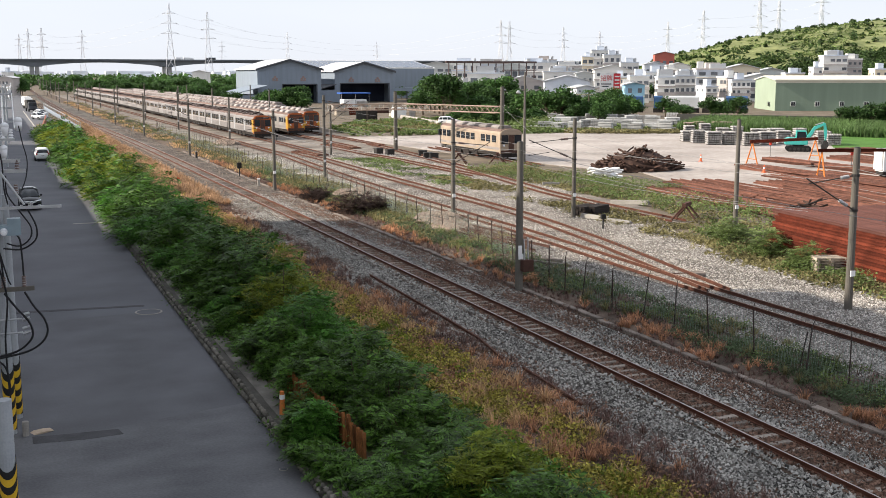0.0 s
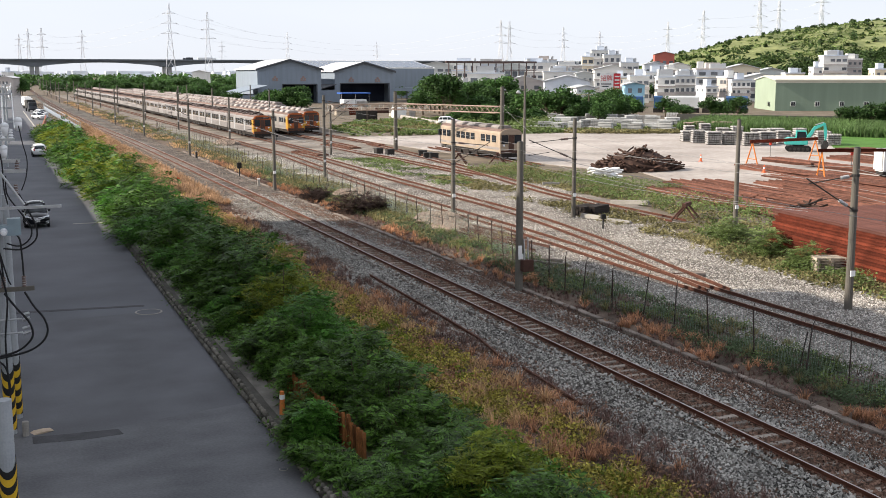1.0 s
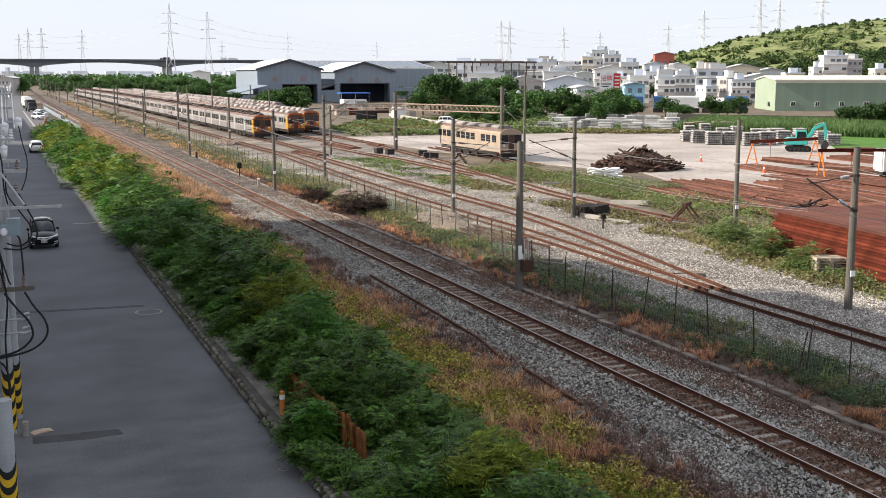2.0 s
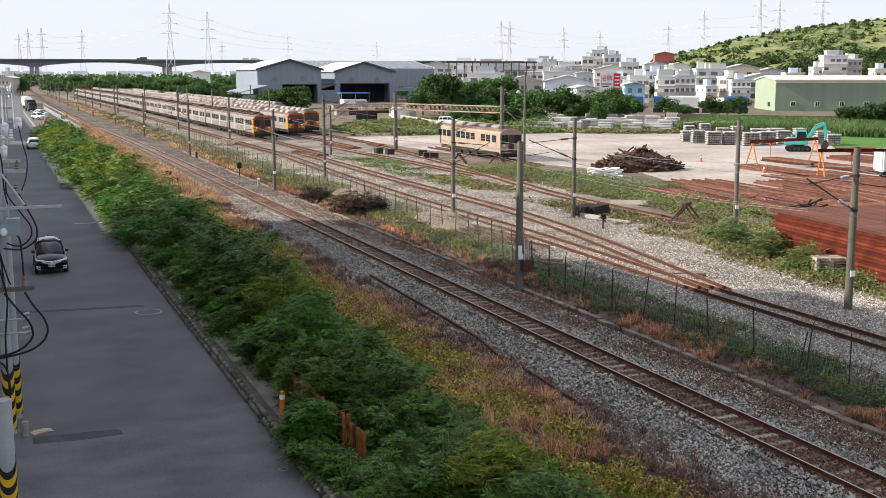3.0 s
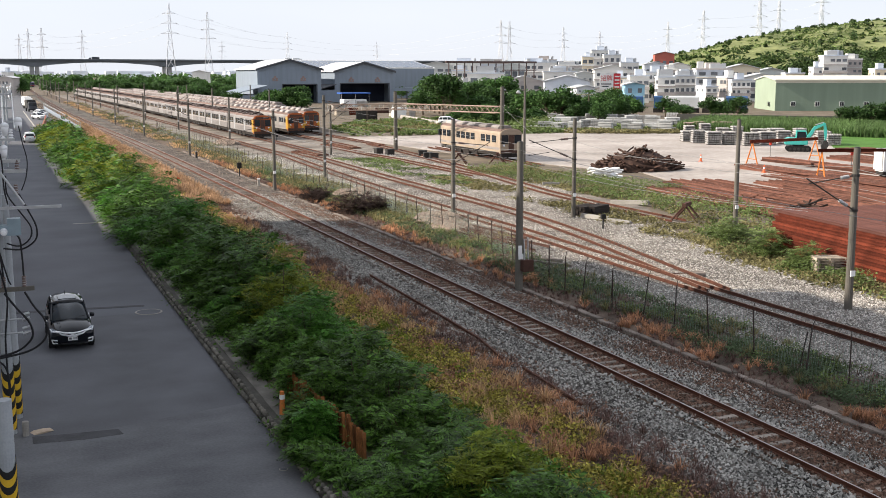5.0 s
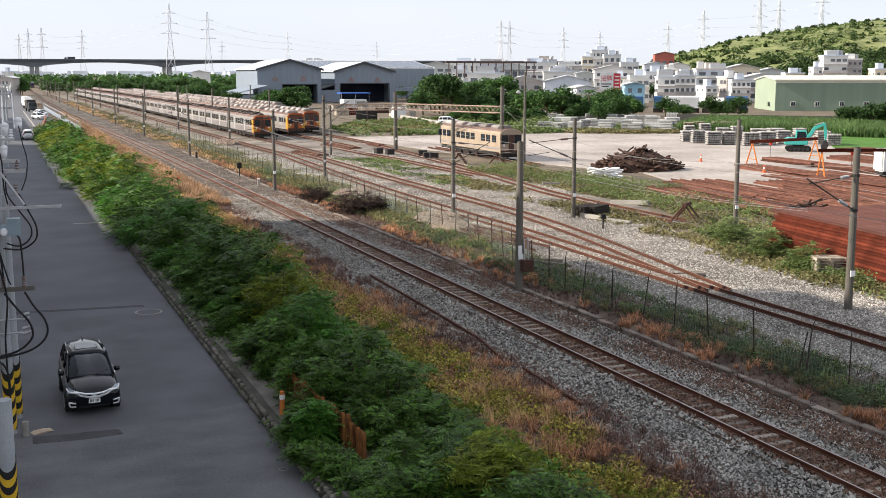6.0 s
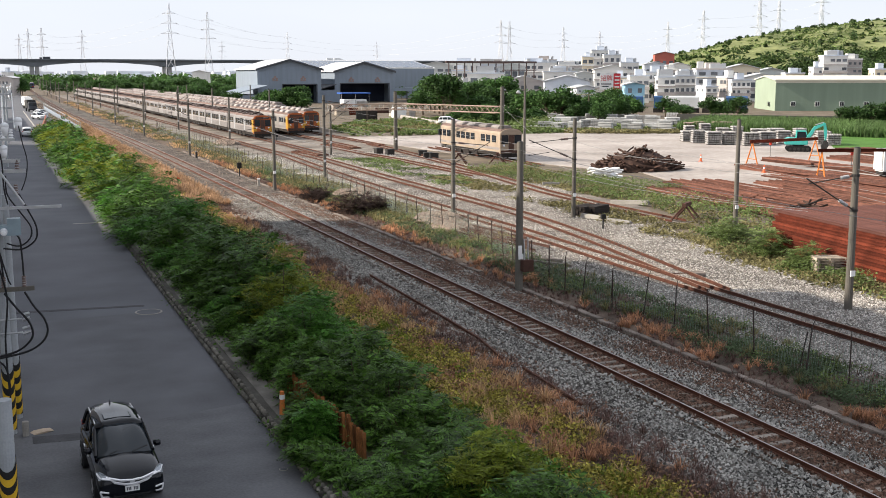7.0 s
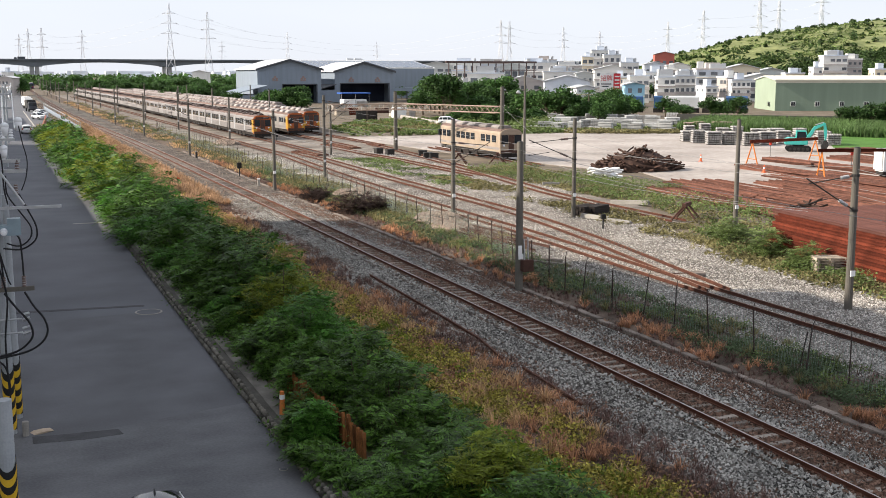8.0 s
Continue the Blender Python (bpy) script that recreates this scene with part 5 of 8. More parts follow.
# ---- hedge, grass, weeds ----
M_DEAD = mat("withered_leaf", (0.055, 0.036, 0.03), 0.9, vary=0.3, scale=1, fine=5, bump=0, island=0.4, trans=0.1)
M_STONE_PALE = mat("pale_spoil", (0.27, 0.21, 0.17), 0.95, vary=0.25, scale=1, fine=20, bump=0, island=0.4)
M_GREYWEED = mat("grey_green_weed", (0.085, 0.12, 0.06), 0.7, vary=0.35, scale=0.3, fine=3, bump=0, island=0.4, trans=0.25)


def bush(x, y, z, w, d, h, leafmat, n, size, label="dense green roadside shrub", name="shrub"):
    """A shrub with stems and a crown of many small leaves in uneven clumps."""
    t = thing(name, label, "shrub", pose(x, y, z, 0, 0, RNG.uniform(0, 360)), "roadside hedge")
    bm = bmnew()
    cl = []
    for i in range(9):
        a, r = i * 2.4 + RNG.uniform(0, 0.5), math.sqrt((i + 0.5) / 9)
        zz = h * (0.9 - 0.5 * r * r) * RNG.uniform(0.75, 1.12)
        p = (math.cos(a) * r * w * 0.42, math.sin(a) * r * d * 0.42, zz)
        rod(bm, (p[0] * 0.25, p[1] * 0.25, -0.1), (p[0], p[1], zz * 0.9), 0.035, 0.012, 5)
        cl.append((np.array(p), RNG.uniform(0.14, 0.24) * (w + d) / 2))
        cl.append((np.array((p[0] * 1.08, p[1] * 1.08, zz * 0.45)), RNG.uniform(0.14, 0.22) * (w + d) / 2))
    part("stems", bm, M_BARK, t)

    def centres(k):
        i = RNG.integers(len(cl), size=k)
        c, s = np.array([q[0] for q in cl])[i], np.array([q[1] for q in cl])[i][:, None]
        return c + unit(k) * RNG.uniform(0.5, 1.0, (k, 1)) * s * [1, 1, 0.7]

    pts = centres(n)
    pts[:, 2] = np.maximum(pts[:, 2], 0.15)
    ob = new("foliage", frond_mesh("foliage", pts, size, leafmat))
    ob.parent = t
    return t


M_LEAF_B = mat("fresh_green_leaf", (0.072, 0.185, 0.026), 0.55, vary=0.4, scale=0.5, fine=3, bump=0, island=0.7, trans=0.22, spec=0.22)


def hedge():
    y = 16.5
    while y < 215:
        k = 1.0 if y < 60 else (1.2 if y < 110 else 1.6)
        far = y > 60
        low = 26.0 < y < 32.5
        for x, w, h in ((8.0 if low else 9.2 if y < 70 else 8.6, 0.9 if low else 1.5 if y < 70 else 2.1, 0.9 if low else 1.6), (10.7 if y < 39 else 10.5, 2.5 if y < 39 else 2.7, 2.5)):
            hh = h * RNG.uniform(0.6, 1.3) * (1.15 if 42 < y < 110 else 0.95 if y > 30 else 0.7)
            n = 1250 if y < 45 else 800 if y < 75 else 340
            pick = RNG.random()
            # more yellow-green leaves past y 90: sunlight partly put into the colour
            leaf = M_LEAF if y < 36 else M_LEAF_Y if pick < (0.06 if y < 90 else 0.4) else M_LEAF_B if pick < (0.3 if y < 90 else 0.5) else M_LEAF
            bush(x + RNG.uniform(-0.3, 0.3), y + RNG.uniform(-0.6, 0.6), 0.25, w * k, 3.2 * k, hh, leaf, n, 0.36 if y < 45 else 0.46 if y < 75 else 0.66 if y < 110 else 0.88)
        y += 2.3 * k


hedge()
for hx, hy, hw, hh_, hm in ((11.0, 47.0, 3.4, 3.6, M_LEAF_B), (10.2, 66.0, 3.0, 3.4, M_LEAF_B), (11.2, 86.0, 3.6, 3.6, M_LEAF_B), (11.0, 104.0, 3.8, 3.5, M_LEAF_B), (8.0, 29.6, 1.0, 1.3, M_LEAF_B), (10.6, 23.0, 2.6, 2.3, M_LEAF_Y), (9.8, 128.0, 3.4, 3.3, M_LEAF_Y), (9.6, 146.0, 3.6, 3.4, M_LEAF_B)):
    bush(hx, hy, 0.3, hw, hw, hh_, hm, 900 if hy < 60 else 440, 0.38 if hy < 60 else 0.56, "tall feathery bright green shrub in the hedge")


def ground_z(x):
    return np.interp(x, [7.6, 8.4, 9.6, 12, 16, 23], [0, 0.3, 0.45, 0.62, 0.74, 0.76])


def grass_strip(name, label, mat_, x0, x1, y0, y1, n, h, seed, cut, width=0.012, lean=0.5, tuft=14, spread=0.16):
    """Tufts of grass over a stretch of ground, thinned by an uneven field."""
    y = y0 + (y1 - y0) * RNG.random(n) ** 1.25
    x = x0 + (x1 - x0) * RNG.random(n)
    keep = lumps(x, y, 0.55, seed) + RNG.normal(0, 0.25, n) > cut
    x, y = x[keep], y[keep]
    x, y = np.repeat(x, tuft), np.repeat(y, tuft)
    x, y = x + RNG.normal(0, spread, len(x)), y + RNG.normal(0, spread, len(y))
    roots = np.stack([x, y, ground_z(x)], 1)
    tagged(new(name, blade_mesh(name, roots, h, mat_, lean=lean, width=width)), label, "grass", kind="stuff")


def tussocks(name, label, mat_, x0, x1, y0, y1, n, h, seed, cut, blades=40, width=0.012, lean=0.9, bias=1.4, base=0.07):
    """Fountain-shaped grass clumps: blades fan out from each clump's root."""
    y = y0 + (y1 - y0) * RNG.random(n) ** bias
    x = x0 + (x1 - x0) * RNG.random(n)
    keep = lumps(x, y, 0.8, seed) + RNG.normal(0, 0.2, n) > cut
    x, y = x[keep], y[keep]
    k = len(x)
    size = h * RNG.uniform(0.5, 1.35, k)
    rx, ry = np.repeat(x, blades), np.repeat(y, blades)
    hh = np.repeat(size, blades) * RNG.uniform(0.55, 1.1, k * blades)
    ang, kk = RNG.uniform(0, 2 * np.pi, k * blades), lean * RNG.random(k * blades) ** 0.7
    out = np.stack([np.cos(ang), np.sin(ang), 0 * ang], 1)
    side = np.stack([-np.sin(ang), np.cos(ang), 0 * ang], 1) * width
    roots = np.stack([rx, ry, np.where(rx < 22, ground_z(rx), 0.765)], 1) + out * (base * RNG.random(k * blades))[:, None]
    up = np.array([[0, 0, 1.0]])
    hh, kk = hh[:, None], kk[:, None]
    mid = roots + up * hh * (0.62 - 0.12 * kk) + out * hh * kk * 0.4
    tip = roots + up * hh * (1.0 - 0.42 * kk * kk) + out * hh * kk
    v = np.stack([roots - side, roots + side, mid + side * 0.9, mid - side * 0.9, tip], 1).reshape(-1, 3)
    i = np.arange(len(roots))[:, None] * 5
    f = np.concatenate([i + [0, 1, 2], i + [0, 2, 3], i + [3, 2, 4]], 1).reshape(-1, 3)
    tagged(new(name, tri_mesh(name, v, f, mat_)), label, "grass", kind="stuff")


def leafy_mounds(name, label, mat_, x0, x1, y0, y1, n, r, leaves, size, seed, cut, bias=1.5, tall=1.0, narrow=0.3):
    """Low domed plants: leaves over the upper shell of each clump, with dark gaps between the clumps."""
    y = y0 + (y1 - y0) * RNG.random(n) ** bias
    x = x0 + (x1 - x0) * RNG.random(n)
    keep = lumps(x, y, 0.7, seed) + RNG.normal(0, 0.2, n) > cut
    x, y = x[keep], y[keep]
    k = len(x)
    rad = np.repeat(r * RNG.uniform(0.55, 1.4, k), leaves)[:, None]
    d = unit(k * leaves)
    d[:, 2] = np.abs(d[:, 2])
    c = np.stack([x, y, np.where(x < 22, ground_z(x), 0.765)], 1)
    p = np.repeat(c, leaves, 0) + d * rad * RNG.uniform(0.55, 1.12, (k * leaves, 1)) * [1, 1, tall]
    tagged(new(name, leaf_mesh(name, p, size, mat_, narrow=narrow, up=0.5)), label, "weeds", kind="stuff")


M_TAN = mat("tan_dry_grass", (0.56, 0.37, 0.20), 0.85, vary=0.3, scale=0.4, fine=3, bump=0, island=0.5, trans=0.3)
M_RUSSET = mat("russet_dry_grass", (0.42, 0.225, 0.13), 0.85, vary=0.35, scale=0.4, fine=3, bump=0, island=0.6, trans=0.25)
M_OLIVE = mat("olive_leaf", (0.33, 0.285, 0.06), 0.7, vary=0.45, scale=0.5, fine=4, bump=0, island=0.7, trans=0.25)
M_TWIG = mat("maroon_twigs", (0.15, 0.095, 0.08), 0.9, vary=0.4, scale=0.5, fine=4, bump=0, island=0.6, trans=0.1)
# bank between the hedge and the main track: green by the hedge, olive and tan in the middle, maroon twigs by the stones
tussocks("tan_tussocks", "pale tan dry grass tussocks on the bank", M_TAN, 12.4, 15.4, 17, 100, 800, 0.55, 0.0, 0.1, 44, 0.010, 1.0)
tussocks("russet_tussocks", "russet withered grass tussocks on the bank", M_RUSSET, 12.6, 16.0, 17, 110, 1600, 0.46, 1.7, 0.05, 38, 0.010, 1.1)
tussocks("maroon_weeds", "withered maroon twiggy weeds at the ballast's foot", M_TWIG, 14.2, 16.6, 17, 110, 2600, 0.36, 3.0, -0.15, 26, 0.007, 1.2)
leafy_mounds("olive_weeds", "olive leafy weeds on the bank", M_OLIVE, 11.5, 15.0, 17, 100, 2700, 0.36, 70, 0.10, 5.4, -0.15, 1.6)
leafy_mounds("bright_weeds", "yellow-green leafy weeds at the hedge's edge", M_LEAF_Y, 11.2, 14.2, 17, 90, 800, 0.42, 75, 0.11, 6.4, 0.0, 1.6)
leafy_mounds("green_weeds", "dark green leafy weeds at the hedge's edge", M_LEAF, 11.0, 13.0, 17, 90, 520, 0.42, 75, 0.12, 2.4, 0.1, 1.6)
leafy_mounds("withered_weeds", "brown withered leafy weeds on the bank", M_DRY_D, 12.5, 15.6, 17, 100, 1300, 0.3, 60, 0.09, 7.4, -0.1, 1.6)
tussocks("dry_grass", "dry orange grass beside the far lay-by", M_DRY, 14.0, 16.6, 225, 300, 500, 0.75, 1.0, -0.55, 26, 0.028, 1.0, 1.2, 0.2)
tussocks("dry_grass", "dry orange grass along the far embankment", M_DRY, 11.5, 16.6, 85, 225, 2900, 0.75, 1.0, -0.55, 26, 0.028, 1.0, 1.2, 0.2)
# verge between the main track and the yard
tussocks("russet_tussocks", "russet dry grass along the cable trough", M_RUSSET, 22.8, 24.6, 20, 130, 1000, 0.38, 4.0, 0.05, 36, 0.010, 1.0)
tussocks("tan_tussocks", "straw-coloured grass around the wire fence", M_STRAW, 24.0, 27.6, 22, 130, 900, 0.4, 7.7, 0.15, 34, 0.011, 1.0)
tussocks("maroon_weeds", "withered twiggy growth along the cable trough", M_TWIG, 22.4, 27.5, 20, 130, 5200, 0.24, 5.0, -0.4, 14, 0.009, 1.3)
leafy_mounds("fence_weeds", "grey-green weeds around the wire fence", M_GREYWEED, 24.0, 27.2, 20, 120, 2300, 0.36, 60, 0.085, 6.0, -0.2, 1.5, 0.9)
leafy_mounds("fence_weeds", "fresh green weeds around the wire fence", M_WEED, 24.8, 27.4, 22, 120, 600, 0.3, 70, 0.085, 8.8, 0.15, 1.5, 1.5)
grass_strip("yard_grass", "yellowing grass in the yard", M_STRAW, 24.5, 29.4, 60, 170, 2200, 0.35, 7.0, 0.15, 0.02, 0.8)


def weed_patch(label, mat_, outline, n, h, size, cut, seed):
    """Leafy weeds over a plan outline."""
    o = np.array(outline)
    p = np.stack([RNG.uniform(o[:, 0].min(), o[:, 0].max(), n), RNG.uniform(o[:, 1].min(), o[:, 1].max(), n)], 1)
    inside = np.zeros(n, bool)
    for (xa, ya), (xb, yb) in zip(outline, outline[1:] + outline[:1]):
        c = (ya > p[:, 1]) != (yb > p[:, 1])
        inside ^= c & (p[:, 0] < (xb - xa) * (p[:, 1] - ya) / (yb - ya + 1e-9) + xa)
    p = p[inside & (lumps(p[:, 0], p[:, 1], 0.45, seed) + RNG.normal(0, 0.2, n) > cut)]
    k = 12
    hh = np.repeat(h * (0.6 + 0.5 * np.clip(lumps(p[:, 0], p[:, 1], 0.6, seed + 1) + 0.4, 0, 1.4)), k)
    q = np.repeat(p, k, 0) + RNG.normal(0, 0.2, (len(p) * k, 2))
    v = np.column_stack([q, np.where(q[:, 0] < 22, ground_z(q[:, 0]), 0.78) + RNG.random(len(q)) * hh])
    tagged(new("weeds", leaf_mesh("weeds", v, size, mat_, narrow=0.28, up=0.5)), label, "weeds", kind="stuff")


weed_patch("low weeds growing over the kerb wall", M_LEAF, [(7.5, 20), (8.5, 20), (8.5, 90), (7.6, 90)], 1500, 0.45, 0.13, 0.0, 9.4)
weed_patch("yellow-green grass beside the gravel", M_STRAW, [(36.6, 34), (38.4, 34), (41, 52), (43, 62), (39.5, 62), (38.0, 50)], 4200, 0.35, 0.16, -0.4, 10.4)
weed_patch("green weeds before the rail stack", M_WEED, [(37.6, 40), (40.2, 42), (41.0, 52), (44, 58), (40.5, 58), (38.6, 50)], 2600, 0.7, 0.14, 0.1, 11.4)
weed_patch("rank green weeds by the rail stacks", M_WEED, [(36.5, 36), (38, 40), (40.4, 52), (50.5, 62), (56, 76), (54.5, 92), (54, 112), (46, 108), (46, 70), (42, 58), (38, 52), (36.6, 44)], 11000, 0.8, 0.15, 0.0, 0.4)
weed_patch("pale dry grass among the rank weeds", M_STRAW, [(36.5, 36), (38, 40), (40.4, 52), (50.5, 62), (56, 76), (54.5, 92), (54, 112), (46, 108), (46, 70), (42, 58), (38, 52), (36.6, 44)], 5000, 0.3, 0.2, -0.3, 3.9)
weed_patch("yellowing grass between siding and tracks", M_STRAW, [(36.4, 40), (38.5, 52), (42.5, 66), (42.5, 100), (39, 100), (38.4, 62), (36.4, 48)], 2500, 0.35, 0.2, -0.1, 1.4)
weed_patch("yellowing grass of the railway verge", M_STRAW, [(24.6, 58), (29, 62), (29, 110), (25.5, 150), (24, 120)], 2200, 0.35, 0.2, -0.1, 2.4)
weed_patch("low green weeds between the yard tracks", M_WEED, [(37.4, 86), (43, 100), (43, 128), (37.5, 128)], 1200, 0.3, 0.2, 0.05, 3.4)
weed_patch("grass before the depot", M_WEED, [(54, 174), (70, 172), (112, 165), (122, 178), (104, 235), (75, 235), (58, 200)], 5200, 0.6, 0.5, -0.1, 4.4)


def crops():
    n = 17000
    r = RNG.uniform(0, 1, n)
    b = 13.4 + 1.4 * r + RNG.random(n) * 15
    b = np.radians(b + 22.031 - 1.5)
    d0 = 201 - (np.degrees(b) - 34) * 1.2
    rr = d0 + r * 42
    roots = np.stack([rr * np.sin(b), rr * np.cos(b), np.full(n, 0.74)], 1)
    roots = np.repeat(roots, 3, 0) + RNG.normal(0, 0.3, (n * 3, 3)) * [1, 1, 0]
    tagged(new("crop_field", blade_mesh("crop_field", roots, 1.5, M_CROP, lean=0.6, width=0.1)), "tall green reed-like crop field", "crops", kind="stuff")


crops()
for gx0, gx1, gy0, gy1, gm, gl in ((23.5, 29.5, 120, 420, M_STRAW, "yellowing grass between main line and yard"), (23.2, 26.0, 110, 420, M_TAN, "dry grass between main line and yard"), (24, 28, 100, 300, M_GREYWEED, "grey-green weeds between main line and yard")):
    grass_strip("yard_grass", gl, gm, gx0, gx1, gy0, gy1, 1500, 0.32, gx0 + gy0, 0.15, 0.03, 0.9, 10, 0.3)
for wx, wy, ww_, wh in ((39.6, 49.5, 2.4, 1.7), (38.6, 45.5, 2.2, 1.4), (40.6, 54.5, 2.6, 1.6)):
    bush(wx, wy, 0.76, ww_, ww_, wh, M_WEED, 520, 0.4, "leafy green weed bush before the rail stack", "weed_bush")
for px_, py_, w_, h_ in ((25.4, 77.0, 3.0, 1.5), (27.6, 78.0, 2.6, 1.2), (25.2, 86.0, 2.4, 1.0)):
    bush(px_ - 1.5, py_, 0.74, w_, w_, h_, M_DEAD, 900, 0.34, "withered dark brown bush by the fence", "dead_bush")


def mound(x, y, w, h, label):
    """A low heap of dirt and stones."""
    n = 2600
    a, r = RNG.uniform(0, 2 * np.pi, n), np.sqrt(RNG.random(n))
    p = np.stack([x + np.cos(a) * r * w, y + np.sin(a) * r * w * 1.3, 0.72 + h * np.sqrt(1 - r * r) * (0.8 + 0.25 * lumps(np.cos(a) * r, np.sin(a) * r, 5.0, x)) + 0.02], 1)
    t = thing("gravel_mound", label, "gravel heap", group="gravel heaps")
    bm_ = bmnew()
    bmesh.ops.create_uvsphere(bm_, u_segments=18, v_segments=10, radius=1)
    bmesh.ops.transform(bm_, matrix=Matrix.Translation((x, y, 0.72)) @ Matrix.Diagonal((w, w * 1.3, h * 0.72, 1)), verts=bm_.verts)
    part("core", bm_, M_YARD_BED, t)
    ob = new("gravel_cover", stone_mesh("gravel_cover", p, 0.07, M_STONE_PALE))
    ob.parent = t
    tagged(ob, kind="stuff")


mound(28.2, 70.5, 1.7, 0.75, "low heap of pale spoil and stones")
mound(27.4, 66.2, 1.5, 0.6, "low heap of pale gravel")
mound(27.6, 88.0, 1.8, 0.8, "low heap of reddish spoil")
mound(31.0, 160.0, 2.0, 0.9, "low heap of grey gravel")


# ---- unseen buildings along the road's other side, placed to shade it ----
def street_block(y0, y1, h, tone):
    t = thing("street_building", "unseen plain plastered building that shades the road", "building", pose(-5.2, y0, 0), "street buildings")
    bm = bmnew()
    box(bm, -12, 0, 0, y1 - y0, -0.1, h)
    part("wall", bm, M_PLASTER[tone], t)
    bm = bmnew()
    box(bm, -12.2, 0.1, -0.02, y1 - y0 + 0.02, h, h + 0.7)
    part("roof", bm, M_CONCRETE, t)


# heights chosen by how far each shadow has to reach
for y0, y1, h, tone in ((18, 42, 24.0, 0), (42.2, 57, 24.5, 1), (57.2, 66, 21.5, 2), (66.2, 84, 17.5, 2), (84.2, 122, 6.5, 0), (122.2, 188, 6.0, 4), (199, 300, 6.5, 1)):
    street_block(y0, y1, h, tone)


# ---- kerb stones, cable trough, fence ----
def cobble_kerb():
    t = thing("kerb_wall", "low kerb wall of rounded cobbles in mortar", "kerb", pose(7.3, 0, 0), kind="structure")
    bm = bmnew()
    prism(bm, [(0.0, -0.1), (0.4, -0.1), (0.4, 0.3), (0.14, 0.3)], 0, 240)
    part("mortar", bm, M_MORTAR, t)
    meshes = []
    for i in range(4):
        bm = bmnew()
        bmesh.ops.create_icosphere(bm, subdivisions=1, radius=0.115)
        for v in bm.verts:
            v.co = Vector((v.co.x * 0.8, v.co.y * RNG.uniform(0.9, 1.2), v.co.z * RNG.uniform(0.75, 1.0)))
        meshes.append(mesh_of("cobble", bm, M_COBBLE, smooth=True))
    y, i = 23.0, 0
    while i < 290:
        for row, (x, z) in enumerate(((0.03, 0.1), (0.1, 0.27))):
            piece("cobble", meshes[(i + row) % 4], t, pose(x, y + 0.13 * row + RNG.uniform(-0.02, 0.02), z, RNG.uniform(0, 360), 0, RNG.uniform(0, 360)))
            i += 1
        y += 0.29


M_MORTAR = mat("dirty_mortar", (0.085, 0.08, 0.07), 0.95, vary=0.35, scale=1.5, fine=12, bump=0.4)
M_LEDGE = mat("dirty_ledge_concrete", (0.15, 0.14, 0.125), 0.92, vary=0.4, scale=1.2, fine=14, bump=0.3)
M_COBBLE = mat("river_cobble", (0.14, 0.13, 0.112), 0.85, vary=0.3, scale=3, bump=0.1, rand=0.55)
cobble_kerb()
slab("kerb_ledge", [(7.69, -10), (8.25, -10), (8.25, 240), (7.69, 240)], 0.325, 0.3, M_LEDGE, "dirty concrete ledge behind the kerb", "kerb")
leafy_mounds("kerb_weeds", "small dark weeds growing over the kerb", M_LEAF, 7.35, 8.4, 20, 120, 420, 0.24, 55, 0.09, 3.1, 0.1, 1.6)


def trough():
    t = thing("cable_trough", "low concrete cable trough beside the main track", "cable trough", kind="structure")
    bm = bmnew()
    box(bm, -0.15, 0.15, 0, 0.97, 0, 0.22)
    me = mesh_of("trough_block", bm, M_TROUGH, 0.02)
    for i in range(130):
        y = 18 + i * 1.0
        if 47 < y < 56 and RNG.random() < 0.5:
            continue
        piece("trough_block", me, t, pose(22.72 + RNG.uniform(-0.03, 0.03) + 0.1 * math.sin(y * 0.05), y, 0.655 + RNG.uniform(-0.03, 0.02), RNG.uniform(-1, 1), RNG.uniform(-2, 2), RNG.uniform(-1.5, 1.5)))


M_TROUGH = mat("mossy_trough_concrete", (0.18, 0.152, 0.13), 0.92, vary=0.4, scale=1.5, fine=20, bump=0.2, rand=0.25)
trough()


def old_rail():
    """Spare rail lying at the foot of the ballast."""
    t = thing("spare_rail", "rusty spare rail lying in the ballast", "rail")
    bm = bmnew()
    sweep(bm, smooth_path([(17.09, 52.03), (16.92, 44.04), (16.7, 37.47), (16.25, 34.49)], 3.0), RAIL, 0, 0.79)
    part("length", bm, M_RAIL, t)
    bm = bmnew()
    sweep(bm, smooth_path([(16.4, 33.2), (16.27, 30.65), (16.16, 28.59)], 3.0), RAIL, 0, 0.79)
    part("length", bm, M_RAIL, t)


old_rail()


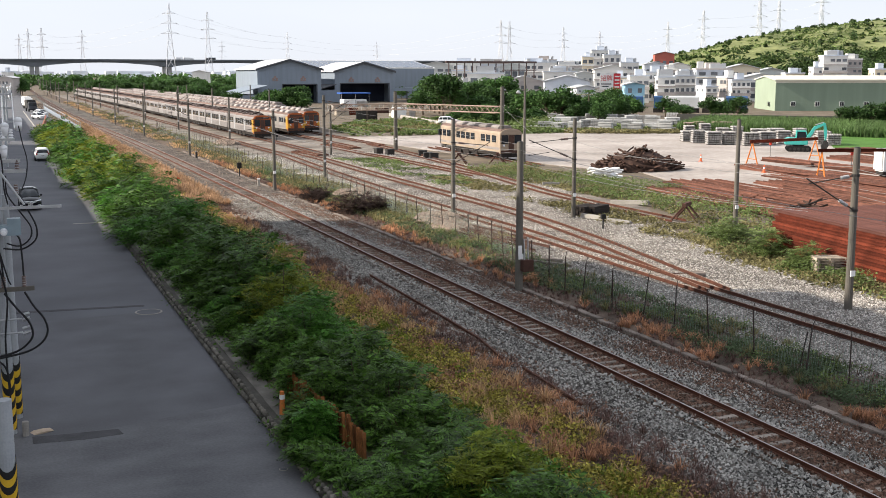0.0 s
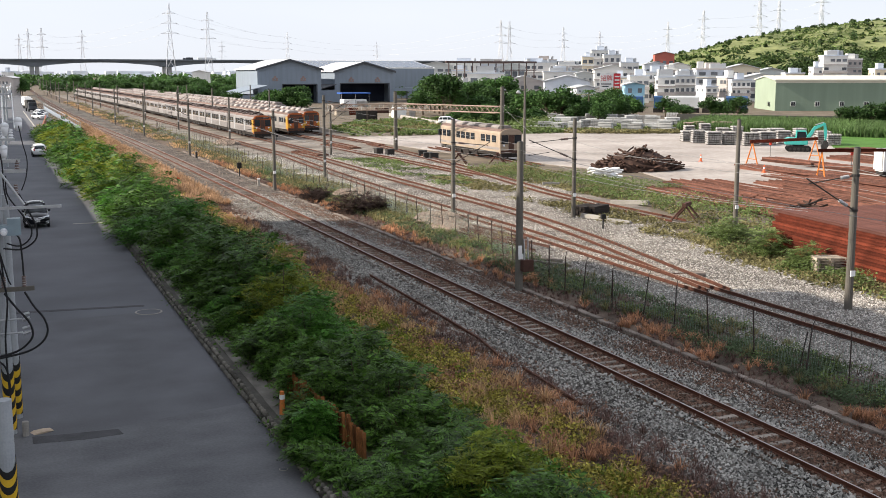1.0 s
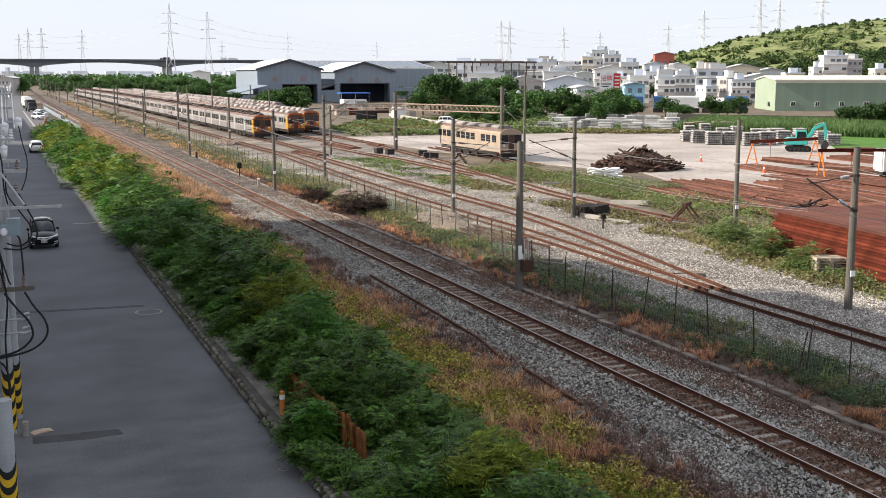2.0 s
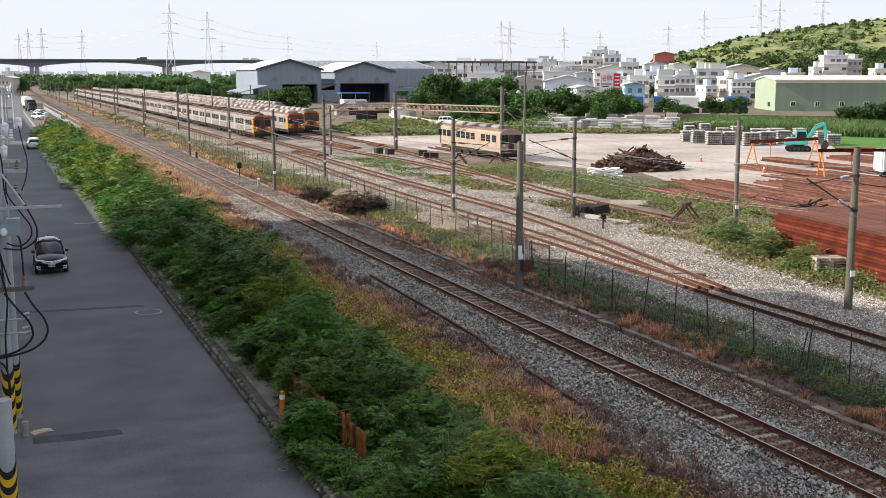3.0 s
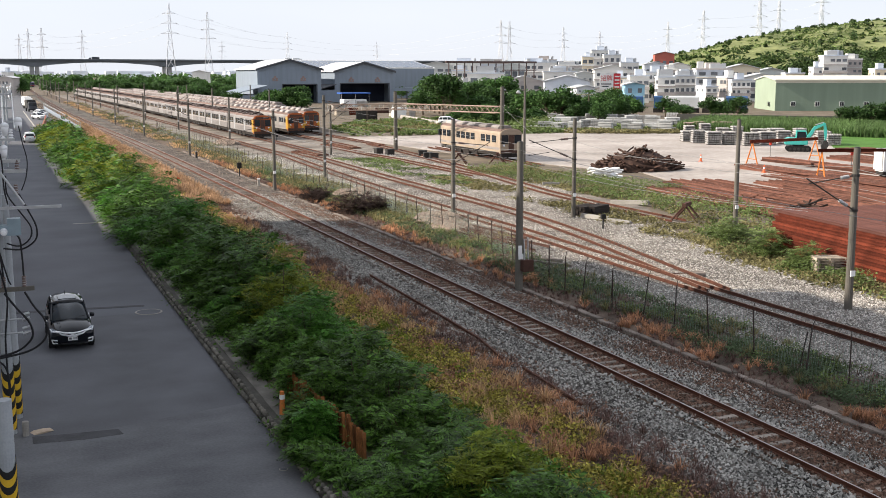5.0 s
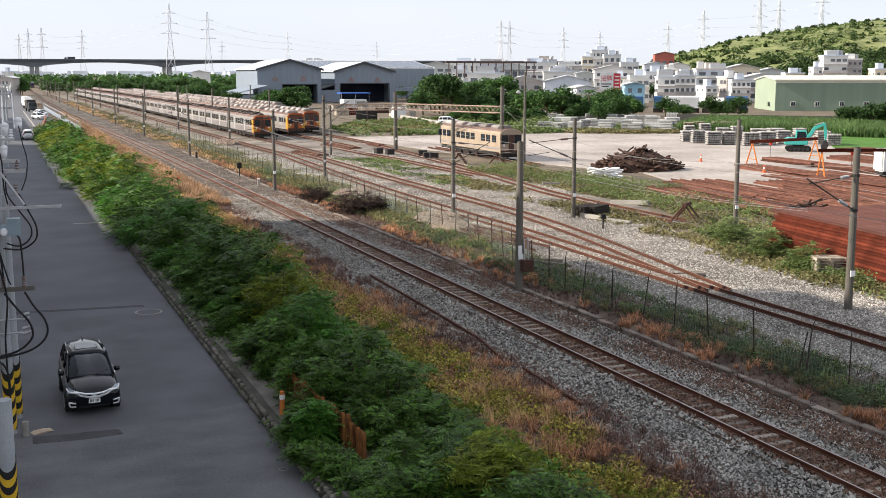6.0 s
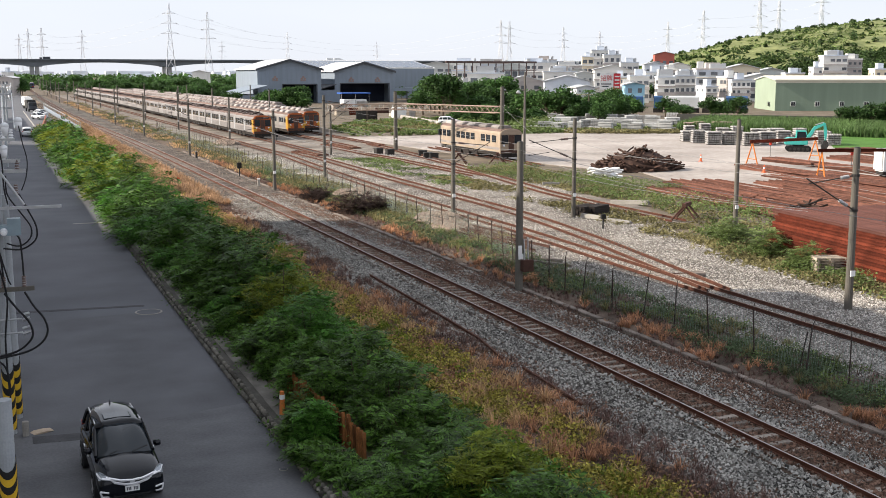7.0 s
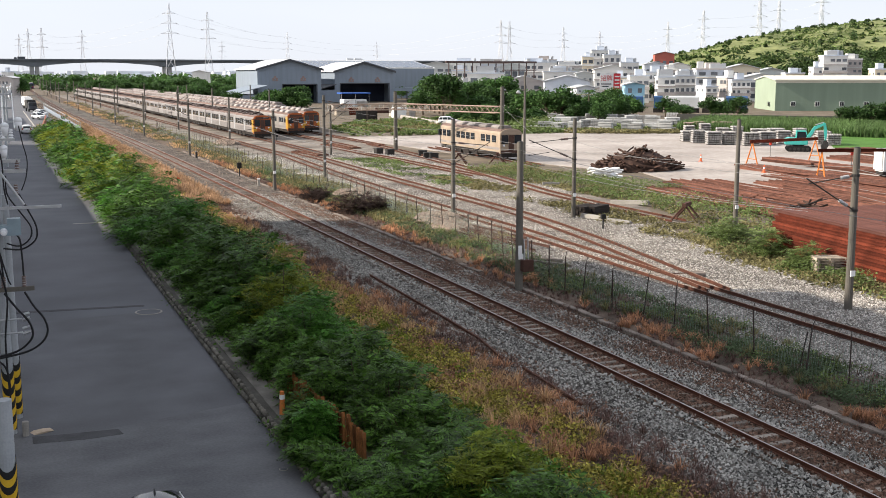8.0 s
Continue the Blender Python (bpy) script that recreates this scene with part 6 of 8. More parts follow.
def wire_fence():
    t = thing("wire_fence", "sagging chain-link fence on thin rusty posts", "fence")
    line = smooth_path([(26.4, 18), (25.4, 25), (25.0, 29), (25.0, 34.5), (24.9, 39), (24.2, 43), (25.2, 50), (26.6, 60), (26.6, 75), (26.8, 91.6), (25.8, 117), (26.2, 150), (26.5, 200)], 2.0)
    bm = bmnew()
    box(bm, -0.02, 0.02, -0.02, 0.02, -0.1, 1.75)
    rod(bm, (0, 0, 1.72), (0.12, 0.02, 2.0), 0.015, n=5)
    me = mesh_of("post", bm, M_POST)
    bmr = bmnew()
    for i, p in enumerate(line):
        piece("post", me, t, pose(p.x, p.y, 0.74, RNG.uniform(-4, 4), RNG.uniform(-5, 5), RNG.uniform(0, 40)))
        if i % 5 == 0 and p.y < 110:
            rod(bmr, (p.x, p.y, 2.3), (p.x + 0.5, p.y + 0.9, 0.74), 0.025, n=4)
    tagged(part("braces", bmr, M_POST, t), kind="stuff")
    for z in (0.95, 1.6, 2.4):
        wire("line_wire", [(p.x, p.y, z + 0.04 * math.sin(i * 2.1)) for i, p in enumerate(line)], 0.006, M_POST, t)
    vs, fs = [], []
    for a, b in zip(line, line[1:]):
        d = b - a
        n = int(d.length / 0.16)
        if a.y > 75:
            n = n // 2
        for k in range(n):
            for s in (0, 1):
                u0, u1 = k / n, (k + 1.6) / n
                if s:
                    u0, u1 = u1, u0
                p, q = a + d * u0 + Vector((0, 0, 0.78)), a + d * u1 + Vector((0, 0, 2.4))
                e = d.normalized() * (0.0045 if a.y < 75 else 0.010)
                i = len(vs)
                vs += [p - e, p + e, q + e, q - e]
                fs.append((i, i + 1, i + 2, i + 3))
    ob = new("mesh_net", tri_mesh("mesh_net", vs, fs, M_NET))
    ob.parent = t


M_NET = mat("dull_green_wire_net", (0.26, 0.32, 0.28), 0.6, 0.1, vary=0.2, scale=1, bump=0)
wire_fence()


def pile_fence():
    """Rusty channel posts in a row behind the kerb."""
    t = thing("post_fence", "row of rusty brown steel channel posts", "fence")
    bm = bmnew()
    prism(bm, [(-0.045, -0.045), (0.045, -0.045), (0.045, 0.045), (0.03, 0.045), (0.03, -0.02), (-0.03, -0.02), (-0.03, 0.045), (-0.045, 0.045)], 0, 1.0)
    bmesh.ops.transform(bm, matrix=pose(0, 0, 0, 90, 0, 0), verts=bm.verts)
    me = mesh_of("post", bm, M_FENCERUST)
    a, b = Vector((8.45, 34.4, 0.28)), Vector((8.85, 27.6, 0.28))
    for i in range(30):
        p = a.lerp(b, i / 29)
        piece("post", me, t, pose(p.x, p.y, p.z + RNG.uniform(-0.08, 0.08), RNG.uniform(-3, 3), RNG.uniform(-3, 3), 90 + RNG.uniform(-6, 6)))


M_FENCERUST = mat("orange_rust_steel", (0.21, 0.085, 0.03), 0.85, 0.1, vary=0.45, scale=2, bump=0.1, rand=0.45)
pile_fence()

t = thing("marker_post", "orange and white plastic traffic post", "traffic post", pose(7.85, 32.85, 0.33))
bm = bmnew()
rod(bm, (0, 0, 0), (0, 0, 0.75), 0.1, 0.07, 12)
part("post", bm, M_ORANGE, t)
bm = bmnew()
rod(bm, (0, 0, 0.5), (0, 0, 0.64), 0.088, 0.082, 12)
part("band", bm, M_WHITE, t, "white reflective band")


# ---- utility poles by the road ----
def stripes(bm_y, bm_k, r, z0, z1, n=9):
    """Slanted yellow and black wrap round a pole as two sets of faces."""
    seg = 18
    step = (z1 - z0) / n
    for i in range(n):
        target = bm_y if i % 2 else bm_k
        for s in range(seg):
            a0, a1 = s / seg * 2 * math.pi, (s + 1) / seg * 2 * math.pi
            o0, o1 = math.sin(a0) * r * 1.6, math.sin(a1) * r * 1.6
            zs = (z0 + i * step + o0, z0 + i * step + o1, z0 + (i + 1) * step + o1, z0 + (i + 1) * step + o0)
            q = [target.verts.new((math.cos(a) * r, math.sin(a) * r, min(max(z, z0), z1))) for a, z in zip((a0, a1, a1, a0), zs)]
            target.faces.new(q)


def utility_pole(x, y, h, r, wrap, label):
    t = thing("utility_pole", label, "pole", pose(x, y, 0), "utility poles")
    bm = bmnew()
    rod(bm, (0, 0, -0.1), (0, 0, h), r, r * 0.72 if h > 5 else r * 0.95, 18)
    part("shaft", bm, M_POLE_PALE, t, smooth=False)
    a, b = bmnew(), bmnew()
    stripes(a, b, r * 1.04, wrap[0], wrap[1])
    part("yellow_stripes", a, M_YELLOW, t, "yellow warning stripes")
    part("black_stripes", b, M_BLACK, t, "black warning stripes")
    return t


pole_a = utility_pole(-0.08, 35.1, 10.2, 0.175, (0.15, 2.2), "tall pale concrete utility pole with striped wrap")
pole_b = utility_pole(0.16, 36.7, 7.2, 0.14, (0.15, 2.0), "pale concrete utility pole with faded striped wrap")
pole_c = utility_pole(-0.2, 27.2, 3.3, 0.2, (0.2, 1.9), "short pale concrete stub pole with striped wrap")
bm = bmnew()
rod(bm, (0, 0, 0), (0, 0, 0.45), 0.1, n=14)
solid("pipe_stub", bm, M_CONCRETE, "short grey pipe stub beside the pole", "pipe", m=pose(0.33, 34.7, 0))
bm = bmnew()
prism(bm, [(-0.3, 0), (0.05, 0), (0.32, 0.02), (0.1, 0.05), (-0.2, 0.04)], 0, 0.35)
solid("cardboard_scrap", bm, mat("cardboard", (0.45, 0.36, 0.27), 0.9), "torn scrap of cardboard on the road", "litter", m=pose(0.85, 34.7, 0.016, 0, 0, 20))

# fittings on the tall pole, given in the pole's own space
M_BOXBLUE = mat("pale_blue_enamel", (0.22, 0.29, 0.33), 0.45, vary=0.1, scale=3, bump=0.02)


def fitting(name, build, material, label="", parent=None, smooth=False):
    bm = bmnew()
    build(bm)
    return part(name, bm, material, parent or pole_a, label, smooth=smooth)


fitting("cross_arm", lambda bm: box(bm, -0.6, 0.9, -0.32, -0.22, 4.47, 4.6), M_POLE, "dark weathered cross arm")
fitting("cross_arm", lambda bm: box(bm, -0.8, 1.78, -0.7, -0.62, 6.98, 7.06), M_STEEL, "long pale steel cross arm")
fitting("cross_arm", lambda bm: box(bm, -0.8, 0.72, -0.3, -0.2, 8.32, 8.42), M_STEEL)
fitting("cross_arm", lambda bm: box(bm, -0.8, 0.85, -0.3, -0.2, 8.02, 8.12), M_STEEL)
fitting("cross_arm", lambda bm: box(bm, -0.8, 0.6, -0.3, -0.2, 8.95, 9.03), M_STEEL)
fitting("brace", lambda bm: rod(bm, (0.05, -0.5, 8.2), (0.75, -0.6, 7.1), 0.035), M_STEEL)
box_ob = fitting("switch_box", lambda bm: (box(bm, 0.25, 0.62, -0.5, -0.15, 6.18, 6.68), box(bm, -0.4, 0.3, -0.55, -0.2, 6.2, 6.5)), M_BOXBLUE, "pale blue switch box")
for x in (-0.12, 0.14):
    fitting("bushing", lambda bm, x=x: (rod(bm, (x, -0.56, 6.32), (x, -0.72, 6.3), 0.11, 0.09, 14), rod(bm, (x, -0.7, 6.3), (x, -0.76, 6.3), 0.06, 0.05, 12)), M_PORCELAIN, "white bushing", box_ob)
for x, z in ((0.25, 8.42), (0.62, 8.12), (0.28, 9.03), (0.5, 9.03), (0.55, 7.4)):
    def ins(bm, x=x, z=z):
        for k in range(4):
            rod(bm, (x, -0.25, z + k * 0.075), (x, -0.25, z + k * 0.075 + 0.05), 0.085 - k * 0.008, 0.05, 14)
    fitting("insulator", ins, M_PORCELAIN if z > 8.2 else M_PORC_BR, "stacked pin insulator")
for x, z in ((0.27, 8.75), (0.34, 9.4), (0.72, 9.55), (0.02, 9.5)):
    def cap(bm, x=x, z=z):
        vs = bmesh.ops.create_uvsphere(bm, u_segments=14, v_segments=8, radius=0.125)["verts"]
        bmesh.ops.transform(bm, matrix=Matrix.Translation((x, -0.25, z)) @ Matrix.Diagonal((1, 1, 0.8, 1)), verts=vs)
        rod(bm, (x, -0.25, z - 0.3), (x, -0.25, z), 0.08, 0.12, 12)
    fitting("lightning_cap", cap, M_PORCELAIN, "white domed insulator cap", smooth=True)
for x in (0.05, 0.62):
    def ins2(bm, x=x):
        for k in range(5):
            rod(bm, (x, -0.27, 4.6 + k * 0.07), (x, -0.27, 4.65 + k * 0.07), 0.075, 0.045, 12)
    fitting("insulator", ins2, M_PORC_BR, "dark stacked insulator")
for z in (3.62, 3.2):
    fitting("bracket", lambda bm, z=z: (rod(bm, (-0.2, -0.3, z), (0.5, -0.3, z), 0.03), rod(bm, (0.5, -0.3, z - 0.05), (0.72, -0.3, z + 0.02), 0.05), rod(bm, (0.5, -0.3, z + 0.12), (0.72, -0.3, z + 0.16), 0.05)), M_STEEL, "galvanised cable bracket")
for pts, r in (((( 0.05, 4.45), (0.35, 4.0), (0.68, 3.55), (0.78, 3.15), (0.6, 2.85), (0.2, 2.62), (-0.5, 2.5)), 0.035), (((0.62, 4.45), (0.85, 4.0), (1.12, 3.6), (1.2, 3.2), (1.0, 2.85), (0.5, 2.6), (-0.5, 2.45)), 0.035),
               (((0.62, 4.95), (0.6, 5.6), (0.55, 6.1), (0.3, 6.3)), 0.03), (((0.05, 4.95), (0.0, 5.6), (-0.1, 6.2)), 0.03), (((0.28, 7.95), (0.3, 7.4), (0.6, 6.9), (0.9, 6.4), (0.85, 6.05), (0.55, 5.85), (0.2, 5.95)), 0.025), (((0.62, 7.4), (0.85, 6.9), (1.05, 6.4), (1.0, 6.0), (0.6, 5.75), (0.1, 5.8)), 0.028),
               (((0.05, 9.0), (0.2, 8.4), (0.22, 7.6), (0.3, 7.1)), 0.025), (((0.72, 9.4), (0.8, 8.9), (0.9, 8.4), (0.85, 7.9), (0.7, 7.5)), 0.018), (((-0.1, 6.1), (0.1, 5.2), (0.2, 4.8), (0.25, 4.7)), 0.025), (((-0.3, 2.45), (-0.05, 2.2), (0.05, 1.6), (0.0, 0.9)), 0.03), (((-0.25, 6.0), (0.0, 5.0), (0.12, 4.2), (0.0, 3.0), (0.02, 1.4)), 0.03)):
    p2 = smooth_path(pts, 0.08)
    w = wire("cable", [(p.x, -0.4, p.y) for p in p2], r, M_WIRE, pole_a, "thick black cable")
# distant street poles with white cable sleeves
for x, y, h in ((0.3, 62, 10.2), (0.6, 95, 10.0), (1.4, 140, 9.6), (2.2, 190, 9.6)):
    t = thing("utility_pole", "slim grey street pole with white fittings", "pole", pose(x - 0.3, y, 0), "utility poles")
    bm = bmnew()
    rod(bm, (0, 0, -0.1), (0, 0, h), 0.17, 0.12, 12)
    part("shaft", bm, M_POLE_PALE, t)
    for z in (h - 0.4, h - 1.1, h - 1.8):
        bm = bmnew()
        box(bm, -0.9, 0.9, -0.15, -0.07, z, z + 0.09)
        part("cross_arm", bm, M_STEEL, t)
    for xx in (-0.8, 0.1, 0.8):
        bm = bmnew()
        bmesh.ops.create_uvsphere(bm, u_segments=10, v_segments=6, radius=0.1)
        bmesh.ops.transform(bm, matrix=Matrix.Translation((xx, -0.1, h - 0.2)), verts=bm.verts)
        part("insulator", bm, M_PORCELAIN, t)
for a, b in (((0.55, 35, 9.3), (0.9, 62, 9.9)), ((0.9, 62, 9.9), (1.1, 95, 9.7)), ((1.1, 95, 9.7), (1.9, 140, 9.3)), ((1.9, 140, 9.3), (2.7, 190, 9.3)), ((0.2, 35, 9.0), (0.4, 62, 9.8))):
    wire("street_cable", sag(a, b, 0.5), 0.03, M_WHITE, None, "white-sleeved street power cable", "cable", "street cables")


# ---- road vehicles ----
M_CARBLACK = mat("black_car_paint", (0.004, 0.005, 0.008), 0.08, vary=0.05, scale=1, bump=0)
M_CARWHITE = mat("white_car_paint", (0.72, 0.73, 0.74), 0.25, vary=0.03, scale=1, bump=0)
M_CHROME = mat("chrome", (0.85, 0.85, 0.87), 0.35, 0.55, vary=0.03, bump=0)
M_LAMPGLASS = mat("headlamp_glass", (0.33, 0.36, 0.39), 0.12, 0.3, vary=0.1, scale=8, bump=0)
M_TAILRED = mat("tail_lamp_red", (0.35, 0.02, 0.02), 0.2, vary=0.1, bump=0)
M_PLASTIC = mat("black_plastic", (0.025, 0.025, 0.027), 0.6, vary=0.15, scale=6, bump=0.05)
M_ALLOY = mat("alloy_rim", (0.4, 0.4, 0.42), 0.35, 0.8, vary=0.1, bump=0)
for mm in (M_CARBLACK, M_CARWHITE):
    mm.node_tree.nodes["Principled BSDF"].inputs["Specular IOR Level"].default_value = 0.35


def loft(bm, sections):
    """Closed shell through cross-sections of (y, half-width points (x, z) from sill to roof middle), mirrored."""
    rings = []
    for y, pts in sections:
        ring = [(x, z) for x, z in pts] + [(-x, z) for x, z in pts[::-1]]
        rings.append([bm.verts.new((x, y, z)) for x, z in ring])
    n = len(rings[0])
    for a, b in zip(rings, rings[1:]):
        for i in range(n):
            bm.faces.new((a[i], a[(i + 1) % n], b[(i + 1) % n], b[i]))
    bm.faces.new(rings[0])
    bm.faces.new(rings[-1][::-1])
    bmesh.ops.recalc_face_normals(bm, faces=bm.faces)


def suv(label, paint, dark=True):
    """A compact SUV, its nose towards -y, its middle at the origin, tyres on z = 0."""
    t = thing("car", label, "car", group="cars")
    # lower body: sections from nose to tail; points sill, bumper line, shoulder, deck edge, deck middle
    S = [(-2.27, [(0.60, 0.30), (0.76, 0.42), (0.78, 0.62), (0.68, 0.76), (0.0, 0.80)]),
         (-2.18, [(0.74, 0.26), (0.88, 0.42), (0.88, 0.68), (0.76, 0.84), (0.0, 0.89)]),
         (-1.95, [(0.78, 0.24), (0.89, 0.42), (0.90, 0.74), (0.78, 0.93), (0.0, 0.97)]),
         (-1.60, [(0.80, 0.24), (0.91, 0.42), (0.91, 0.84), (0.80, 1.00), (0.0, 1.05)]),
         (-1.10, [(0.80, 0.24), (0.90, 0.42), (0.91, 0.90), (0.82, 1.04), (0.0, 1.10)]),
         (-0.60, [(0.80, 0.24), (0.90, 0.42), (0.91, 0.93), (0.83, 1.05), (0.0, 1.08)]),
         (0.6, [(0.80, 0.24), (0.90, 0.42), (0.91, 0.96), (0.83, 1.07), (0.0, 1.08)]),
         (1.5, [(0.80, 0.24), (0.91, 0.44), (0.92, 0.98), (0.82, 1.09), (0.0, 1.10)]),
         (2.05, [(0.78, 0.28), (0.89, 0.46), (0.89, 0.98), (0.78, 1.10), (0.0, 1.12)]),
         (2.25, [(0.70, 0.36), (0.82, 0.5), (0.80, 0.92), (0.68, 1.02), (0.0, 1.05)])]
    bm = bmnew()
    loft(bm, S)
    body = part("body", bm, paint, t, smooth=True)
    sub = body.modifiers.new("round", "SUBSURF")
    sub.levels = sub.render_levels = 1
    # glasshouse
    G = [(-1.12, [(0.80, 1.00), (0.70, 1.06), (0.35, 1.08), (0.0, 1.09)]),
         (-0.42, [(0.80, 1.02), (0.70, 1.40), (0.40, 1.53), (0.0, 1.56)]),
         (-0.10, [(0.80, 1.02), (0.68, 1.50), (0.42, 1.61), (0.0, 1.64)]),
         (0.9, [(0.80, 1.04), (0.67, 1.52), (0.42, 1.63), (0.0, 1.66)]),
         (1.75, [(0.79, 1.06), (0.63, 1.46), (0.40, 1.57), (0.0, 1.60)]),
         (2.12, [(0.74, 1.05), (0.58, 1.20), (0.35, 1.28), (0.0, 1.3)])]
    bm = bmnew()
    loft(bm, G)
    part("glasshouse", bm, M_GLASS, t, "dark tinted glasshouse", smooth=True)
    bm = bmnew()
    R = [(-0.22, [(0.66, 1.485), (0.645, 1.56), (0.42, 1.635), (0.0, 1.665)]),
         (0.0, [(0.68, 1.50), (0.655, 1.58), (0.42, 1.655), (0.0, 1.685)]),
         (0.9, [(0.68, 1.50), (0.65, 1.59), (0.42, 1.67), (0.0, 1.70)]),
         (1.8, [(0.65, 1.45), (0.61, 1.52), (0.42, 1.60), (0.0, 1.635)]),
         (1.98, [(0.62, 1.42), (0.58, 1.47), (0.40, 1.54), (0.0, 1.565)])]
    loft(bm, R)
    roof = part("roof", bm, paint, t, smooth=True)
    if dark:
        bm = bmnew()
        prism(bm, [(-0.40, 1.655), (0.40, 1.655), (0.36, 1.684), (0.0, 1.698), (-0.36, 1.684)], 0.1, 0.6)
        part("sunroof", bm, M_GLASS, roof)
    bm = bmnew()
    rod(bm, (0, 1.62, 1.63), (0, 1.72, 1.73), 0.035, 0.01)
    part("antenna_fin", bm, M_PLASTIC, roof)
    for s in (-1, 1):
        bm = bmnew()
        rod(bm, (s * 0.64, 0.05, 1.585), (s * 0.61, 1.75, 1.545), 0.018, n=6)
        part("roof_rail", bm, M_CHROME if dark else M_STEEL, roof, "bright roof rail")
        # pillars
        for a, b, r in (((0.79, -1.08, 1.05), (0.685, -0.2, 1.52), 0.045), ((0.80, 0.25, 1.05), (0.685, 0.3, 1.52), 0.04), ((0.79, 1.2, 1.05), (0.67, 1.3, 1.5), 0.05), ((0.74, 2.08, 1.05), (0.62, 1.85, 1.46), 0.07)):
            bm = bmnew()
            rod(bm, (s * a[0], a[1], a[2]), (s * b[0], b[1], b[2]), r, n=6)
            part("pillar", bm, paint, t)
        mir = new("mirror")
        mir.parent = t
        mir.matrix_basis = pose(s * 0.955, -0.78, 1.12)
        bm = bmnew()
        bmesh.ops.create_cube(bm, size=1)
        bmesh.ops.transform(bm, matrix=Matrix.Diagonal((0.2, 0.12, 0.15, 1)), verts=bm.verts)
        part("housing", bm, paint, mir, bevel=0.03, smooth=True)
        bm = bmnew()
        box(bm, -0.09, 0.09, 0.065, 0.07, -0.06, 0.06)
        part("mirror_glass", bm, M_GLASS, mir)
        bm = bmnew()
        box(bm, s * 0.905, s * 0.93, 0.35, 0.55, 0.88, 0.92)
        part("door_handle", bm, M_CHROME, t)
        bm = bmnew()
        box(bm, s * 0.905, s * 0.93, -0.45, -0.25, 0.87, 0.91)
        part("door_handle", bm, M_CHROME, t)
        # lamps
        bm = bmnew()
        loft_pts = [(s * 0.50, -2.19, 0.70), (s * 0.84, -2.05, 0.74), (s * 0.885, -1.80, 0.88), (s * 0.80, -1.92, 0.91), (s * 0.60, -2.12, 0.84)]
        vs = [bm.verts.new(p) for p in loft_pts] + [bm.verts.new((p[0] * 0.97, p[1] + 0.12, p[2] - 0.02)) for p in loft_pts]
        n = 5
        bm.faces.new(vs[:5])
        bm.faces.new(vs[5:][::-1])
        for i in range(n):
            bm.faces.new((vs[i], vs[i + 5], vs[(i + 1) % n + 5], vs[(i + 1) % n]))
        bmesh.ops.transform(bm, matrix=Matrix.Translation((s * 0.015, -0.05, 0.015)), verts=bm.verts)
        bmesh.ops.recalc_face_normals(bm, faces=bm.faces)
        lamp = part("headlight", bm, M_LAMPGLASS, t, "clear headlamp")
        bm = bmnew()
        rod(bm, (s * 0.56, -2.245, 0.79), (s * 0.78, -2.16, 0.82), 0.03, n=8)
        rod(bm, (s * 0.80, -2.10, 0.80), (s * 0.88, -1.9, 0.88), 0.022, n=8)
        part("reflector", bm, M_CHROME, lamp, "bright lamp reflector")
        bm = bmnew()
        rod(bm, (s * 0.62, -2.30, 0.47), (s * 0.84, -2.23, 0.5), 0.026, n=6)
        rod(bm, (s * 0.62, -2.30, 0.36), (s * 0.80, -2.24, 0.36), 0.026, n=6)
        rod(bm, (s * 0.84, -2.23, 0.5), (s * 0.80, -2.24, 0.36), 0.026, n=6)
        part("fog_light", bm, M_CHROME, t, "bright fog lamp trim")
        bm = bmnew()
        box(bm, s * 0.62, s * 0.80, 2.06, 2.26, 0.85, 1.08)
        box(bm, s * 0.56, s * 0.62, 1.98, 2.10, 1.08, 1.30)
        part("tail_light", bm, M_TAILRED, t, "red tail lamp")
    # grille
    bm = bmnew()
    for pts, r in ((((0.66, -2.14, 0.83), (0.44, -2.25, 0.70), (0.2, -2.29, 0.645), (0, -2.32, 0.635)), 0.038), (((0.60, -2.2, 0.82), (0.3, -2.29, 0.755), (0, -2.315, 0.735)), 0.034)):
        full = [Vector((-x, y, z)) for x, y, z in pts[:-1]] + [Vector(p) for p in pts[::-1]]
        tube(bm, full, r, 6)
    part("grille", bm, M_CHROME if dark else M_STEEL, t, "chrome grille bars")
    bm = bmnew()
    box(bm, -0.065, 0.065, -2.335, -2.27, 0.65, 0.76)
    part("badge", bm, M_CHROME, t, "plain chrome badge", bevel=0.02)
    bm = bmnew()
    box(bm, -0.5, 0.5, -2.235, -2.1, 0.31, 0.40)
    part("bumper_grille", bm, M_PLASTIC, t)
    for yy in (-2.30, 2.27):
        pl = new("number_plate")
        pl.parent = t
        pl.matrix_basis = pose(0, yy, 0.52 if yy < 0 else 0.72)
        bm = bmnew()
        box(bm, -0.19, 0.19, -0.012, 0.012, -0.075, 0.075)
        part("plate", bm, M_WHITE, pl)
        bm = bmnew()
        s = -1 if yy < 0 else 1
        for k in range(7):
            if k != 3:
                box(bm, -0.155 + k * 0.046, -0.125 + k * 0.046, s * 0.013, s * 0.018, -0.042, 0.042)
        part("bar", bm, M_TRIM, pl, "plain dark bars")
    for x in (-0.12, 0.5):
        bm = bmnew()
        rod(bm, (x - 0.3, -1.13, 1.085), (x + 0.15, -0.98, 1.16), 0.012, n=5)
        part("wiper", bm, M_PLASTIC, t)
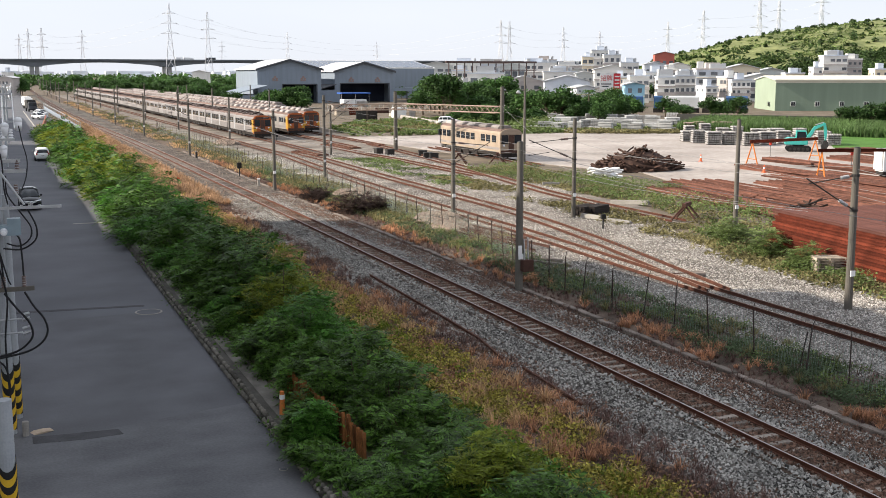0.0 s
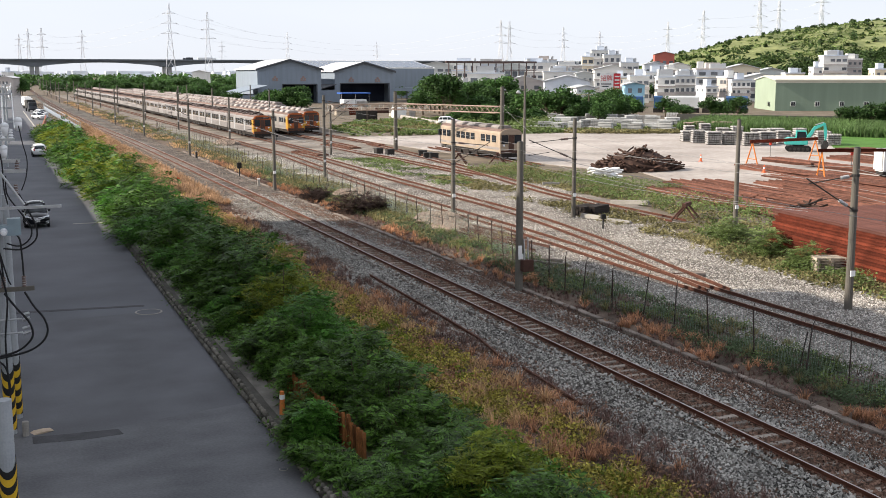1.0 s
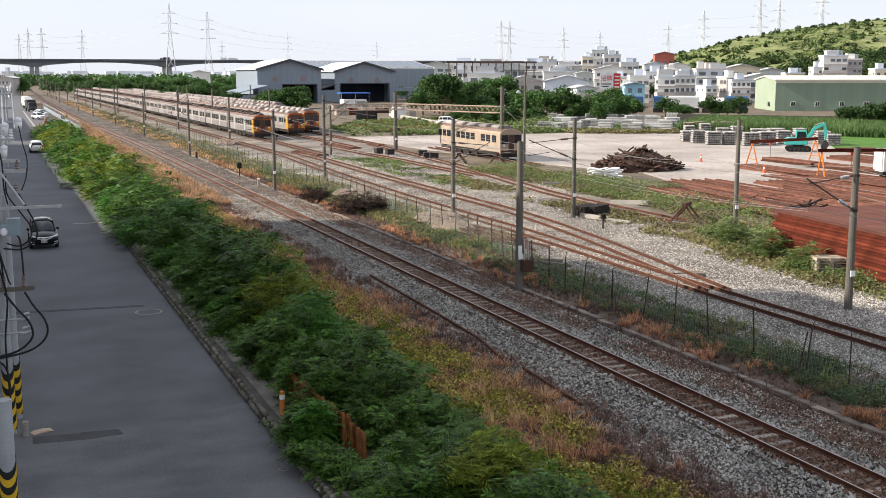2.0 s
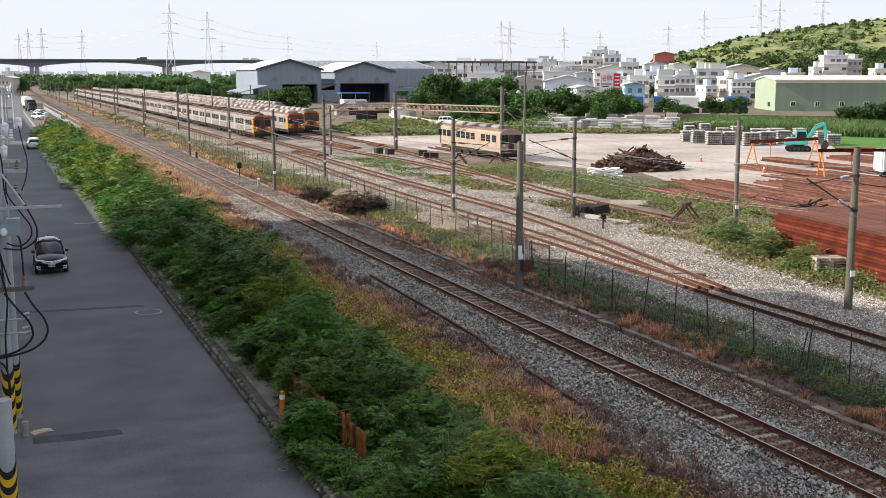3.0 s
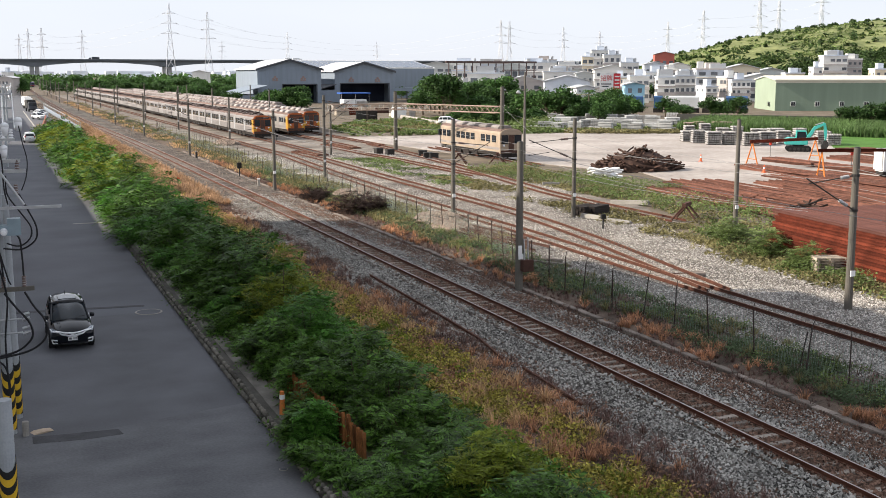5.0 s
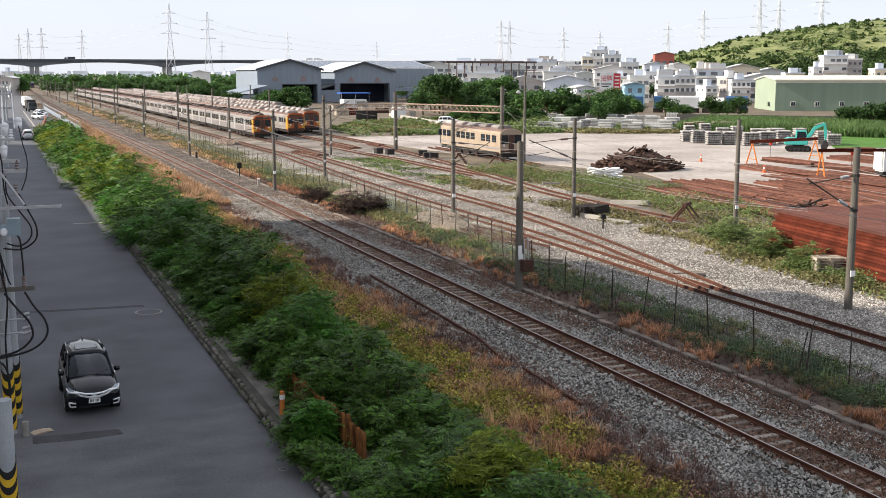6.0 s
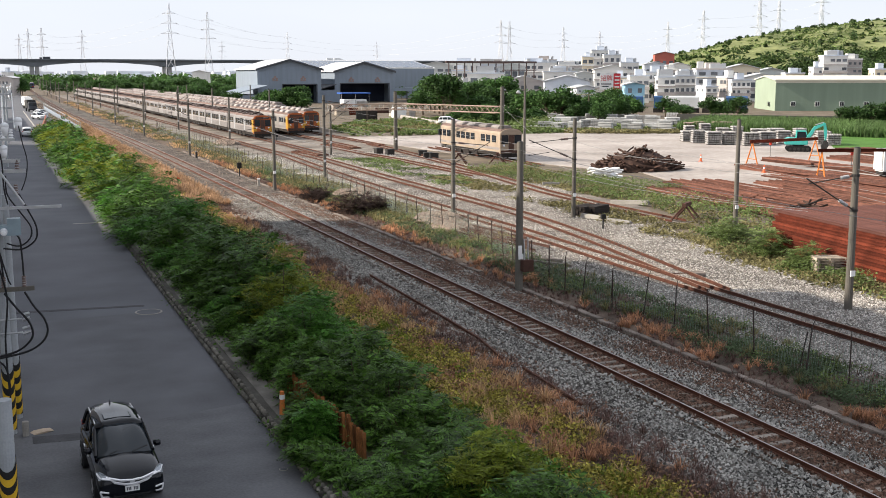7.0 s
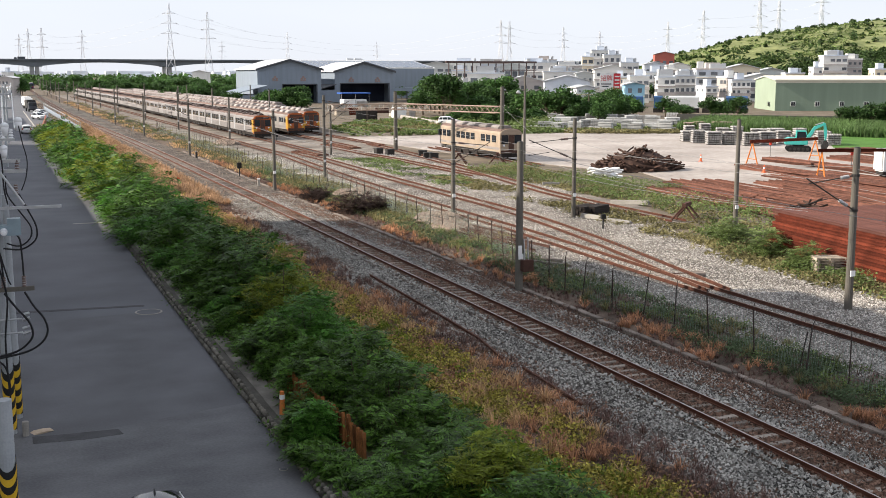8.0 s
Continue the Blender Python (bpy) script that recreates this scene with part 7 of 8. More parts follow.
    for y in (-1.31, 1.31):
        for s in (-1, 1):
            bm = bmnew()
            rod(bm, (s * 0.70, y, 0.36), (s * 0.925, y, 0.36), 0.395, n=24)
            part("wheel_arch", bm, M_PLASTIC, t, "black wheel-arch trim")
    tyre = bmnew()
    bmesh.ops.create_cone(tyre, cap_ends=True, segments=28, radius1=0.345, radius2=0.345, depth=0.22)
    bmesh.ops.transform(tyre, matrix=pose(0, 0, 0, 0, 90, 0), verts=tyre.verts)
    tme = mesh_of("tyre", tyre, M_RUBBER, 0.03)
    rim = bmnew()
    bmesh.ops.create_cone(rim, cap_ends=True, segments=20, radius1=0.13, radius2=0.13, depth=0.235)
    bmesh.ops.transform(rim, matrix=pose(0, 0, 0, 0, 90, 0), verts=rim.verts)
    for k in range(5):
        box(rim, -0.118, 0.118, -0.04, 0.04, 0.05, 0.24, pose(0, 0, 0, k * 72, 0, 0))
    rme = mesh_of("rim", rim, M_ALLOY)
    for y in (-1.31, 1.31):
        for s in (-1, 1):
            w = new("wheel")
            w.parent = t
            w.matrix_basis = pose(s * 0.83, y, 0.345)
            piece("tyre", tme, w, Matrix())
            piece("rim", rme, w, Matrix())
    return t


black_car = suv("glossy black compact SUV with chrome grille driving along the road", M_CARBLACK)
black_car.scale = (0.93, 1, 1)
white_car = suv("white hatchback driving away along the road", M_CARWHITE, False)

# parked vehicles by the kerb
for x, y, ang in ((10.0, 286, 8), (10.8, 299, 8), (11.6, 311, 8)):
    c = copy_thing(white_car, pose(x, y, 0.0, 0, 0, ang + 20))
    tagged(c, "white car parked at the roadside", "car", "parked cars")


def lorry(x, y, ang, cabmat, label):
    t = thing("truck", label, "truck", pose(x, y, 0, 0, 0, ang), "parked trucks")
    bm = bmnew()
    prism(bm, [(-1.15, 0.6), (1.15, 0.6), (1.15, 2.3), (1.0, 2.75), (-1.0, 2.75), (-1.15, 2.3)], 0, 2.1)
    cab = part("cab", bm, cabmat, t, bevel=0.08)
    bm = bmnew()
    box(bm, -1.0, 1.0, -0.03, 0.02, 1.6, 2.4)
    part("windscreen", bm, M_GLASS, cab)
    bm = bmnew()
    box(bm, -1.1, 1.1, -0.12, 0.1, 0.45, 0.8)
    part("bumper", bm, M_PLASTIC, t)
    bm = bmnew()
    box(bm, -1.2, 1.2, 2.3, 8.0, 1.0, 3.3)
    part("cargo_box", bm, cabmat if cabmat is M_WHITE else M_DARKSTEEL, t, bevel=0.04)
    bm = bmnew()
    box(bm, -0.5, 0.5, 1.8, 8.0, 0.6, 1.0)
    part("chassis", bm, M_DARKSTEEL, t)
    for y in (1.0, 6.4):
        for s in (-1, 1):
            bm = bmnew()
            rod(bm, (s * 0.8, y, 0.48), (s * 1.15, y, 0.48), 0.48, n=18)
            part("wheel", bm, M_RUBBER, t)
    for s in (-1, 1):
        bm = bmnew()
        box(bm, s * 0.75, s * 1.05, -0.05, 0.02, 0.95, 1.15)
        part("headlight", bm, M_LAMPGLASS, t)


lorry(10.6, 345, 6, M_TRIM, "dark grey truck parked at the roadside")
lorry(10.6, 372, 6, M_WHITE, "white box truck parked at the roadside")
lorry(10.9, 396, 6, M_WHITE, "white box truck parked behind another truck")


# low brick wall and rail by the parked cars
M_REDBRICK = mat("red_brick", (0.30, 0.12, 0.085), 0.85, vary=0.25, scale=3, fine=30, bump=0.1)
bm = bmnew()
box(bm, 0, 0.25, 0, 55, 0, 1.5)
solid("brick_wall", bm, M_REDBRICK, "low red brick roadside wall", "wall", kind="structure", m=pose(8.0, 216, 0, 0, 0, -3))
t = thing("guard_fence", "long pale steel guard fence along the track", "fence")
a, b = Vector((13.7, 200, 0.9)), Vector((13.2, 335, 0.9))
bm = bmnew()
for z in (1.9, 1.0):
    rod(bm, a + Vector((0, 0, z - 0.2)), b + Vector((0, 0, z - 0.2)), 0.05, n=6)
part("rails", bm, M_STEEL, t)
bm = bmnew()
box(bm, -0.03, 0.03, 0, 134, 0.1, 1.0)
bmesh.ops.transform(bm, matrix=Matrix.Translation(a) @ pose(0, 0, 0, 0, 0, 0.21), verts=bm.verts)
part("panel", bm, M_SHED, t, "dull grey mesh panel")
for i in range(28):
    bm = bmnew()
    p = a.lerp(b, i / 27)
    rod(bm, (p.x, p.y, 0.5), (p.x, p.y, 2.6), 0.05, n=6)
    part("post", bm, M_STEEL, t)


# the arriving train, far down the line
far_train = thing("train", "purple-nosed commuter train approaching far down the line", "train")
M_PURPLE = mat("purple_blue_paint", (0.06, 0.05, 0.16), 0.4, vary=0.1, bump=0)
for i in range(3):
    y = i * 20.5
    bm = bmnew()
    prism(bm, [(-1.4, 0.9), (1.4, 0.9), (1.4, 3.2), (1.1, 3.75), (-1.1, 3.75), (-1.4, 3.2)], y, y + 20)
    c = part("car_body", bm, M_SILVER, far_train)
    bm = bmnew()
    for k in range(8):
        for s in (-1, 1):
            box(bm, s * 1.40, s * 1.42, y + 1.5 + k * 2.2, y + 3.0 + k * 2.2, 2.0, 2.8)
    tagged(part("window_row", bm, M_GLASS, c), kind="stuff")
    bm = bmnew()
    box(bm, -1.2, 1.2, y + 0.5, y + 19.5, 0.15, 0.9)
    part("bogies", bm, M_BOGIE, far_train)
bm = bmnew()
prism(bm, [(-1.42, 0.5), (1.42, 0.5), (1.42, 3.2), (1.1, 3.8), (-1.1, 3.8), (-1.42, 3.2)], -0.6, 0.3)
nose = part("cab", bm, M_PURPLE, far_train, "purple cab front", bevel=0.1)
bm = bmnew()
box(bm, -1.1, 1.1, -0.65, -0.58, 2.1, 3.0)
part("windscreen", bm, M_GLASS, nose)
bm = bmnew()
box(bm, -1.3, 1.3, -0.66, -0.58, 1.0, 1.4)
part("front_band", bm, M_RED, nose)


def bridge_truck(label, colour, n):
    t = thing("truck", label, "truck", group="viaduct traffic")
    for k in range(n):
        bm = bmnew()
        box(bm, k * 9.5, k * 9.5 + 8, -1.2, 1.2, 1.2, 3.9)
        part("container", bm, colour, t, bevel=0.05)
    bm = bmnew()
    box(bm, -0.2, n * 9.5, -1.0, 1.0, 0.9, 1.2)
    for x in (0.6, 5.8, 7.0, -2.6):
        for s in (-1, 1):
            rod(bm, (x, s * 0.9, 0.5), (x, s * 1.2, 0.5), 0.5, n=12)
    part("chassis", bm, M_DARKSTEEL, t)
    bm = bmnew()
    box(bm, -3.2, -0.6, -1.2, 1.2, 0.7, 3.2)
    part("cab", bm, colour, t, bevel=0.15)
    return t


truck_w = bridge_truck("dark articulated truck on the viaduct", M_TRIM, 1)
truck_e = bridge_truck("pale container truck on the viaduct", M_WHITE, 2)

M_RUSTTOP = mat("dusty_rust_steel", (0.115, 0.05, 0.04), 0.9, 0.05, vary=0.25, scale=0.6, fine=10, bump=0.1, rand=0.2)
M_RUSTBROWN = mat("dull_brown_rail", (0.135, 0.062, 0.045), 0.9, 0.05, vary=0.45, scale=0.8, fine=10, bump=0.15, rand=0.5)
M_PINKWOOD = mat("pinkish_old_timber", (0.34, 0.25, 0.21), 0.9, vary=0.25, scale=2, fine=20, bump=0.2, rand=0.2)
M_PALLET = mat("weathered_pallet_wood", (0.42, 0.36, 0.29), 0.9, vary=0.25, scale=3, fine=20, bump=0.2, rand=0.15)
M_DARKTIMBER = mat("creosoted_timber", (0.04, 0.033, 0.03), 0.9, vary=0.3, scale=3, fine=20, bump=0.2, rand=0.3)
M_SIGNRED = mat("sign_red", (0.55, 0.05, 0.06), 0.5, vary=0.1, scale=1, bump=0)
M_DARKCONC = mat("dark_stained_concrete", (0.06, 0.06, 0.055), 0.9, vary=0.3, scale=0.5, bump=0.1)
M_PADDY = mat("young_paddy", (0.075, 0.17, 0.03), 0.9, vary=0.3, scale=0.3, fine=6, bump=0.6, dist=0.1)


# ---- stacks and machines in the yard ----
def sleeper_stack(x, y, ang, n, layers, length=2.4, joined=False):
    """Concrete sleepers piled on edge in layers with battens between."""
    t = thing("sleeper_stack", "neat stack of pale concrete sleepers", "stack", pose(x, y, 0.80 if y < 165 else 0.73, 0, 0, ang), "concrete sleeper stacks")
    if joined:
        bm = bmnew()
        for l in range(layers):
            for i in range(n):
                box(bm, i * 0.33, i * 0.33 + 0.27, 0, length, l * 0.27, l * 0.27 + 0.2)
        tagged(part("pile", bm, M_PILE, t), kind="stuff")
        return
    for l in range(layers):
        z = 0.02 + l * 0.32
        for i in range(n):
            me = SLEEPER_ME
            piece("sleeper", me, t, pose(i * 0.33 + RNG.uniform(-0.02, 0.02), RNG.uniform(-0.12, 0.12), z + 0.08))
        for yy in (0.5, length - 0.5):
            ob = piece("batten", BATTEN_ME[n], t, pose(0, yy, z))


bm = bmnew()
prism(bm, [(0.0, 0), (0.28, 0), (0.24, 0.2), (0.04, 0.2)], 0, 2.4)
M_PILE = mat("bleached_sleeper_concrete", (0.43, 0.43, 0.42), 0.85, vary=0.25, scale=0.6, fine=6, rand=0.25)
SLEEPER_MAT = (mat("pale_sleeper_concrete", (0.32, 0.31, 0.30), 0.85, vary=0.15, scale=1, rand=0.18))
SLEEPER_ME = mesh_of("sleeper", bm, SLEEPER_MAT)
BATTEN_ME = {}
for n in (4, 5, 6, 7, 8):
    bm = bmnew()
    box(bm, -0.05, n * 0.33, -0.05, 0.05, 0, 0.08)
    BATTEN_ME[n] = mesh_of("batten", bm, M_DARKWOOD)


def at(px, py, z=0.8):
    """Plan place of a bearing and dip from the eye, both given on a 1950-unit plane."""
    th, ya = radians(9.033), radians(22.031)
    u, v, w = px - 784, 441 - py, 1950
    f, h = w * math.cos(th) + v * math.sin(th), -w * math.sin(th) + v * math.cos(th)
    k = (z - 10.9) / h
    return k * (u * math.cos(ya) + f * math.sin(ya)), k * (-u * math.sin(ya) + f * math.cos(ya))


for px, py, n, l in ((1208, 251, 5, 5), (1226, 254, 6, 6), (1252, 257, 6, 6), (1282, 257, 5, 6), (1268, 249, 6, 6), (1316, 259, 7, 6), (1345, 257, 7, 6), (1376, 255, 6, 6), (1330, 251, 7, 6), (1362, 250, 7, 6), (1446, 256, 6, 6), (1464, 258, 6, 5), (1408, 250, 5, 6), (1296, 250, 5, 7), (1212, 244, 5, 6), (1240, 244, 5, 7)):
    x, y = at(px, py)
    sleeper_stack(x, y, RNG.uniform(-32, -24), n, l)

# rear field of grey sleepers: stacks in rows
for i in range(92):
    px = 930 + (i // 3) * 8.9
    py = 208 + (i % 6) * 4.2 + (i // 3) * 0.15
    x, y = at(px, py)
    sleeper_stack(x, y, RNG.choice([-30, 55]) + RNG.uniform(-8, 8), int(RNG.integers(6, 10)), int(RNG.integers(3, 7)), joined=True)

# timber cribs on the front stacks' rear
for px, py in ((1210, 233), (1232, 232), (1262, 232), (1280, 232)):
    x, y = at(px, py)
    t = thing("timber_stack", "stack of weathered pinkish timber beams", "stack", pose(x, y, 0.8, 0, 0, RNG.uniform(-30, -15)), "timber stacks")
    bm = bmnew()
    box(bm, 0, 0.25, 0, 2.2, 0, 0.2)
    me = mesh_of("beam", bm, M_PINKWOOD)
    for l in range(7):
        for k in range(6):
            piece("beam", me, t, pose(k * 0.29, RNG.uniform(-0.05, 0.05), l * 0.23))


def rail_pack(x, y, ang, n, layers, length, label, step=0.15, material=None, fan=0.0, hgt=0.15):
    """Rails laid side by side in layers; each a real rail profile."""
    t = thing("rail_stack", label, "rail stack", pose(x, y, 0.80, 0, 0, ang), "rusty rail stacks")
    bm = bmnew()
    prism(bm, [(u, v) for u, v in RAIL], 0, length)
    me = mesh_of("rail", bm, material or M_RUST)
    for l in range(layers):
        for i in range(n):
            piece("rail", me, t, pose(-i * step + RNG.uniform(-0.015, 0.015) - 0.06, RNG.uniform(-0.2, 0.2) * (1 + fan), l * hgt, 0, 0, RNG.uniform(-1, 1) * fan))
    return t


# the high block of rails beside the verge: sloped end faces the tracks
big = thing("rail_stack", "high block of rust-red rails stacked in many layers", "rail stack", pose(40.6, 51.4, 0.80, 0, 0, 172), "rusty rail stacks")
bm = bmnew()
prism(bm, [(u * 1.1, v) for u, v in RAIL], 0, 25)
me = mesh_of("rail", bm, M_RUST)
for l in range(14):
    for i in range(8):
        piece("rail", me, big, pose(-i * 0.17 - l * 0.045, RNG.uniform(-0.12, 0.12) + l * 0.05, l * 0.165, 0, 0, RNG.uniform(-0.1, 0.1)))
bm = bmnew()
box(bm, -9.2, -1.4, 0.1, 24.8, 0, 2.0)
tagged(part("inner_pile", bm, M_RUST, big), kind="stuff")
bm = bmnew()
prism(bm, [(u * 1.25, v) for u, v in RAIL], 0, 25)
me = mesh_of("top_rail", bm, M_RUSTTOP)
for i in range(58):
    piece("top_rail", me, big, pose(-0.66 - i * 0.15, RNG.uniform(-0.1, 0.1), 13 * 0.165 + 0.155))

# lower fields of rails on the apron's edge
for px, py, ang, n, ln in ((1140, 336, 172, 16, 12), (1172, 324, 175, 16, 14), (1262, 362, 175, 20, 20), (1300, 342, 177, 18, 20), (1340, 326, 174, 14, 18)):
    x, y = at(px, py)
    rail_pack(x, y, ang, n, 2, ln, "low spread of rusty rails on the ground", 0.36, M_RUSTBROWN, 4.5)
for px, py, ang, n, ln in ((1300, 298, 178, 14, 24), (1345, 285, 178, 12, 22), (1465, 282, 178, 22, 25), (1478, 268, 178, 26, 25), (1430, 318, 178, 14, 25)):
    x, y = at(px, py)
    rail_pack(x, y, ang, n, 3, ln, "bundle of rusty rails under the gantry", 0.2, M_RUSTBROWN, 0.9)

for px, py, ang, n, ln in ((1345, 312, 178, 16, 22), (1400, 306, 178, 16, 20)):
    x, y = at(px, py)
    rail_pack(x, y, ang, n, 1, ln, "single layer of rusty rails on the apron", 0.3, M_RUSTBROWN, 1.6)


# gantries
def gantry_leg(t, x):
    for s in (-1, 1):
        bm = bmnew()
        rod(bm, (x, s * 0.95, 0), (x, 0.0, 2.75), 0.075, n=6)
        part("leg", bm, M_ORANGE, t)
    bm = bmnew()
    rod(bm, (x, -0.6, 1.0), (x, 0.6, 1.0), 0.05, n=6)
    part("tie", bm, M_ORANGE, t)


for (p, q) in (((1330, 298), (1441, 291)), ((1452, 320), (1640, 318))):
    a, b = Vector((*at(*p), 0.8)), Vector((*at(*q), 0.8))
    d = b - a
    t = thing("gantry", "orange A-frame lifting gantry with a rusty beam", "gantry", pose(a.x, a.y, 0.8, 0, 0, math.degrees(math.atan2(d.y, d.x))), "gantries")
    for x in (0.0, d.length):
        gantry_leg(t, x)
    bm = bmnew()
    prism(bm, [(-0.1, 2.72), (0.1, 2.72), (0.1, 2.76), (0.02, 2.76), (0.02, 3.0), (0.1, 3.0), (0.1, 3.04), (-0.1, 3.04), (-0.1, 3.0), (-0.02, 3.0), (-0.02, 2.76), (-0.1, 2.76)], -0.4, d.length + 0.4)
    bmesh.ops.transform(bm, matrix=pose(0, 0, 0, 0, 0, -90), verts=bm.verts)
    part("beam", bm, M_RUST, t, "rusty I-beam")
    hoist = new("hoist")
    hoist.parent = t
    hoist.matrix_basis = pose(d.length * 0.28, 0, 0)
    bm = bmnew()
    rod(bm, (0, 0, 1.2), (0, 0, 2.7), 0.02, n=5)
    part("chain", bm, M_DARKSTEEL, hoist)
    bm = bmnew()
    box(bm, -0.1, 0.1, -0.1, 0.1, 2.4, 2.7)
    part("block", bm, M_RED, hoist)


# excavator
M_TEAL = mat("teal_paint", (0.05, 0.40, 0.35), 0.45, vary=0.12, scale=1.5, bump=0.03)


def excavator():
    x, y = at(1412, 268)
    t = thing("excavator", "teal crawler excavator with raised folded boom", "excavator", pose(x, y, 0.8, 0, 0, -35))
    for s in (-1, 1):
        trk = new("crawler")
        trk.parent = t
        trk.matrix_basis = pose(0, s * 0.9, 0)
        bm = bmnew()
        prism(bm, [(-1.5, 0.15), (-1.3, 0), (1.3, 0), (1.5, 0.15), (1.6, 0.4), (1.4, 0.7), (-1.4, 0.7), (-1.6, 0.4)], -0.25, 0.25)
        part("track_belt", bm, M_RUBBER, trk)
        for k in range(5):
            bm = bmnew()
            rod(bm, (-1.1 + k * 0.55, -0.28, 0.35), (-1.1 + k * 0.55, 0.28, 0.35), 0.2, n=12)
            part("roller", bm, M_DARKSTEEL, trk)
    bm = bmnew()
    box(bm, -0.7, 0.7, -0.7, 0.7, 0.5, 0.9)
    part("undercarriage", bm, M_DARKSTEEL, t)
    bm = bmnew()
    prism(bm, [(-1.7, 0.9), (1.1, 0.9), (1.1, 1.5), (0.2, 1.7), (-1.2, 1.85), (-1.75, 1.6)], -1.1, 1.1)
    part("house", bm, M_TEAL, t, bevel=0.06)
    cab = new("cab")
    cab.parent = t
    bm = bmnew()
    prism(bm, [(-0.3, 0.95), (1.15, 0.95), (1.2, 1.7), (0.9, 2.6), (-0.2, 2.6)], 0.15, 1.1)
    part("cab_glass", bm, M_GLASS, cab, bevel=0.04)
    bm = bmnew()
    box(bm, -0.28, 0.95, 0.1, 1.14, 2.55, 2.7)
    for a, b in (((-0.3, 0.95), (-0.2, 2.6)), ((1.15, 0.95), (1.2, 1.7)), ((1.2, 1.7), (0.92, 2.6))):
        for yy in (0.15, 1.1):
            rod(bm, (a[0], yy, a[1]), (b[0], yy, b[1]), 0.06, n=5)
    part("cab_frame", bm, M_TEAL, cab)
    bm = bmnew()
    prism(bm, [(0.8, 1.4), (1.1, 1.3), (2.0, 2.9), (3.2, 3.5), (3.1, 3.75), (1.8, 3.25), (0.85, 1.75)], -0.55, -0.2)
    part("boom", bm, M_TEAL, t, bevel=0.03)
    bm = bmnew()
    prism(bm, [(2.95, 3.85), (3.3, 3.7), (3.5, 2.6), (3.45, 1.5), (3.25, 1.5), (3.1, 2.7)], -0.52, -0.23)
    part("stick", bm, M_TEAL, t, bevel=0.03)
    bm = bmnew()
    rod(bm, (1.3, -0.37, 1.6), (2.1, -0.37, 2.75), 0.07)
    rod(bm, (2.0, -0.37, 3.5), (3.05, -0.37, 3.85), 0.06)
    part("cylinders", bm, M_STEEL, t)
    bm = bmnew()
    prism(bm, [(3.1, 1.55), (3.5, 1.5), (3.75, 0.9), (3.5, 0.35), (2.9, 0.3), (2.8, 0.8)], -0.85, 0.1)
    part("bucket", bm, M_DARKSTEEL, t, "dark worn bucket")


excavator()


# heap of scrap timbers
def scrap_heap():
    x, y = at(1128, 300)
    t = thing("scrap_heap", "heap of broken dark sleepers and scrap", "scrap heap", pose(x, y, 0.80))
    bm = bmnew()
    box(bm, -0.1, 0.1, -0.9, 0.9, -0.07, 0.07)
    me = mesh_of("timber", bm, M_HEAP, 0.015)
    for i in range(290):
        a, r = RNG.uniform(0, 2 * math.pi), math.sqrt(RNG.random())
        px, py = math.cos(a) * r * 4.7, math.sin(a) * r * 3.6
        h = 2.4 * max(0, 1 - r) ** 0.8 * RNG.uniform(0.75, 1.0)
        piece("timber", me, t, pose(px, py, 0.12 + h, RNG.uniform(-35, 35), RNG.uniform(-30, 30), RNG.uniform(0, 180)))
    bm = bmnew()
    bmesh.ops.create_uvsphere(bm, u_segments=20, v_segments=10, radius=1)
    bmesh.ops.transform(bm, matrix=Matrix.Diagonal((4.2, 3.2, 1.95, 1)), verts=bm.verts)
    for v in bm.verts:
        v.co.z = max(-0.02, v.co.z)
    part("core", bm, M_HEAP, t)
    x, y = at(1068, 313)
    t = thing("pipe_heap", "small heap of white plastic pipes", "pipe heap", pose(x, y, 0.8))
    bm = bmnew()
    rod(bm, (-1.1, 0, 0.1), (1.1, 0, 0.1), 0.1, n=8)
    me = mesh_of("pipe", bm, M_WHITE)
    for i in range(24):
        piece("pipe", me, t, pose(RNG.uniform(-0.9, 0.9), RNG.uniform(-0.6, 0.6), 0.02 + 0.2 * RNG.integers(0, 4), RNG.uniform(-8, 8), RNG.uniform(-14, 14), RNG.uniform(-60, 10)))


M_HEAP = mat("burnt_scrap_wood", (0.075, 0.045, 0.035), 0.9, vary=0.35, scale=2, fine=15, bump=0.2, rand=0.5)
scrap_heap()


x, y = at(1436, 384)
t = thing("scrap_heap", "small dark heap of twisted scrap", "scrap heap", pose(x, y, 0.80))
bm = bmnew()
box(bm, -0.06, 0.06, -0.8, 0.8, -0.06, 0.06)
me = mesh_of("scrap_bar", bm, M_HEAP, 0.01)
for i in range(70):
    a, r = RNG.uniform(0, 2 * math.pi), math.sqrt(RNG.random())
    piece("scrap_bar", me, t, pose(math.cos(a) * r * 1.6, math.sin(a) * r * 1.9, 0.1 + 0.9 * (1 - r), RNG.uniform(-30, 30), RNG.uniform(-30, 30), RNG.uniform(0, 180)))


def buffer_stop(x, y, ang):
    t = thing("buffer_stop", "rusty tripod track buffer stop", "buffer stop", pose(x, y, 0.8, 0, 0, ang), "buffer stops")
    for s in (-0.55, 0.55):
        bm = bmnew()
        rod(bm, (s, -0.9, 0), (s * 0.7, 0, 1.1), 0.07, n=6)
        rod(bm, (s, 0.9, 0), (s * 0.7, 0, 1.1), 0.07, n=6)
        part("strut", bm, M_RUSTDARK, t)
    bm = bmnew()
    box(bm, -0.75, 0.75, -0.15, 0.1, 1.0, 1.25)
    part("beam", bm, M_RUSTDARK, t)


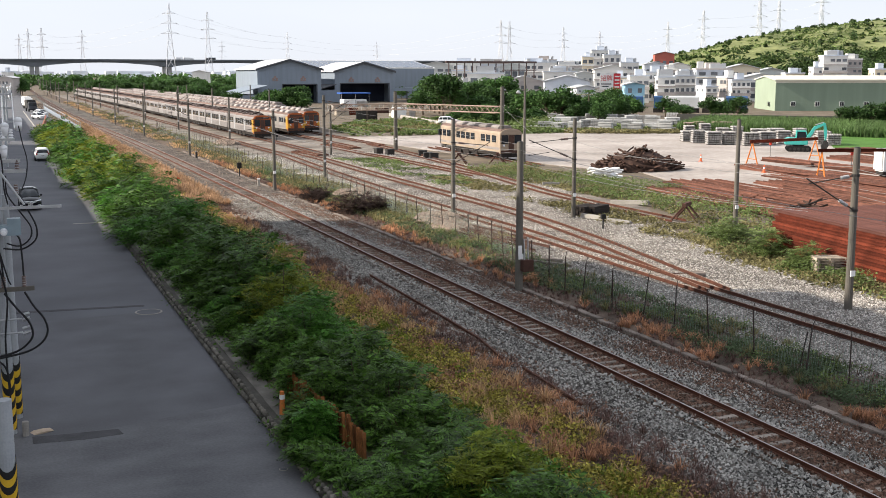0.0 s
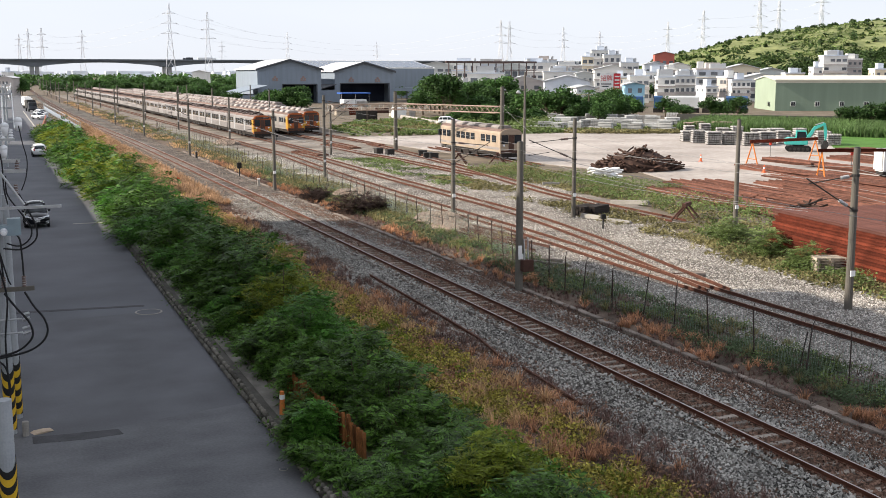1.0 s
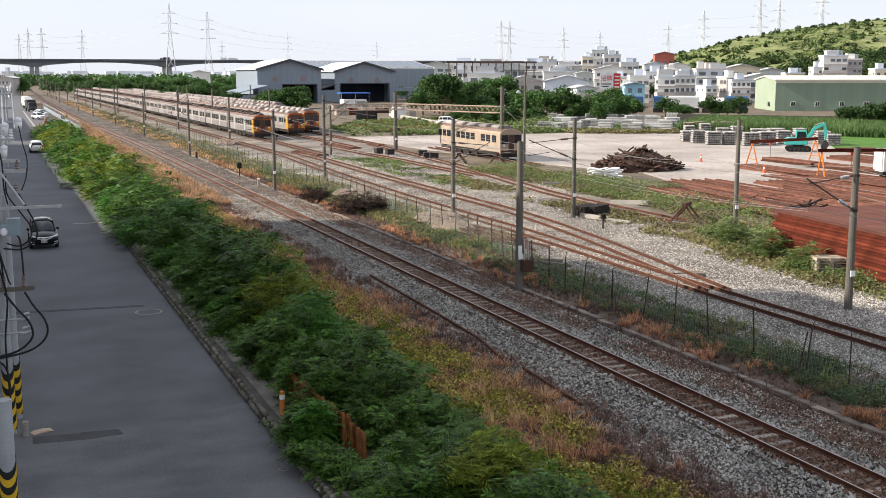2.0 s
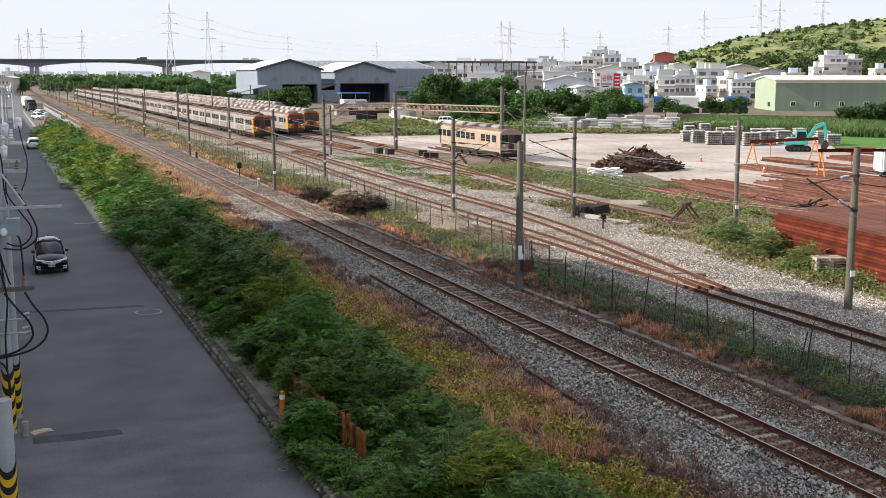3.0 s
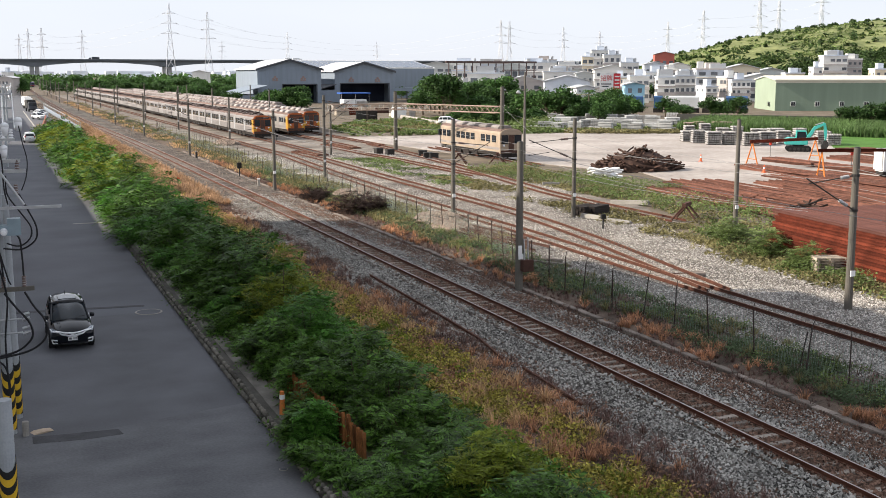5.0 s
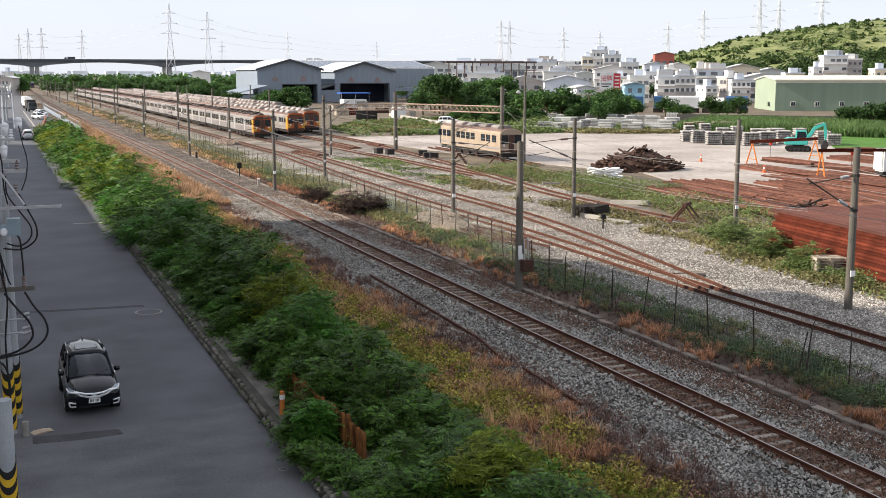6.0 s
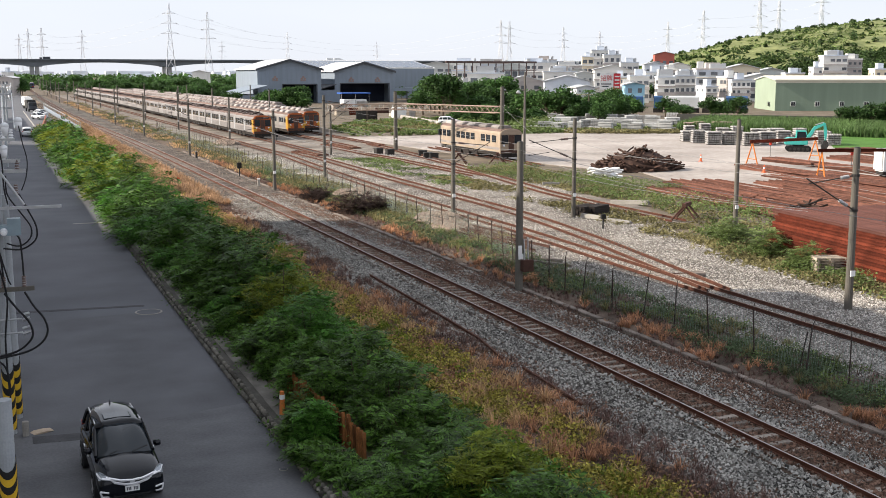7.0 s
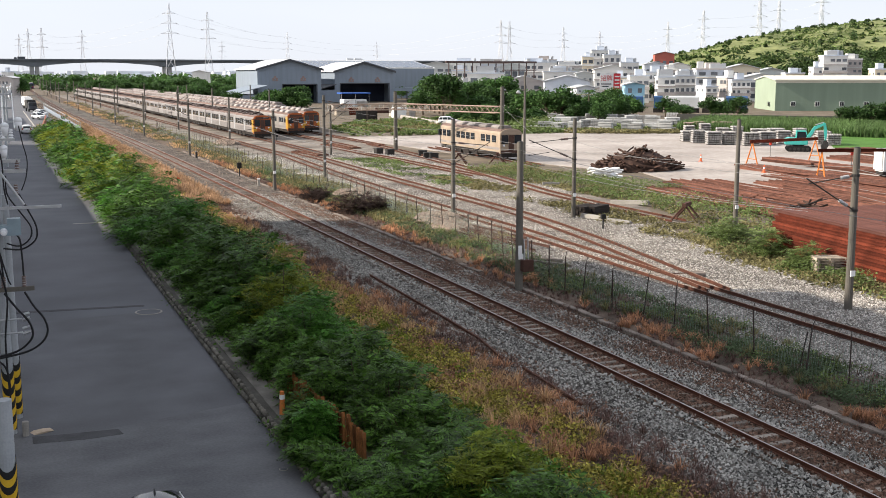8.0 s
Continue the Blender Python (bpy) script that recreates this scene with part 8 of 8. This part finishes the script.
M_RUSTDARK = mat("dark_rust", (0.085, 0.045, 0.035), 0.85, 0.2, vary=0.3, scale=3, bump=0.1)
buffer_stop(*at(1214, 390), 40)
for px in (812, 880):
    buffer_stop(*at(px, 290), 60)


def concrete_beam(x, y, ang, ln, h=0.3, w=0.4, material=None, label="pale concrete beam lying in the weeds"):
    bm = bmnew()
    box(bm, -ln / 2, ln / 2, -w / 2, w / 2, 0, h)
    solid("concrete_beam", bm, material or M_CONCRETE, label, "concrete beam", m=pose(x, y, 0.78, 0, RNG.uniform(-3, 3), ang), bevel=0.03)


for px, py, ang, ln, h in ((1115, 362, -55, 3.2, 0.35), (1053, 388, -70, 2.4, 0.3), (1095, 395, -60, 1.8, 0.25), (975, 328, -20, 1.6, 0.3), (1570, 505, -60, 3.0, 0.35),):
    concrete_beam(*at(px, py), ang, ln, h)
for px, py, ang, ln, h in ((955, 462, -50, 2.6, 0.2), (975, 470, -45, 2.4, 0.2), (945, 474, -40, 2.0, 0.16), (985, 480, -52, 2.2, 0.14)):
    concrete_beam(*at(px, py), ang, ln, h, 0.35, M_TROUGH, "stained concrete slab lying by the fence")
for px, py in ((1030, 382), (1012, 382)):
    x, y = at(px, py)
    t = thing("timber_stack", "stack of old dark wooden sleepers in weeds", "stack", pose(x, y, 0.8, 0, 0, -60), "timber stacks")
    bm = bmnew()
    box(bm, 0, 0.24, 0, 2.1, 0, 0.17)
    me = mesh_of("timber", bm, M_DARKTIMBER, 0.015)
    for l in range(4):
        for k in range(4):
            piece("timber", me, t, pose(k * 0.27, RNG.uniform(-0.1, 0.1), l * 0.18))
x, y = at(1445, 488)
t = thing("pallet_stack", "stack of pale weathered wooden pallets", "pallets", pose(x, y, 0.78, 0, 0, -22))
bm = bmnew()
box(bm, 0, 1.6, 0, 0.13, 0.1, 0.125)
slat_me = mesh_of("slat", bm, M_PALLET)
bm = bmnew()
box(bm, 0, 0.1, 0, 1.1, 0, 0.1)
bearer_me = mesh_of("bearer", bm, M_PALLET)
for i in range(2):
    for l in range(7):
        pal = piece("pallet", None, t, pose(i * 1.68 + RNG.uniform(-0.03, 0.03), RNG.uniform(-0.04, 0.04), l * 0.13))
        for k in range(6):
            piece("slat", slat_me, pal, pose(0, k * 0.19, 0))
        for k in range(3):
            piece("bearer", bearer_me, pal, pose(k * 0.75, 0, 0))
# sleepers and point rods by the near pole
t = thing("rail_stack", "short rusty rails and clips heaped by the track", "rail stack", pose(27.6, 57.5, 0.8, 0, 0, 6), "rusty rail stacks")
bm = bmnew()
prism(bm, [(u, v) for u, v in RAIL], 0, 9)
me = mesh_of("rail", bm, M_RUSTDARK)
for k in range(8):
    piece("rail", me, t, pose(k * 0.3, RNG.uniform(-2, 2), 0.02 + 0.16 * (k % 2), 0, 0, RNG.uniform(-5, 5)))


# a row of dark chairs along the turnout's outer rail
t = thing("rail_chairs", "row of black iron chairs along the turnout rail", "rail chairs", kind="structure")
bm = bmnew()
box(bm, -0.09, 0.09, -0.1, 0.1, 0, 0.16)
me = mesh_of("chair", bm, M_DARKSTEEL, 0.02)
for k in range(16):
    u = k / 15
    piece("chair", me, t, pose(32.95 + u * 1.45, 50.0 + u * 9.5, 0.83, 0, 0, -9))
# point machine beside the switch blades
t = thing("point_machine", "grey point machine box beside the turnout", "point machine", pose(32.6, 46.2, 0.82, 0, 0, -8))
bm = bmnew()
box(bm, -0.3, 0.3, -0.4, 0.4, 0, 0.16)
part("case", bm, M_TROUGH, t, bevel=0.03)
bm = bmnew()
rod(bm, (-0.35, 0.1, 0.1), (-1.6, 0.1, 0.1), 0.025, n=6)
part("throw_rod", bm, M_RUSTDARK, t)

# small signals, switch stands, boxes, cones
def post_with_head(name, label, category, x, y, h, r, headmat, hw, hh):
    t = thing(name, label, category, pose(x, y, 0.76))
    bm = bmnew()
    rod(bm, (0, 0, 0), (0, 0, h), r, n=8)
    part("post", bm, M_DARKSTEEL if headmat is not M_WHITE else M_CONCRETE, t)
    bm = bmnew()
    box(bm, -hw, hw, -hw * 0.7, hw * 0.7, h, h + hh)
    part("head", bm, headmat, t, bevel=0.02)


post_with_head("ground_signal", "small black ground signal on a post", "signal", *at(424, 313), 0.9, 0.06, M_BLACK, 0.22, 0.55)
post_with_head("marker", "low white marker post with dark cap", "marker", *at(316, 331), 0.75, 0.1, M_RED, 0.12, 0.15)
post_with_head("marker", "white kilometre post by the trough", "marker", *at(458, 329), 0.6, 0.12, M_WHITE, 0.13, 0.1)
post_with_head("marker", "white post by the trough", "marker", *at(236, 232), 0.7, 0.12, M_WHITE, 0.13, 0.1)
post_with_head("marker", "short concrete marker post", "marker", *at(348, 280), 0.8, 0.14, M_CONCRETE, 0.16, 0.1)
for px, py in ((1067, 405), (490, 250)):
    post_with_head("switch_stand", "black switch stand with a small target", "switch stand", *at(px, py), 0.7, 0.06, M_BLACK, 0.16, 0.3)
for px, py in ((670, 272), (690, 274), (757, 280), (768, 281), (748, 276)):
    x, y = at(px, py)
    bm = bmnew()
    box(bm, -0.5, 0.5, -0.35, 0.35, 0, 0.65)
    box(bm, -0.55, 0.55, -0.4, 0.4, 0.65, 0.72)
    solid("track_box", bm, M_DARKSTEEL, "dark trackside equipment box", "cabinet", "trackside boxes", m=pose(x, y, 0.78, 0, 0, RNG.uniform(-20, 20)), bevel=0.02)


def cone(x, y):
    t = thing("traffic_cone", "orange traffic cone with a white band", "traffic cone", pose(x, y, 0.80), "traffic cones")
    bm = bmnew()
    box(bm, -0.2, 0.2, -0.2, 0.2, 0, 0.04)
    rod(bm, (0, 0, 0.04), (0, 0, 0.85), 0.16, 0.03, 12)
    part("cone", bm, M_CONE, t)
    bm = bmnew()
    rod(bm, (0, 0, 0.4), (0, 0, 0.58), 0.107, 0.079, 12)
    part("band", bm, M_WHITE, t)


M_CONE = mat("orange_cone", (0.75, 0.14, 0.05), 0.5, vary=0.1, bump=0)
for px, py in ((1240, 286), (1352, 306)):
    cone(*at(px, py))

slab("road_seam", [at(20, 553, 0), at(255, 540, 0), at(255, 542.5, 0), at(20, 556, 0)], 0.0105, 0.01, M_PATCH, "thin dark tar seam across the road", "road patch")
slab("edge_line", [at(40, 197, 0), at(42, 197, 0), at(66, 228, 0), at(63, 228, 0)], 0.006, 0.01, M_CONCRETE, "worn pale road edge line", "road marking")

# junction box and pipes on the near catenary pole
t = thing("junction_box", "rusty brown junction box strapped to the pole", "junction box", pose(22.55, 46.15, 0.74))
bm = bmnew()
box(bm, -0.02, 0.5, -0.55, -0.13, 1.0, 1.55)
part("box", bm, M_RUSTDARK, t, bevel=0.02)
bm = bmnew()
rod(bm, (0.14, -0.3, 1.55), (0.14, -0.2, 2.5), 0.03)
rod(bm, (0.32, -0.3, 1.55), (0.32, -0.25, 2.6), 0.03)
part("conduit", bm, M_STEEL, t, "pale conduit pipes")
bm = bmnew()
box(bm, -0.14, 0.04, -0.215, -0.16, 1.7, 2.2)
part("sign_plate", bm, M_TAG, t, "white plates")

# white tanker end at the apron's edge
x, y = at(1560, 318)
t = thing("white_van", "white box body of a parked truck", "truck", pose(x, y, 0.8, 0, 0, -20))
bm = bmnew()
box(bm, 0, 5.5, 0, 2.2, 0.7, 2.9)
part("box", bm, M_WHITE, t, bevel=0.15)
bm = bmnew()
box(bm, 0.2, 5.3, 0.3, 1.9, 0.45, 0.7)
for xx in (1.0, 4.3):
    rod(bm, (xx, 0.1, 0.4), (xx, 0.4, 0.4), 0.4, n=14)
    rod(bm, (xx, 1.8, 0.4), (xx, 2.1, 0.4), 0.4, n=14)
part("chassis", bm, M_DARKSTEEL, t)

# billboard with its lettering
bx, by = bearing(1062, 330)
ang_b = -22
t = thing("billboard", "white and red roadside billboard with red lettering", "billboard", pose(bx, by, 0.7, 0, 0, ang_b))
ww = 330 * 36 / 1975
bm = bmnew()
box(bm, 0, ww * 0.66, 0, 0.3, 5.6, 10.3)
part("panel", bm, M_WHITE, t)
bm = bmnew()
box(bm, ww * 0.66 + 0.01, ww, 0, 0.3, 5.6, 10.3)
part("side_panel", bm, M_SIGNRED, t, "red side panel")
for xx in (0.4, 2.0, 3.6, 5.4):
    bm = bmnew()
    rod(bm, (xx, 0.5, 0), (xx, 0.5, 10.2), 0.08, n=6)
    part("post", bm, M_STEEL, t)
fc = bpy.data.curves.new("lettering", "FONT")
fc.body, fc.size, fc.extrude = "\u62db\u724c", 1.75, 0.01
fc.materials.append(M_SIGNRED)
ob = new("lettering", fc)
ob.parent = t
ob.matrix_basis = pose(0.2, -0.03, 8.3, 90, 0, 0)
bm = bmnew()
box(bm, 0.4, 3.4, -0.02, 0, 7.1, 7.4)
box(bm, 0.6, 2.6, -0.02, 0, 6.4, 6.7)
part("text_bars", bm, M_TRIM, t, "unreadable dark lines")
bm = bmnew()
for k in range(4):
    box(bm, ww * 0.72, ww * 0.95, -0.02, 0, 6.2 + k, 6.6 + k)
part("text_bars", bm, M_WHITE, t, "unreadable pale lines")

# wagons beyond the hedge
M_WAGONBLUE = mat("dull_blue_wagon_paint", (0.035, 0.085, 0.19), 0.6, vary=0.25, scale=0.8, bump=0.03)
for px0, px1, m_, lab in ((1158, 1175, M_WAGONBLUE, "dark blue container wagon"), (1178, 1240, M_SHEDROOF, "pale covered wagon"), (1245, 1284, M_WHITE, "white tank wagon"), (1286, 1326, M_WAGONBLUE, "blue covered wagon"), (1000, 1020, M_WHITE, "white tank wagon"), (1085, 1105, M_WAGONBLUE, "blue container wagon"), (1110, 1140, M_WAGONBLUE, "blue container wagon")):
    x0, y0 = bearing(px0, 300)
    x1, y1 = bearing(px1, 300)
    d = Vector((x1 - x0, y1 - y0))
    t = thing("wagon", lab + " standing behind the hedge", "wagon", pose(x0, y0, 0.75, 0, 0, math.degrees(math.atan2(d.y, d.x))), "standing wagons")
    bm = bmnew()
    if "tank" in lab:
        rod(bm, (0.1, 1.4, 2.6), (d.length - 0.1, 1.4, 2.6), 1.35, n=18)
    else:
        prism(bm, [(0, 1.2), (2.8, 1.2), (2.8, 4.0), (1.4, 4.4), (0, 4.0)], 0.1, d.length - 0.1)
        bmesh.ops.transform(bm, matrix=Matrix(((0, 1, 0, 0), (1, 0, 0, 0), (0, 0, 1, 0), (0, 0, 0, 1))), verts=bm.verts)
    part("body", bm, m_, t)
    bm = bmnew()
    box(bm, 0, d.length, 0.3, 2.5, -0.02, 1.2)
    part("underframe", bm, M_BOGIE, t)

# dark canal wall before the warehouse, and bright paddy
x0, y0 = bearing(1200, 246)
x1, y1 = bearing(1640, 240)
d = Vector((x1 - x0, y1 - y0))
bm = bmnew()
box(bm, 0, d.length, 0, 0.6, 0, 1.6)
solid("canal_wall", bm, M_DARKCONC, "long dark stained canal wall", "wall", kind="structure", m=pose(x0, y0, 0.7, 0, 0, math.degrees(math.atan2(d.y, d.x))))
slab("paddy", [at(1475, 262), at(1455, 240), at(1480, 236), at(1640, 236), at(1640, 264)], 0.815, 0.05, M_PADDY, "bright green young paddy field", "field")


# palm beyond the yard
def palm(x, y, h):
    t = thing("palm", "palm tree with a crown of drooping fronds", "tree", pose(x, y, 0.7))
    bm = bmnew()
    rod(bm, (0, 0, 0), (0.2, 0, h), 0.22, 0.14, 10)
    part("trunk", bm, M_BARK, t)
    vs, fs = [], []
    for i in range(22):
        a, up = i * 2.4, RNG.uniform(-0.1, 1.0)
        for k in range(16):
            u0 = k / 16
            r, z = u0 * 3.2, h + up * 2.2 * u0 - 2.4 * u0 * u0
            c = np.array((math.cos(a) * r + 0.2, math.sin(a) * r, z))
            s = np.array((-math.sin(a), math.cos(a), -0.35))
            f = np.array((math.cos(a), math.sin(a), -0.3)) * 0.35
            w = 0.75 * math.sin(math.pi * min(1, u0 + 0.15))
            for sg in (-1, 1):
                j = len(vs)
                vs += [c, c + s * sg * [1, 1, sg] * w * 0.6 + f * 0.5 + [0, 0, 0.05], c + s * sg * [1, 1, sg] * w + f]
                fs.append((j, j + 1, j + 2))
    ob = new("crown", tri_mesh("crown", vs, fs, M_LEAF_D))
    ob.parent = t


palm(*bearing(1042, 262), 6.2)

weed_patch("tall pale grass beside the sleeper stacks", M_WEED, [at(800, 222), at(850, 236), at(985, 237), at(1000, 226), at(960, 212), at(915, 200), at(870, 205)], 5200, 1.5, 0.4, -0.3, 12.4)
weed_patch("short yellow-green grass along the apron", M_STRAW, [at(1000, 232), at(1000, 237), at(1205, 237), at(1205, 231)], 1800, 0.6, 0.35, -0.5, 13.4)
weed_patch("patchy yellow grass before the depot", M_STRAW, [at(600, 222), at(610, 236), at(770, 232), at(780, 222), at(690, 212)], 3000, 0.4, 0.35, -0.3, 14.4)

# clutter before the depot
for px, py, w, d, h, m_, nm, lab in ((640, 214, 2.4, 2.4, 2.4, M_DARKSTEEL, "crate", "tall dark steel crate"), (655, 214, 2.4, 2.4, 2.2, M_DARKTIMBER, "crate", "dark timber crate"), (605, 204, 3.2, 2.0, 1.6, M_PALLET, "crate", "pale timber crate"), (622, 203, 3.0, 2.0, 1.7, M_RUST, "crate", "rusty crate"), (706, 208, 3.0, 2.2, 2.4, M_WHITE, "storage_box", "white storage box"), (730, 208, 1.4, 1.4, 2.3, M_CONCRETE, "water_tank", "grey upright water tank"), (676, 200, 3.4, 2.0, 1.3, M_RUSTDARK, "crate", "dark rusty crate"), (600, 196, 4.0, 2.0, 1.8, M_CONCRETE, "crate", "grey crate")):
    x, y = at(px, py)
    t = thing(nm, lab + " standing before the depot", nm.replace("_", " "), pose(x, y, 0.74, 0, 0, RNG.uniform(-25, 10)), "depot clutter")
    bm = bmnew()
    box(bm, -w / 2, w / 2, -d / 2, d / 2, 0, h)
    part("body", bm, m_, t, bevel=0.04)
    for zz in (0.12, 0.5, 0.88):
        bm = bmnew()
        box(bm, -w / 2 - 0.04, w / 2 + 0.04, -d / 2 - 0.06, d / 2 + 0.06, h * zz - 0.08, h * zz + 0.08)
        part("band", bm, m_, t)
a, b = Vector((*at(690, 205), 0.74)), Vector((*at(800, 224), 0.74))
t = thing("road_barrier", "low pale concrete barrier along the yard lane", "barrier")
bm = bmnew()
prism(bm, [(-0.3, 0), (0.3, 0), (0.12, 0.7), (-0.12, 0.7)], 0, 2.9)
me = mesh_of("barrier_block", bm, M_CONCRETE)
d = b - a
n = int(d.length / 3)
for i in range(n):
    p = a.lerp(b, i / n)
    piece("barrier_block", me, t, pose(p.x, p.y, 0.74, 0, 0, math.degrees(math.atan2(d.y, d.x)) - 90))
t = thing("lattice_fence", "grey wire fence on slim posts before the depot", "fence")
a, b = Vector((*at(580, 196), 0.74)), Vector((*at(760, 200), 0.74))
bm = bmnew()
rod(bm, (0, 0, 0), (0, 0, 2.0), 0.05, n=6)
me = mesh_of("post", bm, M_STEEL)
for i in range(24):
    p = a.lerp(b, i / 23)
    piece("post", me, t, pose(p.x, p.y, 0.74))
for z in (1.0, 1.8, 2.6):
    wire("fence_wire", [(a.x, a.y, z), (b.x, b.y, z)], 0.02, M_STEEL, t)
c = copy_thing(white_car, pose(*at(795, 221), 0.80, 0, 0, 60))
tagged(c, "small white car parked by the apron", "car", "parked cars")


# ---- what moves ----
CAR = [(0, 2.3, 94.11), (0.5, 2.35, 88.71), (1, 2.42, 83.11), (1.5, 2.46, 77.81), (3, 2.45, 63.21), (3.5, 2.42, 58.61), (4, 2.38, 54.01), (4.5, 2.36, 49.61), (6, 2.46, 36.01), (6.5, 2.57, 31.71), (7, 2.7, 27.71), (7.5, 2.84, 23.9), (8, 2.99, 20.25)]
WHITE = [(0.0, 5.36, 147.6, 0.6), (1.5, 5.28, 159.6, 0.8), (3.0, 5.15, 171.6, 0.6), (4.5, 5.08, 184.0, 0.2), (6.0, 5.1, 197.0, -0.4), (7.0, 5.2, 206.2, -0.8), (8.0, 5.4, 215.8, -1.0)]
FAR = [(0.0, 35.5, 1100, -2.4), (5.0, 28.4, 905, -2.0), (8.0, 24.9, 812, -1.6)]
TW, TE = (233, 27), (214, 419)
def motions():
    # the black car comes down the road towards the eye; the points are its nose on the road
    rows = []
    for t, x, y in CAR:
        rows.append((t, x, y))
    keyed = []
    for i, (t, x, y) in enumerate(rows):
        a, b = rows[max(i - 1, 0)], rows[min(i + 1, len(rows) - 1)]
        ang = math.degrees(math.atan2(b[2] - a[2], b[1] - a[1])) + 90
        u = Vector((b[1] - a[1], b[2] - a[2])).normalized()
        keyed.append((t, pose(x - u.x * 2.27, y - u.y * 2.27, 0.0, 0, 0, ang)))
    walk(black_car, keyed)
    for w in [c for c in black_car.children if c.name.startswith("wheel") and c.type == "EMPTY"]:
        roll, turns, last = 0.0, [], rows[0]
        p = w.matrix_basis.translation.copy()
        step = 0.0
        for k in range(241):
            t = 8.0 * k / 240
            y = float(np.interp(t, [r[0] for r in rows], [r[2] for r in rows]))
            turns.append((t, pose(p.x, p.y, p.z, math.degrees((rows[0][2] - y) / 0.345), 0, 0)))
        walk(w, turns[::1])
    walk(white_car, [(t, pose(x, y + 2.25, 0.0, 0, 0, 180 + a)) for t, x, y, a in WHITE])
    walk(far_train, [(t, pose(x, y, 0.855, 0, 0, a)) for t, x, y, a in FAR])
    walk(truck_w, [(0.0, pose(TW[0], 1296, 25.5)), (8.0, pose(TW[1], 1296, 25.5))])
    walk(truck_e, [(0.0, pose(TE[0], 1304, 25.5, 0, 0, 180)), (8.0, pose(TE[1], 1304, 25.5, 0, 0, 180))])


motions()
